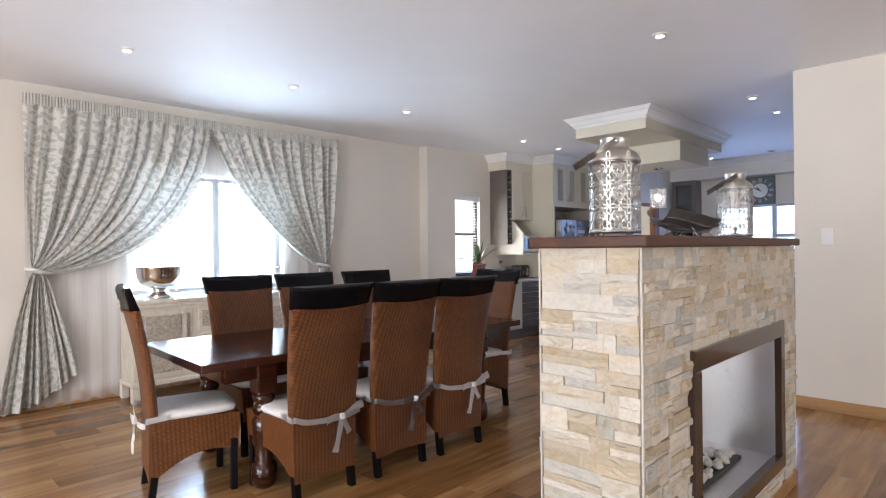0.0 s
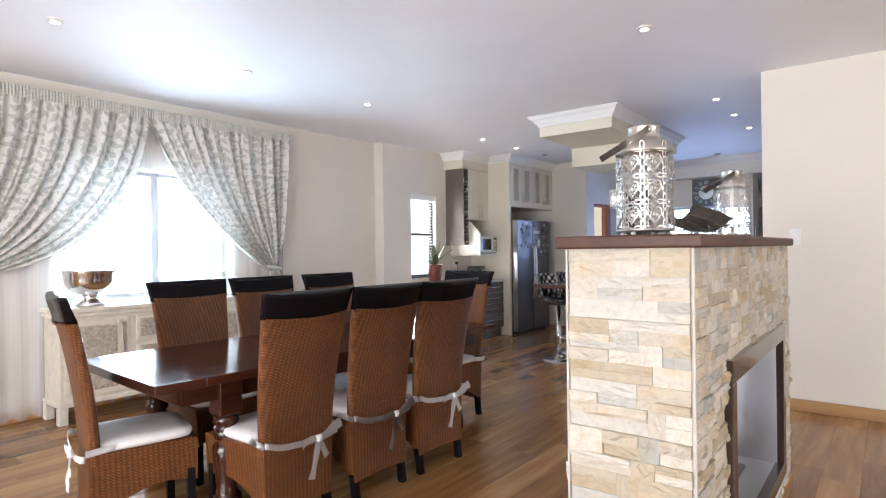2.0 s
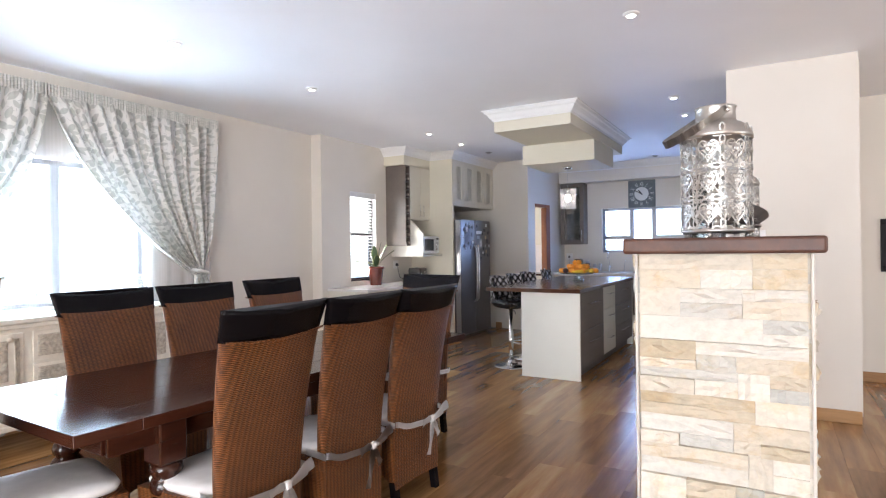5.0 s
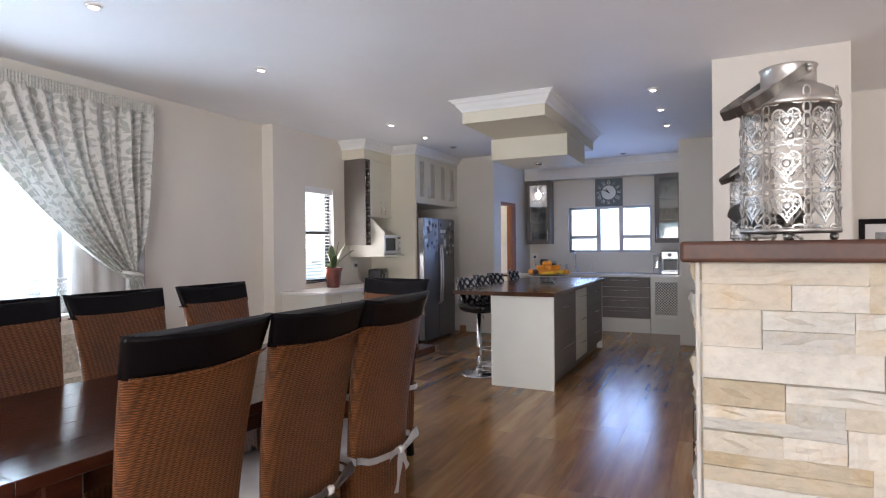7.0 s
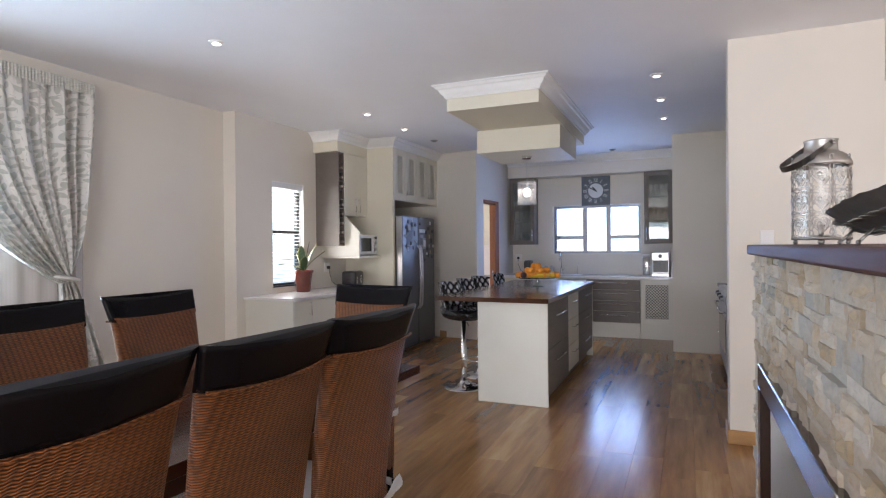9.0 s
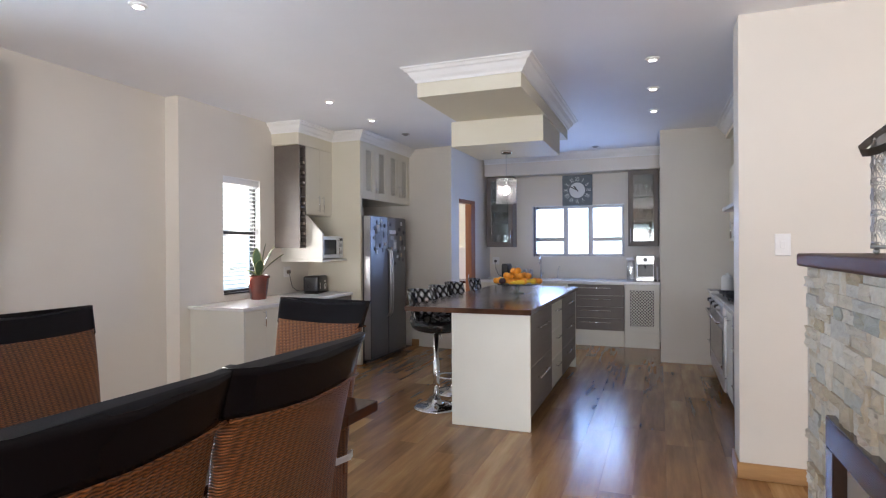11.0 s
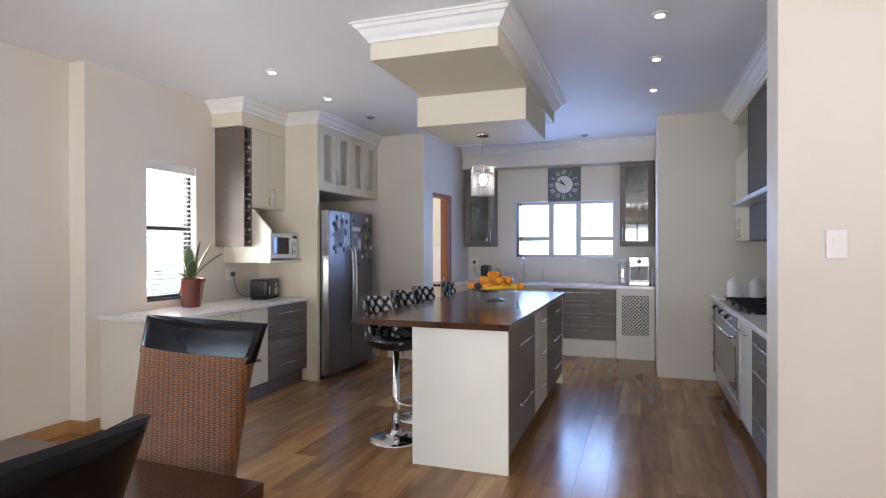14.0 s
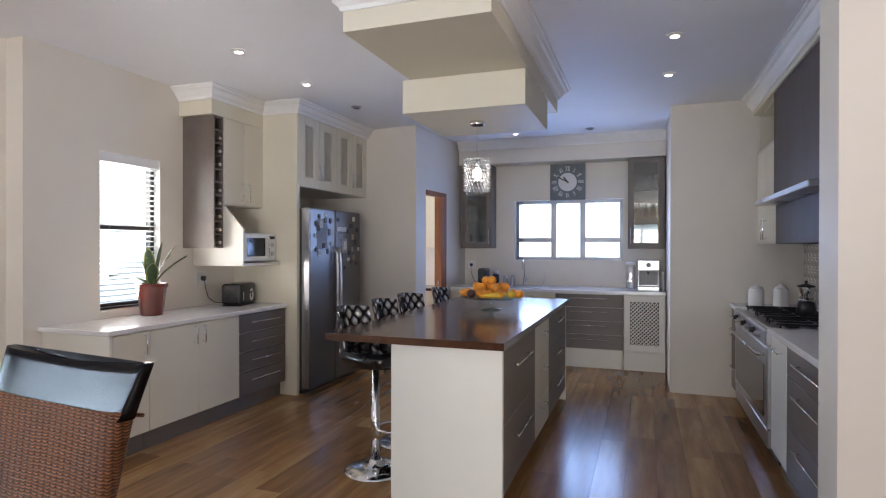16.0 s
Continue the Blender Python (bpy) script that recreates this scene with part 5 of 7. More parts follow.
for x, z, r, m in ((-0.42, 1.70, 0.030, 2), (-0.36, 1.78, 0.026, 2), (-0.24, 1.80, 0.024, 0), (-0.44, 1.58, 0.024, 4), (-0.14, 1.74, 0.028, 2), (-0.42, 1.44, 0.026, 2), (-0.13, 1.50, 0.022, 0), (0.02, 1.76, 0.024, 2), (0.22, 1.64, 0.026, 2), (0.44, 1.66, 0.028, 2), (0.47, 1.44, 0.026, 0), (0.26, 1.40, 0.028, 2), (0.42, 1.28, 0.024, 2), (0.06, 1.44, 0.024, 3), (0.16, 1.24, 0.022, 2)):
    bm = B()
    add_lathe(bm, ((r, 0), (r, 0.004), (r * 0.7, 0.009)), (0, 0, 0), 14)
    bmesh.ops.transform(bm, matrix=pose(x, -0.4375, z, 90), verts=bm.verts)
    part("magnet", bm, PAPERS[m], fr, "round fridge magnet")
lc = thing("lattice_cupboard", 9.82, 6.90, 2.07, 0, "cream cupboard with four lattice doors over the fridge", "cupboard")
boxpart("body", (-0.718, 0.718, -0.35, 0.39, 0, 0.718), CREAM, lc, r=0.002)
# Near-black sheet stands in for the shade inside the cupboards, behind the lattice.
INK = plain("cupboard_gap_shade", (0.030, 0.024, 0.019), 0.8)
for k in range(4):
    x0, x1 = -0.718 + k * 0.359 + 0.002, -0.718 + (k + 1) * 0.359 - 0.002
    bm = B()
    for q in ((x0, x0 + 0.095, 0.004, 0.714), (x1 - 0.095, x1, 0.004, 0.714), (x0 + 0.095, x1 - 0.095, 0.004, 0.105), (x0 + 0.095, x1 - 0.095, 0.625, 0.714)):
        soft_box(bm, q[0], q[1], -0.370, -0.3505, q[2], q[3], r=0.002, seg=1)
    me_ob = part("door", bm, CREAM, lc)
    boxpart("shade_backing", (x0 + 0.07, x1 - 0.07, -0.3545, -0.3505, 0.08, 0.65), INK, me_ob, r=0)
    bm = B()
    lattice(bm, x0 + 0.096, x1 - 0.096, 0.106, 0.624, lambda a, z, l: (a, -0.356 - l, z), 0.047, 0.0062)
    part("lattice", bm, CREAM, me_ob)
    bar_handle(me_ob, ((x1 - 0.035) if k % 2 == 0 else (x0 + 0.035), -0.370, 0.17), "z", 0.17, (0, -1, 0))

# ---- island ----
isl = thing("kitchen_island", 8.53, 4.345, 0, 0, "kitchen island with cream end panel, taupe drawers and chrome bars", "island")
IX0, IX1 = 7.225 - 8.53, 9.835 - 8.53
boxpart("end_panel", (IX0, IX0 + 0.03, -0.325, 0.328, 0, 0.923), OFFWHITE, isl, r=0.002)
boxpart("end_panel", (IX1 - 0.03, IX1, -0.325, 0.328, 0, 0.923), OFFWHITE, isl, r=0.002)
boxpart("back_panel", (IX0 + 0.031, IX1 - 0.031, 0.30, 0.327, 0, 0.923), OFFWHITE, isl, r=0.002)
boxpart("carcass", (IX0 + 0.031, IX1 - 0.031, -0.30, 0.299, 0.11, 0.923), OFFWHITE, isl, r=0.002)
boxpart("plinth", (IX0 + 0.031, IX1 - 0.031, -0.25, 0.299, 0.0, 0.109), TAUPE, isl, r=0.002)


def island_front(x0, x1, rows, mat, hl, drop=0.085):
    for z0, z1 in rows:
        d = boxpart("drawer_front", (x0 + 0.002, x1 - 0.002, -0.323, -0.301, z0 + 0.002, z1 - 0.002), mat, isl, r=0.002)
        bar_handle(d, ((x0 + x1) / 2, -0.323, z1 - drop), "x", hl, (0, -1, 0))


xa, xb, xc, xd = IX0 + 0.031, 8.20 - 8.53, 8.80 - 8.53, IX1 - 0.031
island_front(xa, xb, ((0.115, 0.50), (0.50, 0.915)), TAUPE, 0.46, 0.13)
island_front(xb, xc, ((0.115, 0.38), (0.38, 0.65), (0.65, 0.915)), CREAM, 0.22)
island_front(xc, xd, ((0.115, 0.38), (0.38, 0.65), (0.65, 0.915)), TAUPE, 0.40)
iw = thing("island_worktop", 8.51, 4.53, 0.925, 0, "polished dark wood island worktop with a breakfast overhang", "worktop")
for k in range(3):
    boxpart("board", (-1.355, 1.35, -0.535 + k * 1.07 / 3 + 0.0004, -0.535 + (k + 1) * 1.07 / 3 - 0.0004, 0.0, 0.041), ISLAND_WOOD, iw, r=0.0008)


# ---- bar stools ----
def bar_stool():
    s = thing("bar_stool", 0, 0, 0, 0, "black quilted leather bar stool on a chrome gas-lift pole", "stool", "stools along the island")
    bm = B()
    add_lathe(bm, ((0.205, 0.0), (0.205, 0.008), (0.19, 0.018), (0.10, 0.035), (0.045, 0.05), (0.040, 0.075), (0.034, 0.08)), (0, 0, 0), 36)
    part("base", bm, CHROME, s)
    bm = B()
    add_lathe(bm, ((0.030, 0.081), (0.030, 0.42), (0.024, 0.425), (0.024, 0.70)), (0, 0, 0), 20)
    part("pole", bm, CHROME, s)
    bm = B()
    ring = [(0.12 * math.sin(a), -0.02 - 0.12 + 0.12 * math.cos(a), 0.30) for a in [lerp(-2.6, 2.6, i / 20) for i in range(21)]]
    add_tube(bm, ring, 0.009, 8)
    part("footrest", bm, CHROME, s)
    bm = B()
    add_tube(bm, [(0.03, 0, 0.66), (0.16, 0.02, 0.64), (0.19, 0.02, 0.60)], 0.006, 6)
    part("lever", bm, BLACK, s)
    bm = B()

    def bowl(u, v):
        a = 2 * math.pi * u
        r = (0.0, 0.55, 0.9, 1.0, 0.97, 0.86, 0.5, 0.0)[int(round(v * 7))]
        z = (0.69, 0.69, 0.705, 0.745, 0.790, 0.80, 0.785, 0.78)[int(round(v * 7))]
        ca, sa = math.cos(a), math.sin(a)
        return (0.225 * r * math.copysign(abs(ca) ** 0.6, ca), 0.215 * r * math.copysign(abs(sa) ** 0.6, sa), z + 0.05 * max(0, sa) * r)
    add_grid(bm, bowl, 40, 7, closed=True)
    bmesh.ops.remove_doubles(bm, verts=bm.verts, dist=0.0005)
    part("seat", bm, LEATHER, s, "black leather bucket seat")
    # low quilted back, curved round the rear (+y)
    bm = B()
    na, nz = 44, 22

    def quilt(front):
        def f(u, v):
            a = lerp(-1.02, 1.02, u)
            z = lerp(0.80, 1.075, v) - 0.02 * (2 * u - 1) ** 2 * v
            puff = 0.0
            if front:
                q = abs(math.sin(math.pi * (u * 4.5 + v * 2.5))) * abs(math.sin(math.pi * (u * 4.5 - v * 2.5)))
                puff = 0.020 * q ** 0.6
            r = 0.225 - (0.012 + puff if front else -0.018)
            lean = 0.05 * v
            return (r * 1.0 * math.sin(a), r * math.cos(a) * 0.9 + lean - 0.01, z)
        return f
    g1 = add_grid(bm, quilt(True), na, nz)
    g2 = add_grid(bm, quilt(False), na, nz)
    for i in range(na):
        bm.faces.new((g1[i][nz], g1[i + 1][nz], g2[i + 1][nz], g2[i][nz]))
        bm.faces.new((g1[i][0], g1[i + 1][0], g2[i + 1][0], g2[i][0]))
    for j in range(nz):
        bm.faces.new((g1[0][j], g1[0][j + 1], g2[0][j + 1], g2[0][j]))
        bm.faces.new((g1[na][j], g1[na][j + 1], g2[na][j + 1], g2[na][j]))
    part("backrest", bm, QUILT, s, "diamond-quilted black leather back", smooth=True)
    return s


stool = bar_stool()
stool.matrix_basis = pose(7.63, 4.97, 0, 0, 0, 0)
for x, y, a in ((8.20, 5.0, 4), (8.72, 5.02, -5), (9.52, 5.02, 8)):
    copy_thing(stool, pose(x, y, 0, 0, 0, a))

# ---- back counter units under the kitchen window ----
BX = 11.36
tagged(boxpart("worktop", (11.335, X1 - 0.001, 3.062, DY - 0.002, 0.905, 0.945), STONE_TOP, r=0.004), "white quartz worktop under the kitchen window", "worktop")


def back_unit(name, y0, y1, label, cat):
    u = thing(name, (BX + X1) / 2, (y0 + y1) / 2, 0, 0, label, cat, "back wall base units")
    hy, x0, x1 = (y1 - y0) / 2, BX - (BX + X1) / 2, (X1 - BX) / 2 - 0.002
    boxpart("body", (x0 + 0.021, x1, -hy + 0.001, hy - 0.001, 0.22, 0.904), OFFWHITE, u, r=0.002)
    boxpart("plinth", (x0 + 0.03, x1, -hy + 0.001, hy - 0.001, 0, 0.219), OFFWHITE, u, r=0.002)
    return u, hy, x0


u, hy, x0 = back_unit("drawer_cabinet", 3.545, 4.345, "taupe four-drawer unit under the kitchen window", "cabinet")
for z0, z1 in ((0.74, 0.895), (0.575, 0.735), (0.41, 0.57), (0.235, 0.405)):
    d = boxpart("drawer_front", (x0, x0 + 0.019, -hy + 0.002, hy - 0.002, z0, z1), TAUPE, u, r=0.002)
    bar_handle(d, (x0, 0, (z0 + z1) / 2 + 0.03), "y", 0.44, (-1, 0, 0))
u, hy, x0 = back_unit("lattice_cabinet", 3.07, 3.54, "white base cabinet with a lattice door", "cabinet")
bm = B()
for a0, a1, z0, z1 in ((-hy + 0.003, -hy + 0.075, 0.235, 0.895), (hy - 0.075, hy - 0.003, 0.235, 0.895), (-hy + 0.075, hy - 0.075, 0.235, 0.31), (-hy + 0.075, hy - 0.075, 0.82, 0.895)):
    soft_box(bm, x0, x0 + 0.019, a0, a1, z0, z1, r=0.002, seg=1)
d = part("door", bm, OFFWHITE, u)
boxpart("shade_backing", (x0 + 0.016, x0 + 0.020, -hy + 0.07, hy - 0.07, 0.30, 0.83), INK, d, r=0)
bm = B()
lattice(bm, -hy + 0.076, hy - 0.076, 0.311, 0.819, lambda a, z, l: (x0 + 0.012 - l, a, z), 0.044, 0.0068)
part("lattice", bm, OFFWHITE, d)
u, hy, x0 = back_unit("base_cabinet", 4.35, 5.0, "cream sink cabinet under the kitchen window", "cabinet")
for a0, a1, s in ((-hy + 0.002, -0.002, -0.05), (0.002, hy - 0.002, 0.05)):
    d = boxpart("door", (x0, x0 + 0.019, a0, a1, 0.235, 0.895), CREAM, u, r=0.002)
    bar_handle(d, (x0, s, 0.80), "z", 0.15, (-1, 0, 0))
u, hy, x0 = back_unit("base_cabinet", 5.005, 5.71, "cream corner cabinet by the scullery door", "cabinet")
d = boxpart("door", (x0, x0 + 0.019, -hy + 0.002, hy - 0.002, 0.235, 0.895), CREAM, u, r=0.002)


def glass_cupboard(y0, y1, hinge):
    u = thing("glass_cupboard", 11.88, (y0 + y1) / 2, 1.45, 0, "taupe wall cupboard with a glass door and glassware inside", "cupboard", "glass wall cupboards")
    hy, xf, xb = (y1 - y0) / 2, -0.13, 0.138
    for n, d in (("side", (xf + 0.02, xb, -hy, -hy + 0.018, 0, 1.135)), ("side", (xf + 0.02, xb, hy - 0.018, hy, 0, 1.135)), ("top", (xf + 0.02, xb, -hy + 0.018, hy - 0.018, 1.117, 1.135)), ("base", (xf + 0.02, xb, -hy + 0.018, hy - 0.018, 0, 0.018)), ("back", (xb - 0.012, xb, -hy + 0.018, hy - 0.018, 0.018, 1.117)), ("shelf", (xf + 0.03, xb - 0.012, -hy + 0.018, hy - 0.018, 0.38, 0.395)), ("shelf", (xf + 0.03, xb - 0.012, -hy + 0.018, hy - 0.018, 0.74, 0.755))):
        boxpart(n, d, TAUPE, u, r=0.001)
    bm = B()
    for a0, a1, z0, z1 in ((-hy + 0.002, -hy + 0.072, 0.003, 1.132), (hy - 0.072, hy - 0.002, 0.003, 1.132), (-hy + 0.072, hy - 0.072, 0.003, 0.075), (-hy + 0.072, hy - 0.072, 1.06, 1.132)):
        soft_box(bm, xf, xf + 0.019, a0, a1, z0, z1, r=0.002, seg=1)
    d = part("door", bm, TAUPE, u)
    boxpart("pane", (xf + 0.007, xf + 0.012, -hy + 0.068, hy - 0.068, 0.07, 1.065), CAB_GLASS, d, r=0)
    bar_handle(d, (xf, hinge * (hy - 0.035), 0.16), "z", 0.20, (-1, 0, 0))
    return u


glass_cupboard(5.265, 5.70, -1)
glass_cupboard(3.075, 3.505, 1)

# ---- cooker wall ----
RY = 2.50


def cook_unit(name, x0, x1, fronts, mat, label):
    u = thing(name, (x0 + x1) / 2, (1.88 + RY) / 2, 0, 0, label, "cabinet", "cooker wall base units")
    hx, yf, yb = (x1 - x0) / 2, RY - (1.88 + RY) / 2, -(RY - 1.88) / 2 + 0.002
    boxpart("body", (-hx + 0.001, hx - 0.001, yb, yf - 0.021, 0.11, 0.889), OFFWHITE, u, r=0.002)
    boxpart("plinth", (-hx + 0.001, hx - 0.001, yb, yf - 0.06, 0, 0.109), TAUPE, u, r=0.002)
    for z0, z1 in fronts:
        d = boxpart("drawer_front", (-hx + 0.002, hx - 0.002, yf - 0.019, yf, z0, z1), mat, u, r=0.002)
        bar_handle(d, (0, yf, z1 - 0.07), "x", hx * 1.1, (0, 1, 0))
    return u


cook_unit("drawer_cabinet", 10.05, 10.445, ((0.12, 0.40), (0.405, 0.70), (0.705, 0.88)), TAUPE, "narrow taupe drawer cabinet beside the cooker")
cook_unit("base_cabinet", 8.16, 8.60, ((0.12, 0.88),), OFFWHITE, "white narrow pull-out cabinet beside the cooker")
cook_unit("drawer_cabinet", 7.08, 8.155, ((0.12, 0.40), (0.405, 0.70), (0.705, 0.88)), TAUPE, "wide taupe drawer cabinet on the cooker wall")
tagged(boxpart("worktop", (7.077, 8.60, 1.882, 2.525, 0.89, 0.93), STONE_TOP, r=0.004), "white quartz worktop on the cooker wall", "worktop")
tagged(boxpart("worktop", (10.05, 10.448, 1.882, 2.525, 0.89, 0.93), STONE_TOP, r=0.004), "short white quartz worktop beside the pier", "worktop")
ck = thing("range_cooker", 9.325, 2.19, 0, 0, "stainless steel range cooker with gas hob and oven door", "cooker")
CW = 0.72
boxpart("body", (-CW, CW, -0.30, 0.30, 0.10, 0.905), STEEL, ck, r=0.006)
boxpart("plinth", (-CW + 0.01, CW - 0.01, -0.28, 0.26, 0.0, 0.099), BLACK, ck, r=0.002)
boxpart("control_panel", (-CW, CW, 0.301, 0.345, 0.80, 0.91), STEEL, ck, r=0.010)
dr = boxpart("oven_door", (-CW + 0.01, CW - 0.01, 0.301, 0.335, 0.24, 0.79), STEEL, ck, r=0.008)
boxpart("oven_window", (-CW + 0.09, CW - 0.09, 0.3355, 0.339, 0.30, 0.66), plain("oven_glass", (0.010, 0.010, 0.012), 0.06, var=0.1, bump=0), dr, r=0.001)
bm = B()
add_tube(bm, [(-CW + 0.08, 0.336, 0.735), (-CW + 0.08, 0.385, 0.735), (CW - 0.08, 0.385, 0.735), (CW - 0.08, 0.336, 0.735)], 0.012, 10)
part("handle", bm, CHROME, dr)
boxpart("storage_drawer", (-CW + 0.01, CW - 0.01, 0.301, 0.33, 0.105, 0.23), STEEL, ck, r=0.006)
for k in range(6):
    bm = B()
    add_lathe(bm, ((0.026, 0), (0.026, 0.008), (0.021, 0.012), (0.019, 0.034), (0.015, 0.036)), (0, 0, 0), 20)
    bmesh.ops.transform(bm, matrix=pose(-CW + 0.20 + k * 0.20, 0.3455, 0.858, -90), verts=bm.verts)
    part("knob", bm, BLACK if k % 2 else STEEL, ck)
for k in range(3):
    cx = -CW + 0.26 + k * 0.46
    bm = B()
    for dx in (-0.16, 0.0, 0.16):
        soft_box(bm, cx + dx - 0.006, cx + dx + 0.006, -0.24, 0.26, 0.935, 0.950, r=0.003, seg=1)
    for dy in (-0.22, 0.0, 0.24):
        soft_box(bm, cx - 0.19, cx + 0.19, dy - 0.006, dy + 0.006, 0.932, 0.946, r=0.003, seg=1)
    for dx in (-0.185, 0.185):
        for dy in (-0.22, 0.24):
            soft_box(bm, cx + dx - 0.006, cx + dx + 0.006, dy - 0.006, dy + 0.006, 0.906, 0.934, r=0.002, seg=1)
    part("pan_support", bm, BLACK, ck, "black cast-iron grate")
    for dy in (-0.11, 0.13):
        bm = B()
        add_lathe(bm, ((0.048, 0.906), (0.048, 0.916), (0.036, 0.918), (0.036, 0.926), (0.030, 0.928)), (cx, dy, 0), 20)
        part("burner", bm, BLACK, ck)
hood = thing("extractor_hood", 8.78, 2.12, 1.50, 0, "brown hood housing with a pale metal canopy shelf", "extractor hood")
BROWN = wood("brown_hood_panel", (0.075, 0.055, 0.042), (0.10, 0.078, 0.062), 0.6, "Z", 5.0)
boxpart("housing", (-0.80, 0.80, -0.238, 0.185, 0.36, 1.238), BROWN, hood, r=0.003)
boxpart("canopy", (-0.82, 0.82, -0.238, 0.32, 0.315, 0.355), STEEL, hood, r=0.006)
boxpart("lower_panel", (-0.80, 0.80, -0.238, 0.17, 0.0, 0.313), BROWN, hood, r=0.003)
cc = thing("wall_cupboard", 10.02, 2.10, 1.50, 0, "cream wall cupboard with an open shelf above on the cooker wall", "cupboard")
boxpart("body", (-0.428, 0.428, -0.215, 0.165, 0.0, 0.56), CREAM, cc, r=0.002)
for x0, x1, hx in ((-0.428, -0.001, -0.04), (0.001, 0.428, 0.04)):
    d = boxpart("door", (x0, x1, 0.166, 0.185, 0.002, 0.86), CREAM, cc, r=0.002)
    bar_handle(d, (hx, 0.185, 0.13), "z", 0.19, (0, 1, 0))
for n, q in (("side", (-0.428, -0.41, -0.215, 0.165, 0.561, 1.238)), ("side", (0.41, 0.428, -0.215, 0.165, 0.561, 1.238)), ("back", (-0.41, 0.41, -0.215, -0.203, 0.561, 1.238)), ("shelf", (-0.41, 0.41, -0.203, 0.185, 0.862, 0.88)), ("top", (-0.41, 0.41, -0.203, 0.165, 1.22, 1.238))):
    boxpart(n, q, CREAM, cc, r=0.002)


# ---- downlights ----
def downlight(lit):
    d = thing("downlight", 0, 0, 0, 0, "white recessed ceiling downlight, switched on" if lit else "recessed ceiling downlight, switched off", "downlight", "ceiling downlights")
    bm = B()
    add_lathe(bm, ((0.030, -0.016), (0.036, -0.004), (0.046, -0.008), (0.052, -0.003), (0.052, 0.0), (0.030, 0.0)), (0, 0, 0), 28, cap=False)
    part("trim_ring", bm, PLASTER if lit else STEEL, d, smooth=True)
    bm = B()
    add_lathe(bm, ((0.029, -0.012), (0.029, -0.002)), (0, 0, 0), 20)
    part("lamp", bm, LAMP_GLOW if lit else BLACK, d, "glowing halogen lamp" if lit else "")
    return d


first_lit, first_off = downlight(True), downlight(False)
first_lit.matrix_basis = pose(7.672, 6.10, CEIL)
first_off.matrix_basis = pose(9.448, 6.09, CEIL)
for x, y in ((8.56, 6.10), (7.50, 3.115), (8.38, 3.118), (9.295, 3.123), (2.56, 5.95), (3.947, 5.947), (5.337, 5.943), (5.152, 3.05), (11.31, 4.84), (3.8, 3.05), (2.4, 3.05)):
    copy_thing(first_lit, pose(x, y, CEIL))
copy_thing(first_off, pose(11.31, 3.93, CEIL))


# ---- lanterns and dish on the mantel ----
MZ = FZ + 0.042


def ring_loop(bm, c, ax, ay, rx, ry, r, seg=16, tube=5, shape="o"):
    """A wire loop round c in the plane of ax and ay; a heart where shape is 'h'."""
    pts = []
    for i in range(seg + 1):
        a = 2 * math.pi * i / seg
        if shape == "h":
            px = (16 * math.sin(a) ** 3) / 16 * rx
            py = (13 * math.cos(a) - 5 * math.cos(2 * a) - 2 * math.cos(3 * a) - math.cos(4 * a)) / 15 * ry
        else:
            px, py = math.cos(a) * rx, math.sin(a) * ry
        pts.append(c(px, py))
    add_tube(bm, pts, r, tube)


def cut_loop(bm, place, rx, ry, width, seg=14, shape="o"):
    """A flat cut-out loop of sheet metal: a rim of the given width round an ellipse, an almond or a heart."""
    rings = []
    for i in range(seg):
        a = 2 * math.pi * i / seg
        if shape == "h":
            px, py = math.sin(a) ** 3 * rx, (13 * math.cos(a) - 5 * math.cos(2 * a) - 2 * math.cos(3 * a) - math.cos(4 * a)) / 15 * ry
        elif shape == "a":
            px, py = math.cos(a) * rx, math.copysign(abs(math.sin(a)) ** 1.5, math.sin(a)) * ry
        else:
            px, py = math.cos(a) * rx, math.sin(a) * ry
        k = 1 - width / math.hypot(px, py) if math.hypot(px, py) > width else 0.05
        rings.append([bm.verts.new(place(x, y, d)) for x, y, d in ((px, py, 0), (px * k, py * k, 0), (px * k, py * k, -0.0016), (px, py, -0.0016))])
    for a, b in zip(rings, rings[1:] + rings[:1]):
        for i in range(4):
            bm.faces.new((a[i], a[(i + 1) % 4], b[(i + 1) % 4], b[i]))


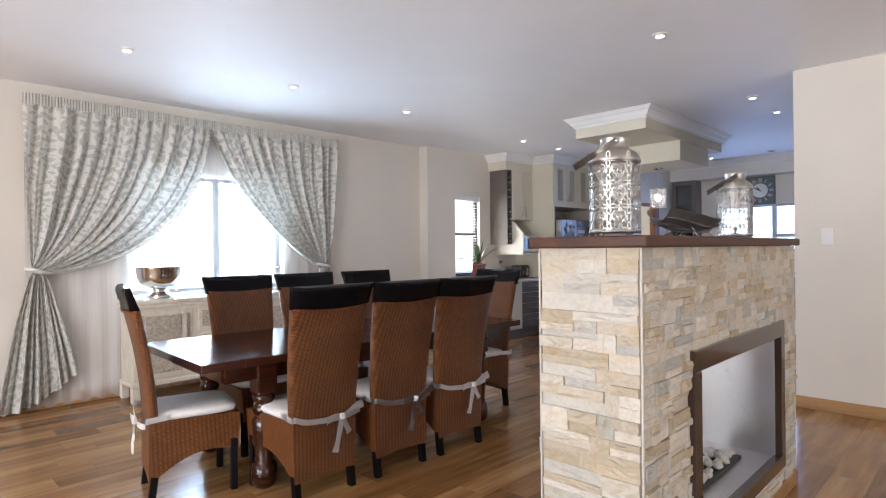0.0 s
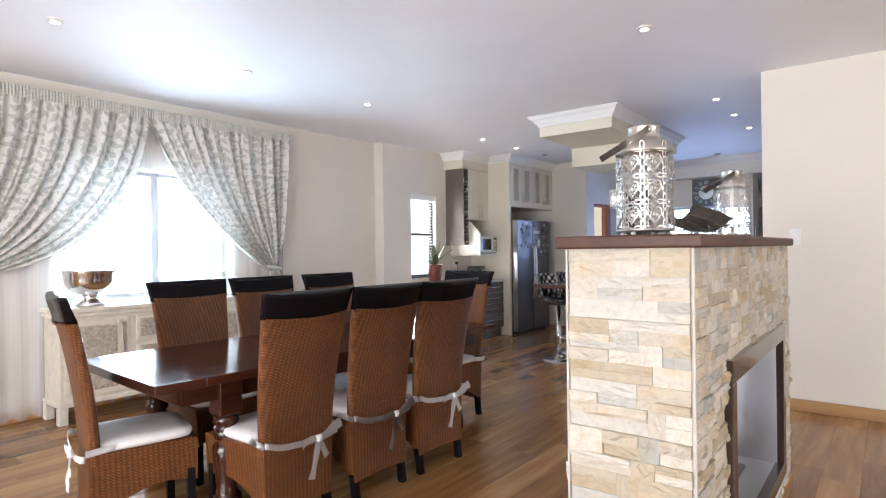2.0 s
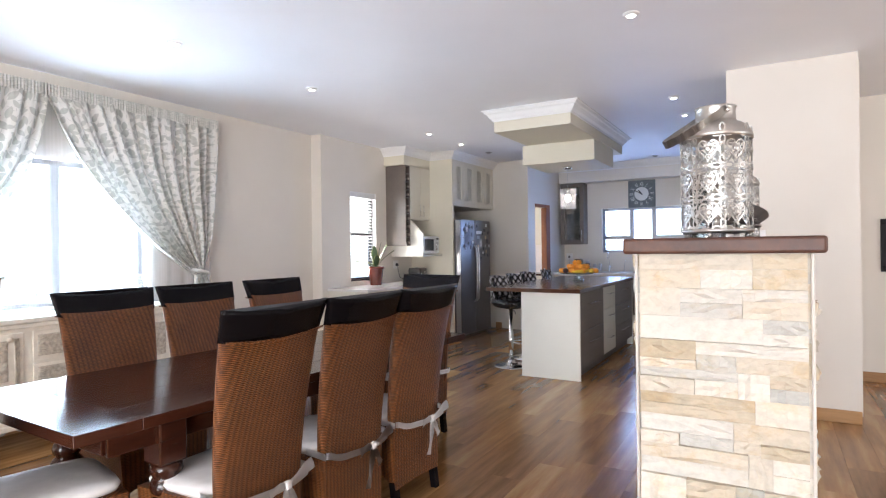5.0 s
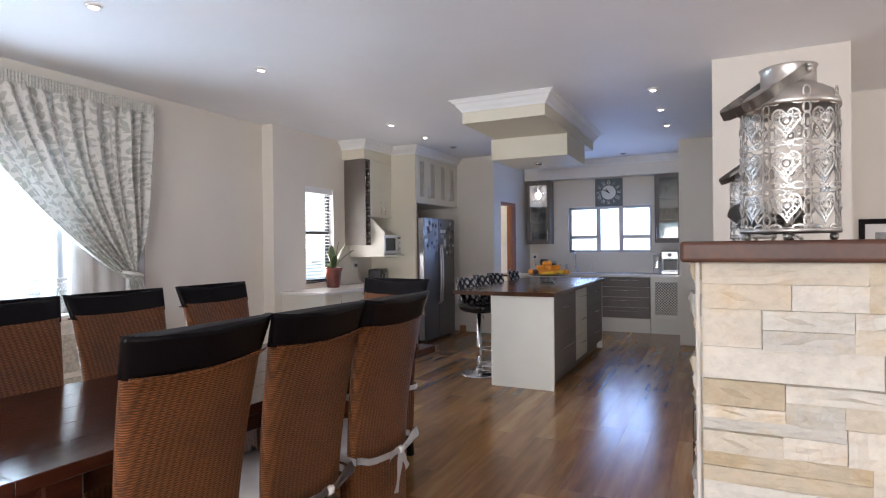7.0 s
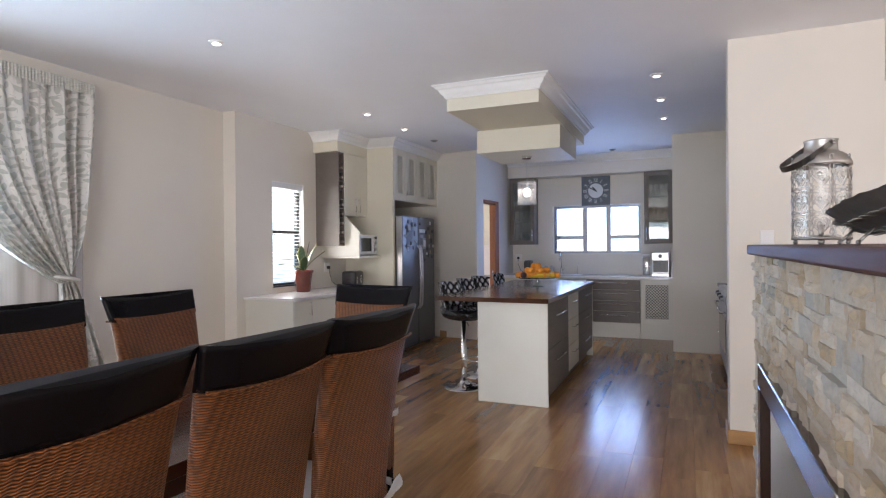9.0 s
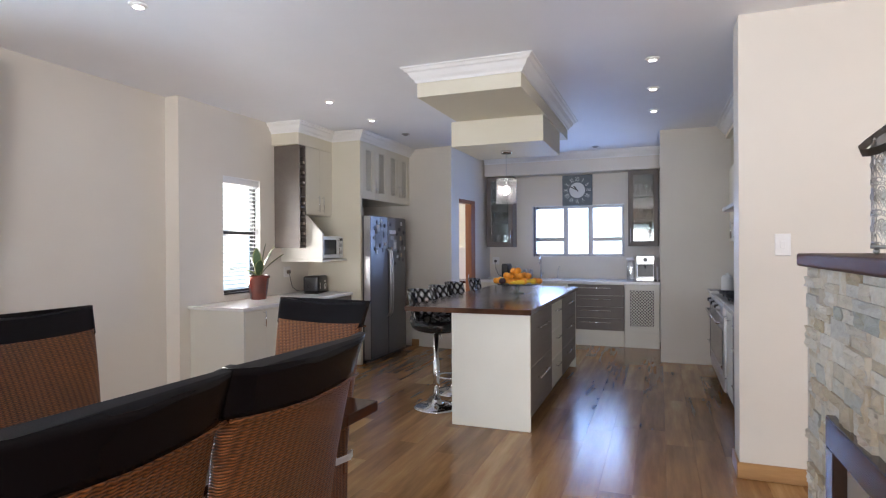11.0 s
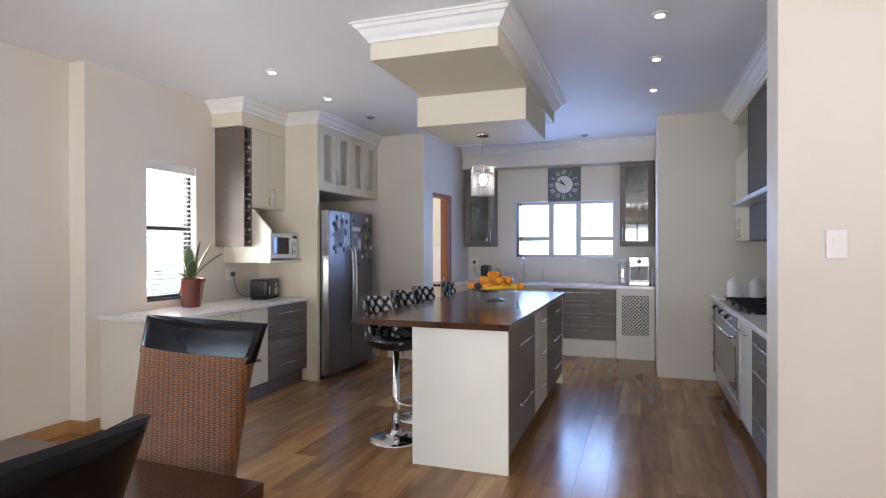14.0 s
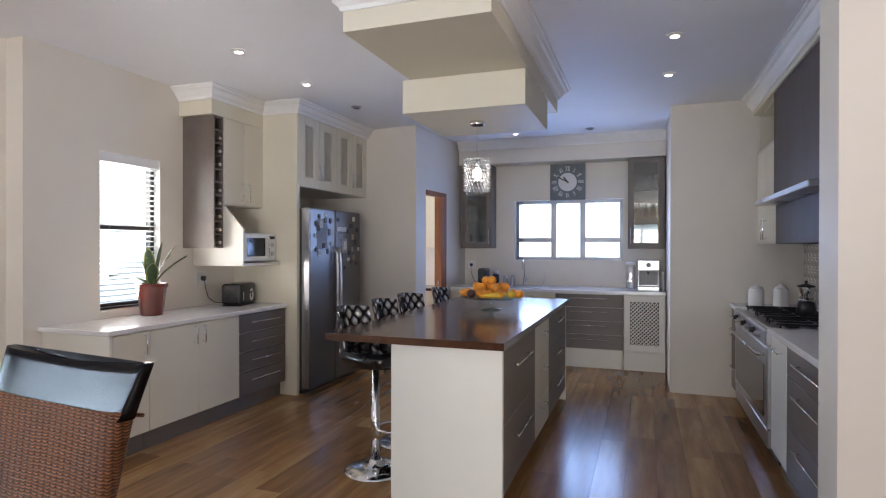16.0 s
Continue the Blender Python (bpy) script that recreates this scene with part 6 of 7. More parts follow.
def lantern():
    """Pierced silver lantern: a cut-out cylinder of lacy hearts and chains of four-petal flowers under a domed lid with neck and bail."""
    L = thing("lantern", 0, 0, 0, 0, "pierced antique-silver metal lantern with hearts, domed lid and bail handle", "lantern", "lanterns on the mantel")
    R, Z0, Z1 = 0.098, 0.026, 0.290
    bm = B()
    add_lathe(bm, ((R - 0.002, 0.016), (R + 0.002, 0.017), (R + 0.002, 0.025), (R - 0.002, 0.026)), (0, 0, 0), 40)
    part("base", bm, SILVER, L)
    for k in range(4):
        a = math.pi / 4 + k * math.pi / 2
        bm = B()
        bmesh.ops.create_uvsphere(bm, u_segments=10, v_segments=8, radius=0.009, matrix=Matrix.Translation((0.085 * math.cos(a), 0.085 * math.sin(a), 0.0085)))
        part("foot", bm, SILVER, L, smooth=True)
    cols, rows = 8, 3
    hz = (Z1 - Z0) / rows

    def wrap(a0, z0, lift=0.0):
        return lambda px, py, d: ((R + d + lift) * math.cos(a0 + px / R), (R + d + lift) * math.sin(a0 + px / R), z0 + py)
    hearts, flowers = B(), B()
    for i in range(cols):
        a = 2 * math.pi * i / cols
        b = a + math.pi / cols
        for j in range(rows):
            zc = Z0 + hz * (j + 0.5)
            cut_loop(hearts, wrap(a, zc + 0.002), 0.0285, 0.033, 0.0042, 26, "h")
            cut_loop(hearts, wrap(a, zc + 0.002), 0.0140, 0.0165, 0.0026, 18, "h")
            for t in range(11):
                g = 2 * math.pi * (t + 0.5) / 11
                ox, oz = 0.0195 * math.sin(g) ** 3, 0.0225 * (13 * math.cos(g) - 5 * math.cos(2 * g) - 2 * math.cos(3 * g) - math.cos(4 * g)) / 15
                cut_loop(hearts, wrap(a + ox / R, zc + 0.002 + oz), 0.0052, 0.0052, 0.0018, 7)
            cut_loop(flowers, wrap(b, zc, 0.001), 0.0095, 0.0215, 0.0042, 14, "a")
            for sx in (-1, 1):
                cut_loop(flowers, wrap(b + sx * 0.0085 / R, zc, 0.001), 0.0050, 0.0075, 0.0028, 8)
        for j in range(rows + 1):
            zz = Z0 + hz * j
            for t in range(4):
                if (j == 0 and t == 3):
                    continue
                ang = math.pi / 2 * t
                ox, oz = 0.0165 * math.cos(ang), 0.0165 * math.sin(ang)
                cut_loop(flowers, wrap(b + ox / R, zz + oz, 0.001), 0.0090 if t % 2 else 0.0140, 0.0140 if t % 2 else 0.0090, 0.0042, 12)
            cut_loop(flowers, wrap(b, zz, 0.0015), 0.0062, 0.0062, 0.0040, 10)
            if 0 < j:
                for sx in (-1, 1):
                    cut_loop(flowers, wrap(a + sx * 0.0055 / R, zz, 0.0005), 0.0058, 0.0050, 0.0028, 9)
    part("heart_lace", hearts, SILVER, L, "openwork hearts")
    part("flower_chain", flowers, SILVER, L, "openwork chains of four-petal flowers")
    for i in range(cols):
        a = 2 * math.pi * i / cols
        for j in range(rows):
            bm = B()
            bmesh.ops.create_uvsphere(bm, u_segments=12, v_segments=8, radius=0.0085)
            bmesh.ops.transform(bm, matrix=pose(R * math.cos(a), R * math.sin(a), Z0 + hz * (j + 0.5) + 0.002, 0, 0, math.degrees(a)) @ Matrix.Diagonal((0.3, 1, 1, 1)), verts=bm.verts)
            part("boss", bm, SILVER, L, "polished round boss", smooth=True)
    bm = B()
    add_lathe(bm, ((R - 0.004, 0.284), (R + 0.003, 0.285), (R + 0.003, 0.294), (R - 0.002, 0.306), (0.088, 0.319), (0.072, 0.330), (0.059, 0.336), (0.0555, 0.342), (0.0545, 0.372), (0.058, 0.379), (0.055, 0.380), (0.051, 0.372), (0.052, 0.342)), (0, 0, 0), 48, cap=False)
    part("lid", bm, SILVER, L, "domed lid with a straight neck", smooth=True)
    bm = B()
    span = [(0.0580, 0.0, 0.366), (0.0585, 0.045, 0.338), (0.058, 0.095, 0.307), (0.050, 0.130, 0.286), (0.028, 0.150, 0.274), (0.0, 0.156, 0.270)]
    span += [(-x, y, z) for x, y, z in span[-2::-1]]
    n = len(span) - 1

    def strap(u, v):
        i = min(n - 1, int(u * n))
        q = Vector(span[i]).lerp(Vector(span[i + 1]), u * n - i)
        return (q.x, q.y + 0.011 * (v - 0.5), q.z + 0.019 * (v - 0.5))
    add_grid(bm, strap, 40, 1)
    bmesh.ops.solidify(bm, geom=bm.faces[:], thickness=0.0022)
    part("bail_handle", bm, SILVER, L, "flat strap handle, folded down")
    for sx in (-1, 1):
        bm = B()
        bmesh.ops.create_uvsphere(bm, u_segments=10, v_segments=8, radius=0.008, matrix=Matrix.Translation((sx * 0.060, 0, 0.362)))
        part("rivet", bm, SILVER, L, smooth=True)
    bm = B()
    add_lathe(bm, ((0.030, 0.0265), (0.030, 0.030), (0.009, 0.032), (0.009, 0.058), (0.014, 0.062), (0.012, 0.070)), (0, 0, 0), 20)
    part("candle_spike", bm, SILVER, L, "short candle holder inside")
    return L


lan = lantern()
GROW = Matrix.Diagonal((1.0, 1.0, 1.03, 1.0))
lan.matrix_basis = pose(3.27, 2.43, MZ, 0, 0, 37) @ GROW
copy_thing(lan, pose(4.71, 2.43, MZ, 0, 0, 32) @ Matrix.Diagonal((0.95, 0.95, 0.97, 1.0)))

dish = thing("decorative_dish", 4.0, 2.42, MZ, 0, "dark pewter curved dish with embossed flowers on a wire stand", "dish")
bm = B()


def dish_pt(u, v):
    x, q = lerp(-0.34, 0.34, u), lerp(-1, 1, v)
    half = 0.125 * (1 - 0.75 * max(0, (u - 0.45) / 0.55) ** 2) * (1 - 0.6 * max(0, (0.35 - u) / 0.35) ** 2)
    near, far = max(0, -x / 0.34), max(0, x / 0.34)
    w = 0.0025 * max(0, math.sin(60 * u) * math.sin(30 * v))
    z = 0.032 + 0.040 * near ** 1.4 + 0.040 * far ** 1.5 + 0.056 * q * q * (0.6 + 0.4 * (1 - far)) + w
    return (x, half * q, z)


add_grid(bm, dish_pt, 60, 34)
bmesh.ops.solidify(bm, geom=bm.faces[:], thickness=0.004)
part("dish_plate", bm, DARK_METAL, dish, smooth=True)
bm = B()
add_grid(bm, lambda u, v: Vector(dish_pt(0.006 + 0.988 * u, 0.006 + 0.988 * v)) + Vector((0, 0, 0.0058)), 60, 34)
bmesh.ops.solidify(bm, geom=bm.faces[:], thickness=0.001)
part("lining", bm, SILVER, dish, "smooth pale silver lining", smooth=True)
bm = B()
rd = random.Random(9)
for i in range(14):
    for j in range(4):
        u, v = (i + 0.5 + 0.3 * (j % 2)) / 14.8, 0.17 + 0.66 * j / 3
        for side in (-0.006,):
          c = Vector(dish_pt(u, v)) + Vector((0, 0, side))
          for r in (0.017, 0.010, 0.004):
            du = (Vector(dish_pt(min(1, u + 0.02), v)) - Vector(dish_pt(u, v))).normalized()
            add_tube(bm, [c + du * r * math.cos(t) + Vector((0, 1, 0)) * r * math.sin(t) for t in [2 * math.pi * k / 12 for k in range(13)]], 0.0016, 4)
part("embossing", bm, SILVER, dish, "pale embossed rosettes")
bm = B()
for x in (-0.09, 0.09):
    add_tube(bm, [(x - 0.02, -0.085, 0.006), (x, -0.05, 0.038), (x + 0.004, 0, 0.026), (x, 0.05, 0.038), (x - 0.02, 0.085, 0.006)], 0.004, 8)
add_tube(bm, [(-0.13, -0.06, 0.050), (-0.06, -0.06, 0.026), (0.06, -0.06, 0.026), (0.13, -0.06, 0.044)], 0.003, 6)
for x in (-0.11, 0.07):
    for y in (-0.085, 0.085):
        bmesh.ops.create_uvsphere(bm, u_segments=10, v_segments=8, radius=0.006, matrix=Matrix.Translation((x, y, 0.006)))
part("wire_stand", bm, SILVER, dish)

# ---- things on the sideboard ----
sbz = SH
bowl = thing("silver_bowl", 3.20, 7.19, sbz, 0, "polished silver footed bowl on the sideboard", "bowl")
SB = 1.14
bm = B()
add_lathe(bm, ((0.098, 0.0), (0.104, 0.012), (0.095, 0.030), (0.060, 0.055), (0.052, 0.075), (0.060, 0.082)), (0, 0, 0), 44)
part("foot", bm, CHROME, bowl)
bm = B()
add_lathe(bm, ((0.056, 0.083), (0.110, 0.098), (0.158, 0.135), (0.178, 0.190), (0.180, 0.250), (0.190, 0.268), (0.188, 0.274), (0.175, 0.262), (0.168, 0.195), (0.148, 0.145), (0.105, 0.110), (0.0, 0.098)), (0, 0, 0), 52, cap=False)
part("bowl_body", bm, CHROME, bowl, smooth=True)
bowl.scale = (SB, SB, SB)
for x in (4.27, 4.47):
    c = thing("candle_holder", x, 7.19, sbz, 0, "tall pierced silver candle holder on the sideboard", "candle holder", "candle holders on the sideboard")
    bm = B()
    add_lathe(bm, ((0.040, 0), (0.040, 0.012), (0.034, 0.016)), (0, 0, 0), 24)
    part("base", bm, SILVER, c)
    bm = B()
    for k in range(12):
        for j in range(9):
            a, z = 2 * math.pi * (k + 0.5 * (j % 2)) / 12, 0.030 + j * 0.027
            ring_loop(bm, (lambda a, z: lambda px, py: (0.036 * math.cos(a + px / 0.036), 0.036 * math.sin(a + px / 0.036), z + py))(a, z), 0, 0, 0.0085, 0.0130, 0.0018, 8, 4)
    add_lathe(bm, ((0.036, 0.262), (0.038, 0.263), (0.038, 0.272), (0.036, 0.273)), (0, 0, 0), 24)
    part("filigree", bm, SILVER, c)

# ---- wall switch and sockets ----
sw = thing("light_switch", 6.82, 2.366, 1.46, 0, "white rocker light switch plate on the beige wall", "switch")
WHITE_PL = plain("white_plastic", (0.78, 0.77, 0.76), 0.35, var=0.02, bump=0.0)
boxpart("plate", (-0.010, -0.0005, -0.043, 0.043, -0.068, 0.068), WHITE_PL, sw, r=0.003)
boxpart("rocker", (-0.014, -0.0105, -0.014, 0.014, -0.024, 0.024), WHITE_PL, sw, r=0.002)
so = thing("wall_socket", 8.60, KY, 1.17, 0, "white wall socket with a black plug above the worktop", "socket")
boxpart("plate", (-0.065, 0.065, -0.010, -0.0005, -0.062, 0.062), WHITE_PL, so, r=0.003)
boxpart("plug", (-0.022, 0.022, -0.048, -0.0105, -0.024, 0.020), BLACK, so, r=0.008)
bm = B()
add_tube(bm, [(0, -0.04, -0.02), (0.005, -0.05, -0.10), (0.03, -0.06, -0.19), (0.08, -0.09, -0.235), (0.14, -0.12, -0.245), (0.20, -0.14, -0.225)], 0.004, 6)
part("flex", bm, BLACK, so, "black power cord")
so = thing("wall_socket", X1, 5.62, 1.22, 0, "white wall socket with a black plug over the back counter", "socket")
boxpart("plate", (-0.010, -0.0005, -0.06, 0.06, -0.06, 0.06), WHITE_PL, so, r=0.003)
boxpart("plug", (-0.045, -0.0105, -0.02, 0.02, -0.025, 0.018), BLACK, so, r=0.007)
bm = B()
add_tube(bm, [(-0.04, 0, -0.02), (-0.06, -0.01, -0.12), (-0.08, -0.06, -0.22), (-0.12, -0.13, -0.25), (-0.16, -0.16, -0.268)], 0.004, 6)
part("flex", bm, BLACK, so)
so = thing("wall_socket", 2.62, Y1, 0.30, 0, "white low wall socket behind the voile", "socket")
boxpart("plate", (-0.07, 0.07, -0.010, -0.0005, -0.04, 0.04), WHITE_PL, so, r=0.003)

# ---- plant and toaster on the window-side worktop ----
CZ = 0.905
pl = thing("potted_plant", 7.86, 7.12, CZ, 0, "snake plant with dark green leaves in a red-brown glazed pot", "plant")
bm = B()
add_lathe(bm, ((0.070, 0), (0.074, 0.004), (0.098, 0.195), (0.106, 0.200), (0.108, 0.225), (0.100, 0.228), (0.094, 0.205)), (0, 0, 0), 36)
part("pot", bm, plain("oxblood_glaze", (0.13, 0.022, 0.014), 0.18, var=0.25, scale=9, coat=0.4), pl)
bm = B()
add_lathe(bm, ((0.090, 0.200), (0.088, 0.210)), (0, 0, 0), 24)
part("soil", bm, plain("potting_soil", (0.03, 0.02, 0.014), 0.9, var=0.3, scale=60, bump=0.6), pl)
LEAFM, lnt, lp = nodes_of("snake_plant_leaf")
lv = coords(lnt, "UV", (1, 1, 1))
stripe = noise_of(lnt, coords(lnt, "UV", (1.2, 22, 1)), 1.5, 3.0)
lcol = ramp(lnt, stripe, ((0.35, (0.018, 0.045, 0.018)), (0.6, (0.060, 0.110, 0.045))))
sepu = lnt.nodes.new("ShaderNodeSeparateXYZ")
lnt.links.new(lv, sepu.inputs[0])
edge_f = math_node(lnt, "GREATER_THAN", math_node(lnt, "ABSOLUTE", math_node(lnt, "SUBTRACT", sepu.outputs[0], 0.5)), 0.40)
pl.scale = (1.15, 1.15, 1.15)
lnt.links.new(mix_color(lnt, edge_f, lcol, (0.26, 0.27, 0.10)), lp.inputs["Base Color"])
lp.inputs["Roughness"].default_value = 0.38
for ang, ln, w, out, droop in ((158, 0.28, 0.052, 0.26, 0.16), (300, 0.36, 0.056, 0.05, 0.0), (316, 0.33, 0.056, 0.13, 0.0), (305, 0.27, 0.050, 0.21, 0.02), (200, 0.31, 0.052, 0.03, 0.0), (320, 0.26, 0.048, 0.10, 0.0), (130, 0.22, 0.046, 0.05, 0.0), (230, 0.20, 0.050, 0.07, 0.01)):
    bm = B()
    ca, sa = math.cos(radians(ang)), math.sin(radians(ang))

    def leaf(u, v):
        h = v * ln * 0.9
        o = 0.02 + out * v ** 1.6
        ww = 1.6 * w * (0.55 + 0.9 * v) * (1 - v ** 5) * (u - 0.5) if v < 1 else 0
        dz = h - droop * v ** 1.5 - 0.012 * (1 - (2 * u - 1) ** 2)
        return (ca * o - sa * ww, sa * o + ca * ww, 0.205 + dz)
    add_grid(bm, leaf, 6, 14)
    part("leaf", bm, LEAFM, pl, smooth=True)

to = thing("toaster", 8.80, 7.02, CZ, 14, "black toaster with a white floral print on the worktop", "toaster")
to.scale = (1.16, 1.16, 1.14)
bm = B()
soft_box(bm, -0.145, 0.145, -0.085, 0.085, 0.012, 0.185, r=0.025, seg=4)
part("shell", bm, BLACK, to, smooth=True)
boxpart("base", (-0.135, 0.135, -0.078, 0.078, 0.0, 0.0115), BLACK, to)
boxpart("slot", (-0.10, 0.10, -0.045, -0.022, 0.1852, 0.1864), STEEL, to, r=0)
boxpart("slot", (-0.10, 0.10, 0.022, 0.045, 0.1852, 0.1864), STEEL, to, r=0)
boxpart("lever", (0.1455, 0.162, -0.018, 0.018, 0.11, 0.128), BLACK, to)
bm = B()
rt = random.Random(4)
for k in range(9):
    a = 2 * math.pi * k / 9
    cx, cz = 0.055 + 0.026 * math.cos(a), 0.075 + 0.030 * math.sin(a) + (0.02 if k in (2, 3) else 0)
    add_prism(bm, [(cx + 0.014 * math.cos(t), -0.0868, cz + 0.012 * math.sin(t)) for t in [2 * math.pi * i / 8 for i in range(8)]], (0, -0.0006, 0))
for z in (0.05, 0.085):
    add_prism(bm, [(-0.105, -0.0868, z), (-0.09, -0.0868, z), (-0.09, -0.0868, z + 0.03), (-0.105, -0.0868, z + 0.03)], (0, -0.0006, 0))
part("print", bm, WHITE_PL, to, "white flower print")

# ---- fruit stand on the island ----
IZ = 0.966
fs = thing("fruit_stand", 8.70, 4.47, IZ, 0, "clear glass footed fruit stand on the island", "fruit stand")
DISHG = glass_material("green_tinted_glass", (0.85, 0.95, 0.92), 0.14)
bm = B()
add_lathe(bm, ((0.080, 0.0), (0.080, 0.008), (0.022, 0.020), (0.016, 0.035), (0.030, 0.050), (0.016, 0.065), (0.024, 0.078)), (0, 0, 0), 36)
part("stem", bm, DISHG, fs, smooth=True)
bm = B()
add_lathe(bm, ((0.024, 0.079), (0.15, 0.086), (0.185, 0.100), (0.188, 0.102), (0.184, 0.106), (0.15, 0.093), (0.0, 0.087)), (0, 0, 0), 44, cap=False)
part("plate", bm, DISHG, fs, smooth=True).scale = (1.0, 1.36, 1.0)
ORANGE = plain("orange_peel", (0.80, 0.30, 0.025), 0.42, var=0.12, scale=12, grain=500, bump=0.25)
LEMON = plain("yellow_peel", (0.78, 0.50, 0.035), 0.45, var=0.1, scale=12, grain=400, bump=0.2)
PLUM = plain("granadilla_skin", (0.045, 0.018, 0.022), 0.45, var=0.3, scale=20)


def fruit(name, x, y, z, r, mat, label, sq=1.0):
    bm = B()
    bmesh.ops.create_uvsphere(bm, u_segments=20, v_segments=14, radius=r)
    for v in bm.verts:
        v.co.z *= 0.94 * sq
        v.co *= 1 + 0.02 * noise.noise(v.co * 30)
        if abs(v.co.x) < r * 0.2 and abs(v.co.y) < r * 0.2 and v.co.z > 0:
            v.co.z -= r * 0.05
    o = part(name, bm, mat, smooth=True)
    o.location = (x, y, z)
    return tagged(o, label, "fruit", "fruit on the stand")


pz = IZ + 0.100
rf = random.Random(31)
spots = [(0.135 * math.cos(a), 0.135 * math.sin(a), 0.034, 0.036) for a in [2 * math.pi * k / 9 + 0.2 for k in range(9)]]
spots += [(0.06 * math.cos(a), 0.06 * math.sin(a), 0.034, 0.037) for a in [2 * math.pi * k / 4 for k in range(4)]]
spots += [(0.085 * math.cos(a), 0.085 * math.sin(a), 0.088, 0.036) for a in [2 * math.pi * k / 6 + 0.5 for k in range(6)]]
spots += [(0.0, 0.165, 0.034, 0.034), (0.0, -0.168, 0.034, 0.035), (0.07, 0.15, 0.036, 0.034), (0.018, 0.0, 0.095, 0.036), (0.03, 0.035, 0.135, 0.036), (-0.02, -0.01, 0.142, 0.035)]
for k, (dx, dy, dz, r) in enumerate(spots):
    dy *= 1.38
    if k == 3:
        fruit("granadilla", 8.70 + dx, 4.47 + dy, pz + dz - 0.003, r, PLUM, "dark purple granadilla on the fruit stand")
    elif k in (6, 8):
        fruit("lemon", 8.70 + dx, 4.47 + dy, pz + dz - 0.003, r * 0.95, LEMON, "yellow lemon on the fruit stand", 0.9)
    else:
        fruit("orange", 8.70 + dx, 4.47 + dy, pz + dz - 0.003, r, ORANGE, "ripe orange heaped on the fruit stand")
for k in range(2):
    ba = thing("banana", 8.70, 4.47, pz, 200 + 14 * k, "yellow banana curved round the heap of oranges", "fruit", "fruit on the stand")
    bm = B()
    rings = 12
    pts = [(0.170 * math.cos(t), 0.170 * math.sin(t), 0.022 + 0.010 * k) for t in [lerp(-0.55, 0.55, i / rings) for i in range(rings + 1)]]
    add_tube(bm, pts, 0.016, 8)
    for v in bm.verts:
        t = abs(math.atan2(v.co.y, v.co.x)) / 0.55
        c = Vector((0.170 * math.cos(math.atan2(v.co.y, v.co.x)), 0.170 * math.sin(math.atan2(v.co.y, v.co.x)), 0.022 + 0.010 * k))
        v.co = c + (v.co - c) * max(0.3, (1 - t ** 4))
    part("skin", bm, LEMON, ba, smooth=True)

# ---- crystal pendant under the bulkhead ----
pd = thing("pendant_lamp", 8.46, 4.52, 2.43, 0, "crystal-bead drum pendant lamp hanging over the island, lit", "pendant lamp")
bm = B()
add_lathe(bm, ((0.052, -0.028), (0.056, -0.024), (0.056, -0.001)), (0, 0, 0), 30)
part("canopy", bm, CHROME, pd)
bm = B()
add_tube(bm, [(0, 0, -0.028), (0.006, 0.002, -0.12), (0.0, 0, -0.285)], 0.0025, 6)
part("cord", bm, STEEL, pd)
bm = B()
for z in (-0.292, -0.365, -0.44):
    add_tube(bm, [(0.097 * math.cos(t), 0.097 * math.sin(t), z) for t in [2 * math.pi * i / 32 for i in range(33)]], 0.003, 5)
for k in range(3):
    t = 2 * math.pi * k / 3
    add_tube(bm, [(0, 0, -0.288), (0.097 * math.cos(t), 0.097 * math.sin(t), -0.292)], 0.002, 5)
part("frame", bm, CHROME, pd)
CRYSTAL, cnt, cpb = nodes_of("crystal")
cpb.inputs["Base Color"].default_value = (0.95, 0.95, 0.96, 1)
cpb.inputs["Roughness"].default_value = 0.05
cpb.inputs["Transmission Weight"].default_value = 0.30
cpb.inputs["Metallic"].default_value = 0.5
cpb.inputs["IOR"].default_value = 1.5
bm = B()
for j in range(9):
    for i in range(26):
        t = 2 * math.pi * (i + 0.5 * (j % 2)) / 26
        p = (0.099 * math.cos(t), 0.099 * math.sin(t), -0.298 - j * 0.0285)
        bmesh.ops.create_icosphere(bm, subdivisions=1, radius=0.0098, matrix=Matrix.Translation(p) @ Matrix.Diagonal((0.8, 0.8, 1.2, 1)))
tagged(part("beadwork", bm, CRYSTAL, pd, "strings of clear crystal beads"), kind="stuff")
bm = B()
bmesh.ops.create_uvsphere(bm, u_segments=14, v_segments=10, radius=0.034, matrix=Matrix.Translation((0, 0, -0.40)) @ Matrix.Diagonal((1, 1, 1.3, 1)))
part("bulb", bm, glow("bulb_glow", (1.0, 0.95, 0.88), 18.0), pd, "glowing bulb", smooth=True)
bm = B()
add_lathe(bm, ((0.012, -0.36), (0.014, -0.29)), (0, 0, 0), 14)
part("bulb_holder", bm, CHROME, pd)

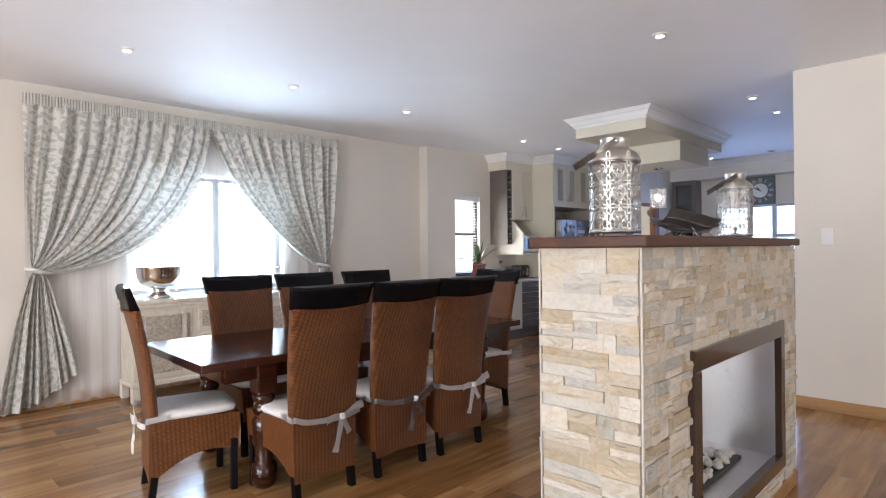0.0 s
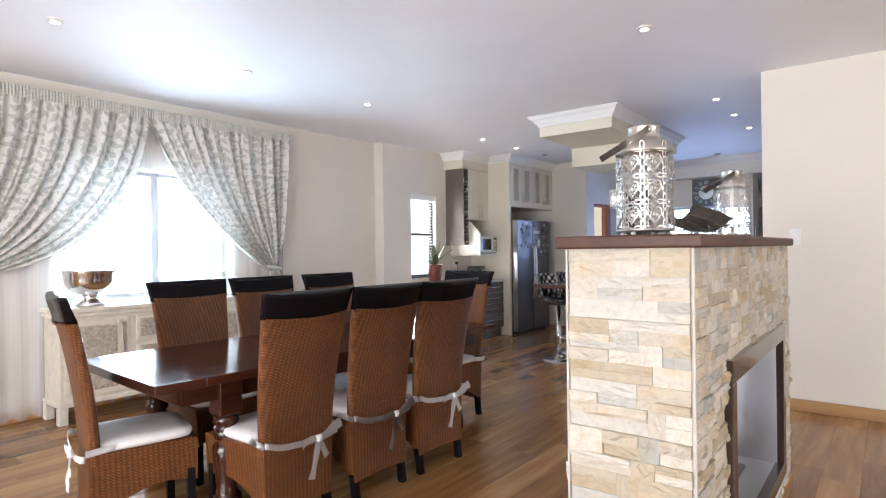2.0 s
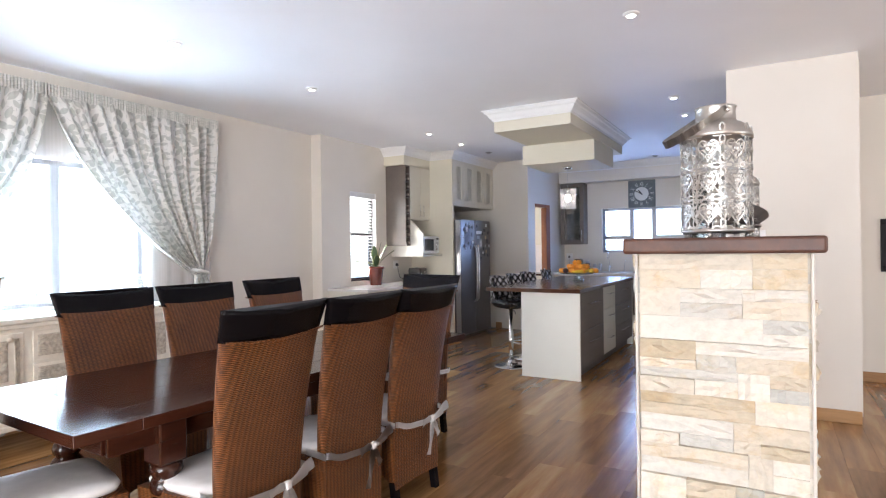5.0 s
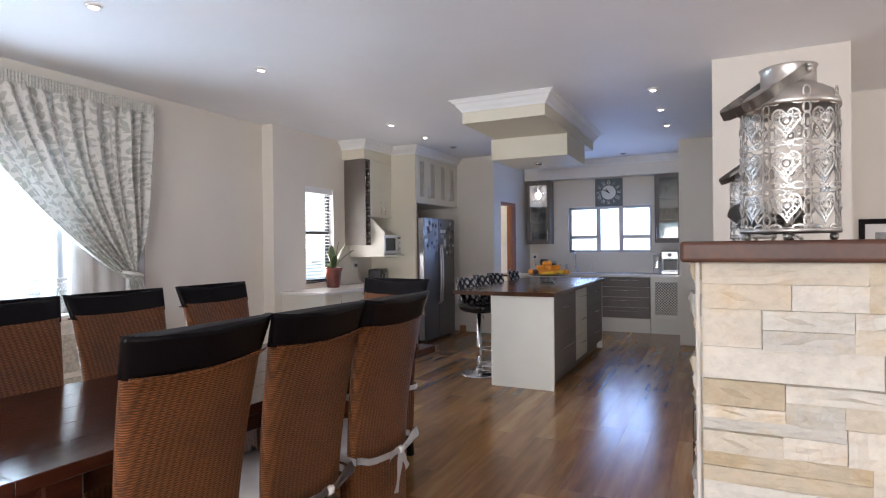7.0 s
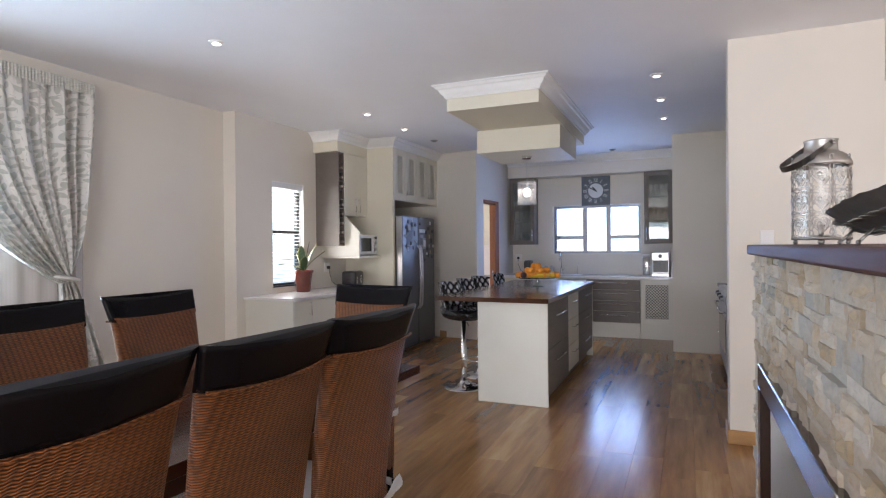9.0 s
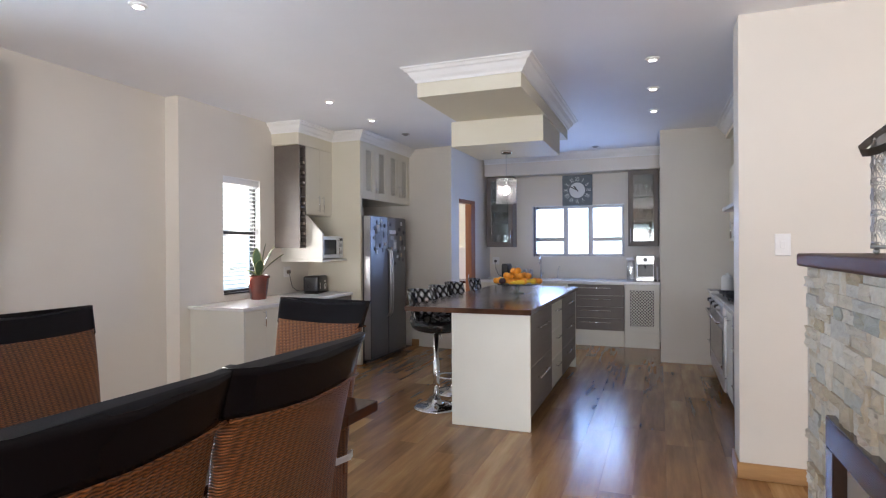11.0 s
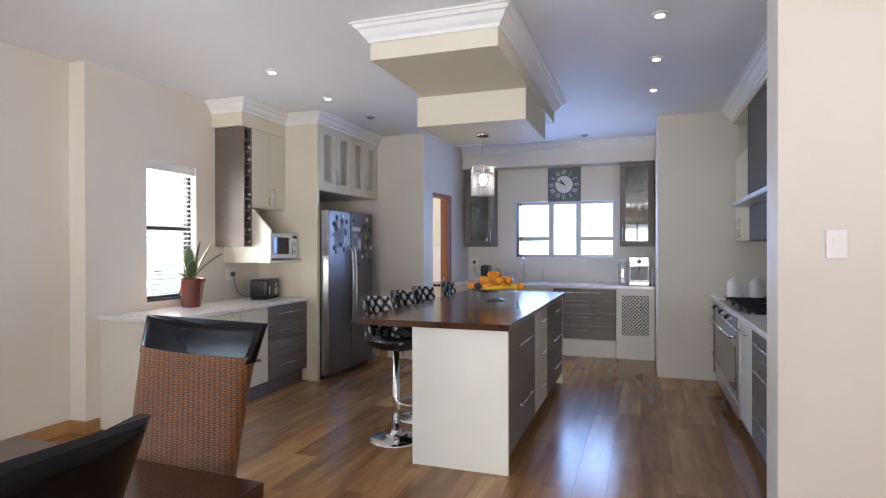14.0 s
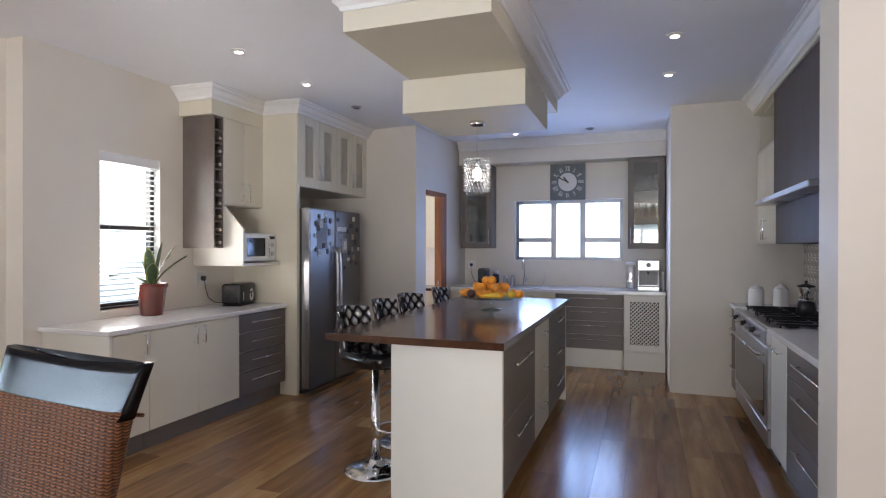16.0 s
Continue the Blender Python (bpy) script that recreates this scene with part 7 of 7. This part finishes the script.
# ---- clock over the kitchen window ----
ck2 = thing("wall_clock", X1 - 0.012, 4.28, 2.34, 0, "square grey wall clock with Roman numerals in front of the window", "clock")
CG = plain("slate_grey_board", (0.12, 0.145, 0.165), 0.5, var=0.15, scale=14)
CW_ = plain("clock_white", (0.68, 0.71, 0.72), 0.5, var=0.05)
boxpart("board", (-0.022, 0.011, -0.232, 0.232, -0.242, 0.242), CG, ck2, r=0.003)
bm = B()
add_lathe(bm, ((0.122, 0), (0.122, 0.003)), (0, 0, 0), 48)
bmesh.ops.transform(bm, matrix=pose(-0.0225, 0, 0, 0, -90), verts=bm.verts)
part("dial", bm, CW_, ck2)
NUM = ("XII", "I", "II", "III", "IIII", "V", "VI", "VII", "VIII", "IX", "X", "XI")
for k, s in enumerate(NUM):
    cu = bpy.data.curves.new("numeral", "FONT")
    cu.body, cu.size, cu.align_x, cu.align_y, cu.extrude = s, 0.075, "CENTER", "CENTER", 0.0008
    tmp = new("numeral_tmp", cu)
    dg = bpy.context.evaluated_depsgraph_get()
    me = bpy.data.meshes.new_from_object(tmp.evaluated_get(dg))
    bpy.data.objects.remove(tmp)
    me.materials.clear()
    me.materials.append(CW_)
    o = new("numeral", me)
    o.parent = ck2
    a = radians(30 * k)
    o.matrix_basis = Matrix.Translation((-0.0235, -0.172 * math.sin(a), 0.172 * math.cos(a))) @ pose(0, 0, 0, 90, 0, -90) @ pose(0, 0, 0, 0, 0, -30 * k) @ Matrix.Diagonal((0.72, 1.3, 1.0, 1.0))
for ang, ln, w in ((-62, 0.150, 0.007), (-38, 0.085, 0.009)):
    bm = B()
    add_box(bm, -0.002, 0.0, -w, w, -0.02, ln)
    o = part("hand_pointer", bm, BLACK, ck2)
    o.matrix_basis = Matrix.Translation((-0.0262, 0, 0)) @ pose(0, 0, 0, ang)

# ---- back counter: tap, sink, machines, jars ----
BZ = 0.945
sk = thing("kitchen_sink", 11.70, 4.72, BZ, 0, "stainless steel inset sink under the kitchen window", "sink")
bm = B()
for q in ((-0.20, 0.20, -0.24, -0.22), (-0.20, 0.20, 0.22, 0.24), (-0.20, -0.18, -0.22, 0.22), (0.18, 0.20, -0.22, 0.22)):
    soft_box(bm, *q, 0.0006, 0.006, r=0.002, seg=1)
part("rim", bm, STEEL, sk)
boxpart("basin", (-0.18, 0.18, -0.22, 0.22, 0.0006, 0.0025), STEEL, sk, r=0)
tp = thing("kitchen_tap", 11.88, 4.84, BZ, 0, "chrome swan-neck kitchen tap by the sink", "tap")
bm = B()
add_lathe(bm, ((0.026, 0.0), (0.026, 0.010), (0.018, 0.016), (0.018, 0.11)), (0, 0, 0), 20)
add_tube(bm, [(0, 0, 0.10), (0, 0, 0.27)] + [(-0.07 + 0.07 * math.cos(t), -0.0, 0.27 + 0.07 * math.sin(t)) for t in [math.pi * i / 10 for i in range(1, 11)]] + [(-0.14, 0, 0.235)], 0.010, 10)
part("spout", bm, CHROME, tp, smooth=True)
bm = B()
add_tube(bm, [(0, -0.02, 0.07), (0, -0.06, 0.11)], 0.006, 8)
part("lever", bm, CHROME, tp)
tp2 = thing("filter_tap", 11.90, 4.58, BZ, 0, "slim chrome filter tap by the sink", "tap")
bm = B()
add_lathe(bm, ((0.014, 0.0), (0.014, 0.02), (0.006, 0.03)), (0, 0, 0), 14)
add_tube(bm, [(0, 0, 0.02), (0, -0.01, 0.14), (-0.02, -0.03, 0.20), (-0.06, -0.05, 0.19)], 0.005, 8)
part("spout", bm, CHROME, tp2, smooth=True)
pm = thing("pod_coffee_machine", 11.72, 5.36, BZ, 0, "black capsule coffee machine on the back counter", "coffee machine")
bm = B()
soft_box(bm, -0.14, 0.13, -0.055, 0.055, 0.0, 0.24, r=0.03, seg=4)
part("body", bm, BLACK, pm, smooth=True)
boxpart("drip_tray", (-0.20, -0.141, -0.05, 0.05, 0.0, 0.03), STEEL, pm)
for y, h, r in ((5.20, 0.20, 0.045), (5.07, 0.15, 0.034), (4.97, 0.155, 0.034)):
    j = thing("storage_jar", 11.75, y, BZ, 0, "small glass and steel jar on the back counter", "jar", "jars on the back counter")
    bm = B()
    add_lathe(bm, ((r, 0), (r * 1.04, 0.01), (r * 1.02, h * 0.7), (r * 0.8, h * 0.8)), (0, 0, 0), 22)
    part("jar_body", bm, BLACK if y > 5.1 else STEEL, j, smooth=True)
    bm = B()
    add_lathe(bm, ((r * 0.84, h * 0.805), (r * 0.84, h * 0.95), (r * 0.5, h)), (0, 0, 0), 22)
    part("lid", bm, STEEL, j, smooth=True)
em = thing("espresso_machine", 11.68, 3.26, BZ, 0, "steel and black espresso machine on the back counter", "coffee machine")
boxpart("body", (-0.02, 0.20, -0.125, 0.125, 0.0, 0.37), STEEL, em, r=0.01)
boxpart("head", (-0.17, -0.021, -0.125, 0.125, 0.24, 0.37), STEEL, em, r=0.01)
boxpart("drip_tray", (-0.17, -0.021, -0.125, 0.125, 0.0, 0.05), STEEL, em, r=0.006)
boxpart("panel", (-0.0235, -0.0205, -0.11, 0.11, 0.06, 0.235), BLACK, em, r=0)
bm = B()
add_lathe(bm, ((0.028, 0), (0.028, 0.012), (0.02, 0.016)), (0, 0, 0), 20)
bmesh.ops.transform(bm, matrix=pose(-0.1705, 0, 0.31, 0, -90), verts=bm.verts)
part("gauge", bm, BLACK, em)
for y in (-0.08, 0.08):
    bm = B()
    add_lathe(bm, ((0.014, 0), (0.014, 0.010)), (0, 0, 0), 16)
    bmesh.ops.transform(bm, matrix=pose(-0.1705, y, 0.31, 0, -90), verts=bm.verts)
    part("button", bm, WHITE_PL, em)
bm = B()
add_tube(bm, [(-0.10, 0, 0.215), (-0.12, 0, 0.205), (-0.22, 0, 0.195)], 0.012, 10)
part("portafilter", bm, BLACK, em)
jg = thing("water_filter_jug", 11.72, 3.47, BZ, 0, "tall clear and white water filter jug", "jug")
bm = B()
soft_box(bm, -0.07, 0.07, -0.055, 0.055, 0.0, 0.30, r=0.02, seg=3)
part("jug_body", bm, glass_material("frosted_plastic", (0.86, 0.87, 0.88), 0.2), jg, smooth=True)
bm = B()
soft_box(bm, -0.074, 0.074, -0.059, 0.059, 0.301, 0.335, r=0.012, seg=2)
part("lid", bm, WHITE_PL, jg, smooth=True)
bd = thing("chopping_board", 11.62, 3.095, BZ, 0, "white chopping board leaning by the pier", "chopping board")
boxpart("board", (-0.10, 0.10, -0.010, 0.012, 0.0, 0.22), WHITE_PL, bd, r=0.005)

# glassware behind the cupboard doors
bm = B()
add_lathe(bm, ((0.026, 0), (0.026, 0.003), (0.005, 0.008), (0.005, 0.07), (0.028, 0.10), (0.032, 0.15), (0.028, 0.18), (0.026, 0.18), (0.029, 0.15), (0.004, 0.075)), (0, 0, 0), 16, cap=False)
bmesh.ops.recalc_face_normals(bm, faces=bm.faces)
gob = bpy.data.meshes.new("wine_glass")
bm.to_mesh(gob)
bm.free()
gob.materials.append(glass_material("glassware", (0.86, 0.90, 0.92), 0.35))
for yc in (5.48, 3.29):
    for z in (1.468, 1.845, 2.205):
        for i in range(4):
            g = new("wine_glass", gob)
            g.location = (11.86 + 0.05 * (i % 2), yc - 0.12 + 0.08 * i, z + 0.001)
            tagged(g, "clear stemmed wine glass inside the glass cupboard", "glass", "glassware in the cupboards")

# ---- cooker wall small things ----
RZ = 0.93
for x, y, h in ((10.24, 2.12, 0.20), (10.12, 2.34, 0.205)):
    cn = thing("canister", x, y, RZ, 0, "white ceramic canister with a knobbed lid by the hob", "canister", "canisters by the hob")
    bm = B()
    add_lathe(bm, ((0.060, 0), (0.064, 0.006), (0.064, h * 0.74), (0.052, h * 0.80)), (0, 0, 0), 26)
    part("jar_body", bm, WHITE_PL, cn, smooth=True)
    bm = B()
    add_lathe(bm, ((0.054, h * 0.805), (0.050, h * 0.86), (0.020, h * 0.93), (0.012, h * 0.95), (0.016, h)), (0, 0, 0), 26)
    part("lid", bm, WHITE_PL, cn, smooth=True)
kt = thing("coffee_maker", 9.45, 2.10, 0.9505, 0, "black and chrome stovetop coffee maker on the gas hob", "coffee maker")
bm = B()
add_lathe(bm, ((0.070, 0.0), (0.074, 0.006), (0.060, 0.085), (0.052, 0.095)), (0, 0, 0), 12)
part("boiler", bm, BLACK, kt)
bm = B()
add_lathe(bm, ((0.052, 0.0955), (0.056, 0.098), (0.056, 0.112), (0.050, 0.115)), (0, 0, 0), 24)
part("collar", bm, CHROME, kt, "polished chrome collar")
bm = B()
add_lathe(bm, ((0.048, 0.1155), (0.046, 0.130), (0.066, 0.205), (0.067, 0.208)), (0, 0, 0), 12)
part("jug", bm, CHROME, kt)
bm = B()
add_lathe(bm, ((0.068, 0.2085), (0.062, 0.218), (0.018, 0.232), (0.008, 0.236), (0.013, 0.252), (0.010, 0.258)), (0, 0, 0), 20)
part("lid", bm, BLACK, kt)
bm = B()
add_tube(bm, [(0.060, 0, 0.198), (0.105, 0, 0.200), (0.115, 0, 0.180), (0.100, 0, 0.110)], 0.009, 8)
part("handle", bm, BLACK, kt)
bm = B()
add_tube(bm, [(-0.050, 0, 0.165), (-0.078, 0, 0.205)], 0.012, 8)
part("spout", bm, CHROME, kt)
for k, (x, y, h, m) in enumerate(((8.50, 1.98, 0.24, STEEL), (8.42, 2.02, 0.20, BLACK), (8.34, 1.97, 0.27, BLACK))):
    ml = thing("pepper_mill", x, y, RZ, 0, "tall black and steel mill on the worktop", "mill", "mills by the hob")
    bm = B()
    add_lathe(bm, ((0.028, 0), (0.030, 0.01), (0.022, h * 0.4), (0.028, h * 0.65), (0.018, h * 0.70)), (0, 0, 0), 20)
    part("mill_body", bm, m, ml, smooth=True)
    bm = B()
    add_lathe(bm, ((0.020, h * 0.705), (0.026, h * 0.8), (0.020, h * 0.93), (0.006, h)), (0, 0, 0), 20)
    part("mill_head", bm, STEEL, ml, smooth=True)
sp = thing("framed_print", 10.12, 2.19, 2.381, -12, "small white framed print on the open cupboard shelf", "picture")
boxpart("frame", (-0.11, 0.11, -0.010, 0.008, 0.0, 0.20), WHITE_PL, sp, r=0.003)
boxpart("print", (-0.08, 0.08, 0.0085, 0.0095, 0.03, 0.17), PAPERS[4], sp, r=0)
# tiled splashback behind the hob
SPL = plain("marbled_mosaic", (0.40, 0.37, 0.34), 0.25, var=0.3, scale=30)
spb = tagged(part("splashback", box_mesh(7.08, 10.44, 1.8805, 1.885, 0.932, 1.498), GROUT), "grey marbled mosaic splashback behind the hob", "splashback", kind="structure")
tile = None
for i in range(28):
    for j in range(5):
        if tile is None:
            bm = B()
            soft_box(bm, 0, 0.108, 0, 0.006, 0, 0.108, r=0.001, seg=1)
            tile = part("tile", bm, SPL, spb)
            tile_me = tile.data
        else:
            tile = new("tile", tile_me)
            tile.parent = spb
        tile.location = (7.36 + i * 0.11, 1.8852, 0.936 + j * 0.112)

# ---- scullery seen through its door ----
dfm = thing("door_frame", 10.92, slant(10.92), 0, -4.37, "reddish varnished wooden door frame of the scullery", "door frame")
tagged(dfm, kind="structure")
boxpart("jamb", (0.235, 0.400, -0.016, 0.084, 0, 2.112), DOOR_WOOD, dfm, r=0.004)
boxpart("head", (-0.198, 0.400, -0.014, 0.086, 2.113, 2.166), DOOR_WOOD, dfm, r=0.004)
bm = B()
add_lathe(bm, ((0.006, 0), (0.006, 0.05)), (0, 0, 0), 10)
bmesh.ops.transform(bm, matrix=pose(0.232, 0.03, 0.98), verts=bm.verts)
part("strike_plate", bm, STEEL, dfm)
PINKW = plain("peach_wall_paint", (0.76, 0.70, 0.67), 0.6, var=0.03)
bm = B()
add_box(bm, 11.96, 12.0, 5.86, 8.38, 0, CEIL - 0.002)
structure("wall_scullery_side", bm, PINKW, "peach painted scullery wall", "wall")
sc = thing("scullery_cupboard", 11.66, 6.99, 0, 0, "pale scullery base cupboard with a worktop", "cupboard")
boxpart("body", (-0.28, 0.28, -1.1, 1.1, 0.0, 0.88), CREAM, sc, r=0.003)
boxpart("worktop", (-0.31, 0.29, -1.12, 1.12, 0.881, 0.915), MAHOGANY, sc, r=0.003)
sc2 = thing("scullery_wall_cupboard", 11.78, 6.99, 1.45, 0, "pale pink-cream scullery wall cupboard", "cupboard")
boxpart("body", (-0.16, 0.17, -1.1, 1.1, 0.0, 0.80), CREAM, sc2, r=0.003)
for k in range(4):
    d = boxpart("door", (-0.18, -0.1605, -1.1 + 0.55 * k + 0.002, -1.1 + 0.55 * (k + 1) - 0.002, 0.002, 0.798), CREAM, sc2, r=0.002)
    bar_handle(d, (-0.18, -1.1 + 0.55 * k + 0.05, 0.12), "z", 0.15, (-1, 0, 0))

# ---- framed picture in the hall ----
pf = thing("picture_frame", 8.548, 1.08, 1.12, 0, "black-framed picture with a pale mount on the hall wall", "picture")
bm = B()
for q in ((-0.25, 0.25, 0.0, 0.05), (-0.25, 0.25, 0.48, 0.53), (-0.25, -0.20, 0.05, 0.48), (0.20, 0.25, 0.05, 0.48)):
    soft_box(bm, -0.026, -0.001, q[0], q[1], q[2], q[3], r=0.003, seg=1)
part("frame", bm, RAIL, pf)
boxpart("mount", (-0.012, -0.001, -0.198, 0.198, 0.052, 0.478), WHITE_PL, pf, r=0)
boxpart("print", (-0.0145, -0.0125, -0.12, 0.12, 0.13, 0.40), PAPERS[4], pf, r=0)

# ---- glowing backdrop panels standing in for daylight outside the windows ----
BRIGHT = glow("bright_daylight_glow", (0.74, 0.86, 1.0), 3.6)
DIM_GLOW = glow("dim_daylight_glow", (0.74, 0.86, 1.0), 1.0)
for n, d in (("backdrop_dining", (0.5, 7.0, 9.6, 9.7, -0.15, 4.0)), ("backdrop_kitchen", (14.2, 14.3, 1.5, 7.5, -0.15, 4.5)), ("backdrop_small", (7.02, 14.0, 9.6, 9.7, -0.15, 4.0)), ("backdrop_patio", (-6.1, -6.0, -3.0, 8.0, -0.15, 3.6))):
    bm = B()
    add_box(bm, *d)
    structure(n, bm, DIM_GLOW if n == "backdrop_small" else BRIGHT, "glowing panel standing in for overexposed daylight beyond the window", "backdrop")


# ---- laminate planks ----
def lay_planks():
    r = random.Random(77)
    PW, PL = 0.192, 1.285
    PM, PMI = plank_material("laminate_plank", False), plank_material("laminate_plank_far", True)
    shared = {}
    rest = B()
    y = Y0
    near = 0
    while y < 8.4:
        x = X0 - r.uniform(0, PL)
        while x < X1:
            a, b = max(x, X0), min(x + PL, X1)
            x += PL
            if b - a < 0.01:
                continue
            if 0.6 < a < 10.3 and 1.0 < y < 6.6 and b - a > PL - 0.001 and near < 300:
                key = 0
                if key not in shared:
                    bm = B()
                    soft_box(bm, 0, PL - 0.0005, 0, PW - 0.0005, -0.011, 0.0, r=0.0005, seg=1)
                    first = part("plank", bm, PM, floor)
                    shared[key] = first.data
                    o = first
                else:
                    o = new("plank", shared[key])
                    o.parent = floor
                o.location = (a, y, 0)
                near += 1
            else:
                add_box(rest, a, b - 0.0005, y, y + PW - 0.0005, -0.011, 0.0)
        y += PW
    tagged(part("planks", rest, PMI, floor), kind="stuff")


lay_planks()
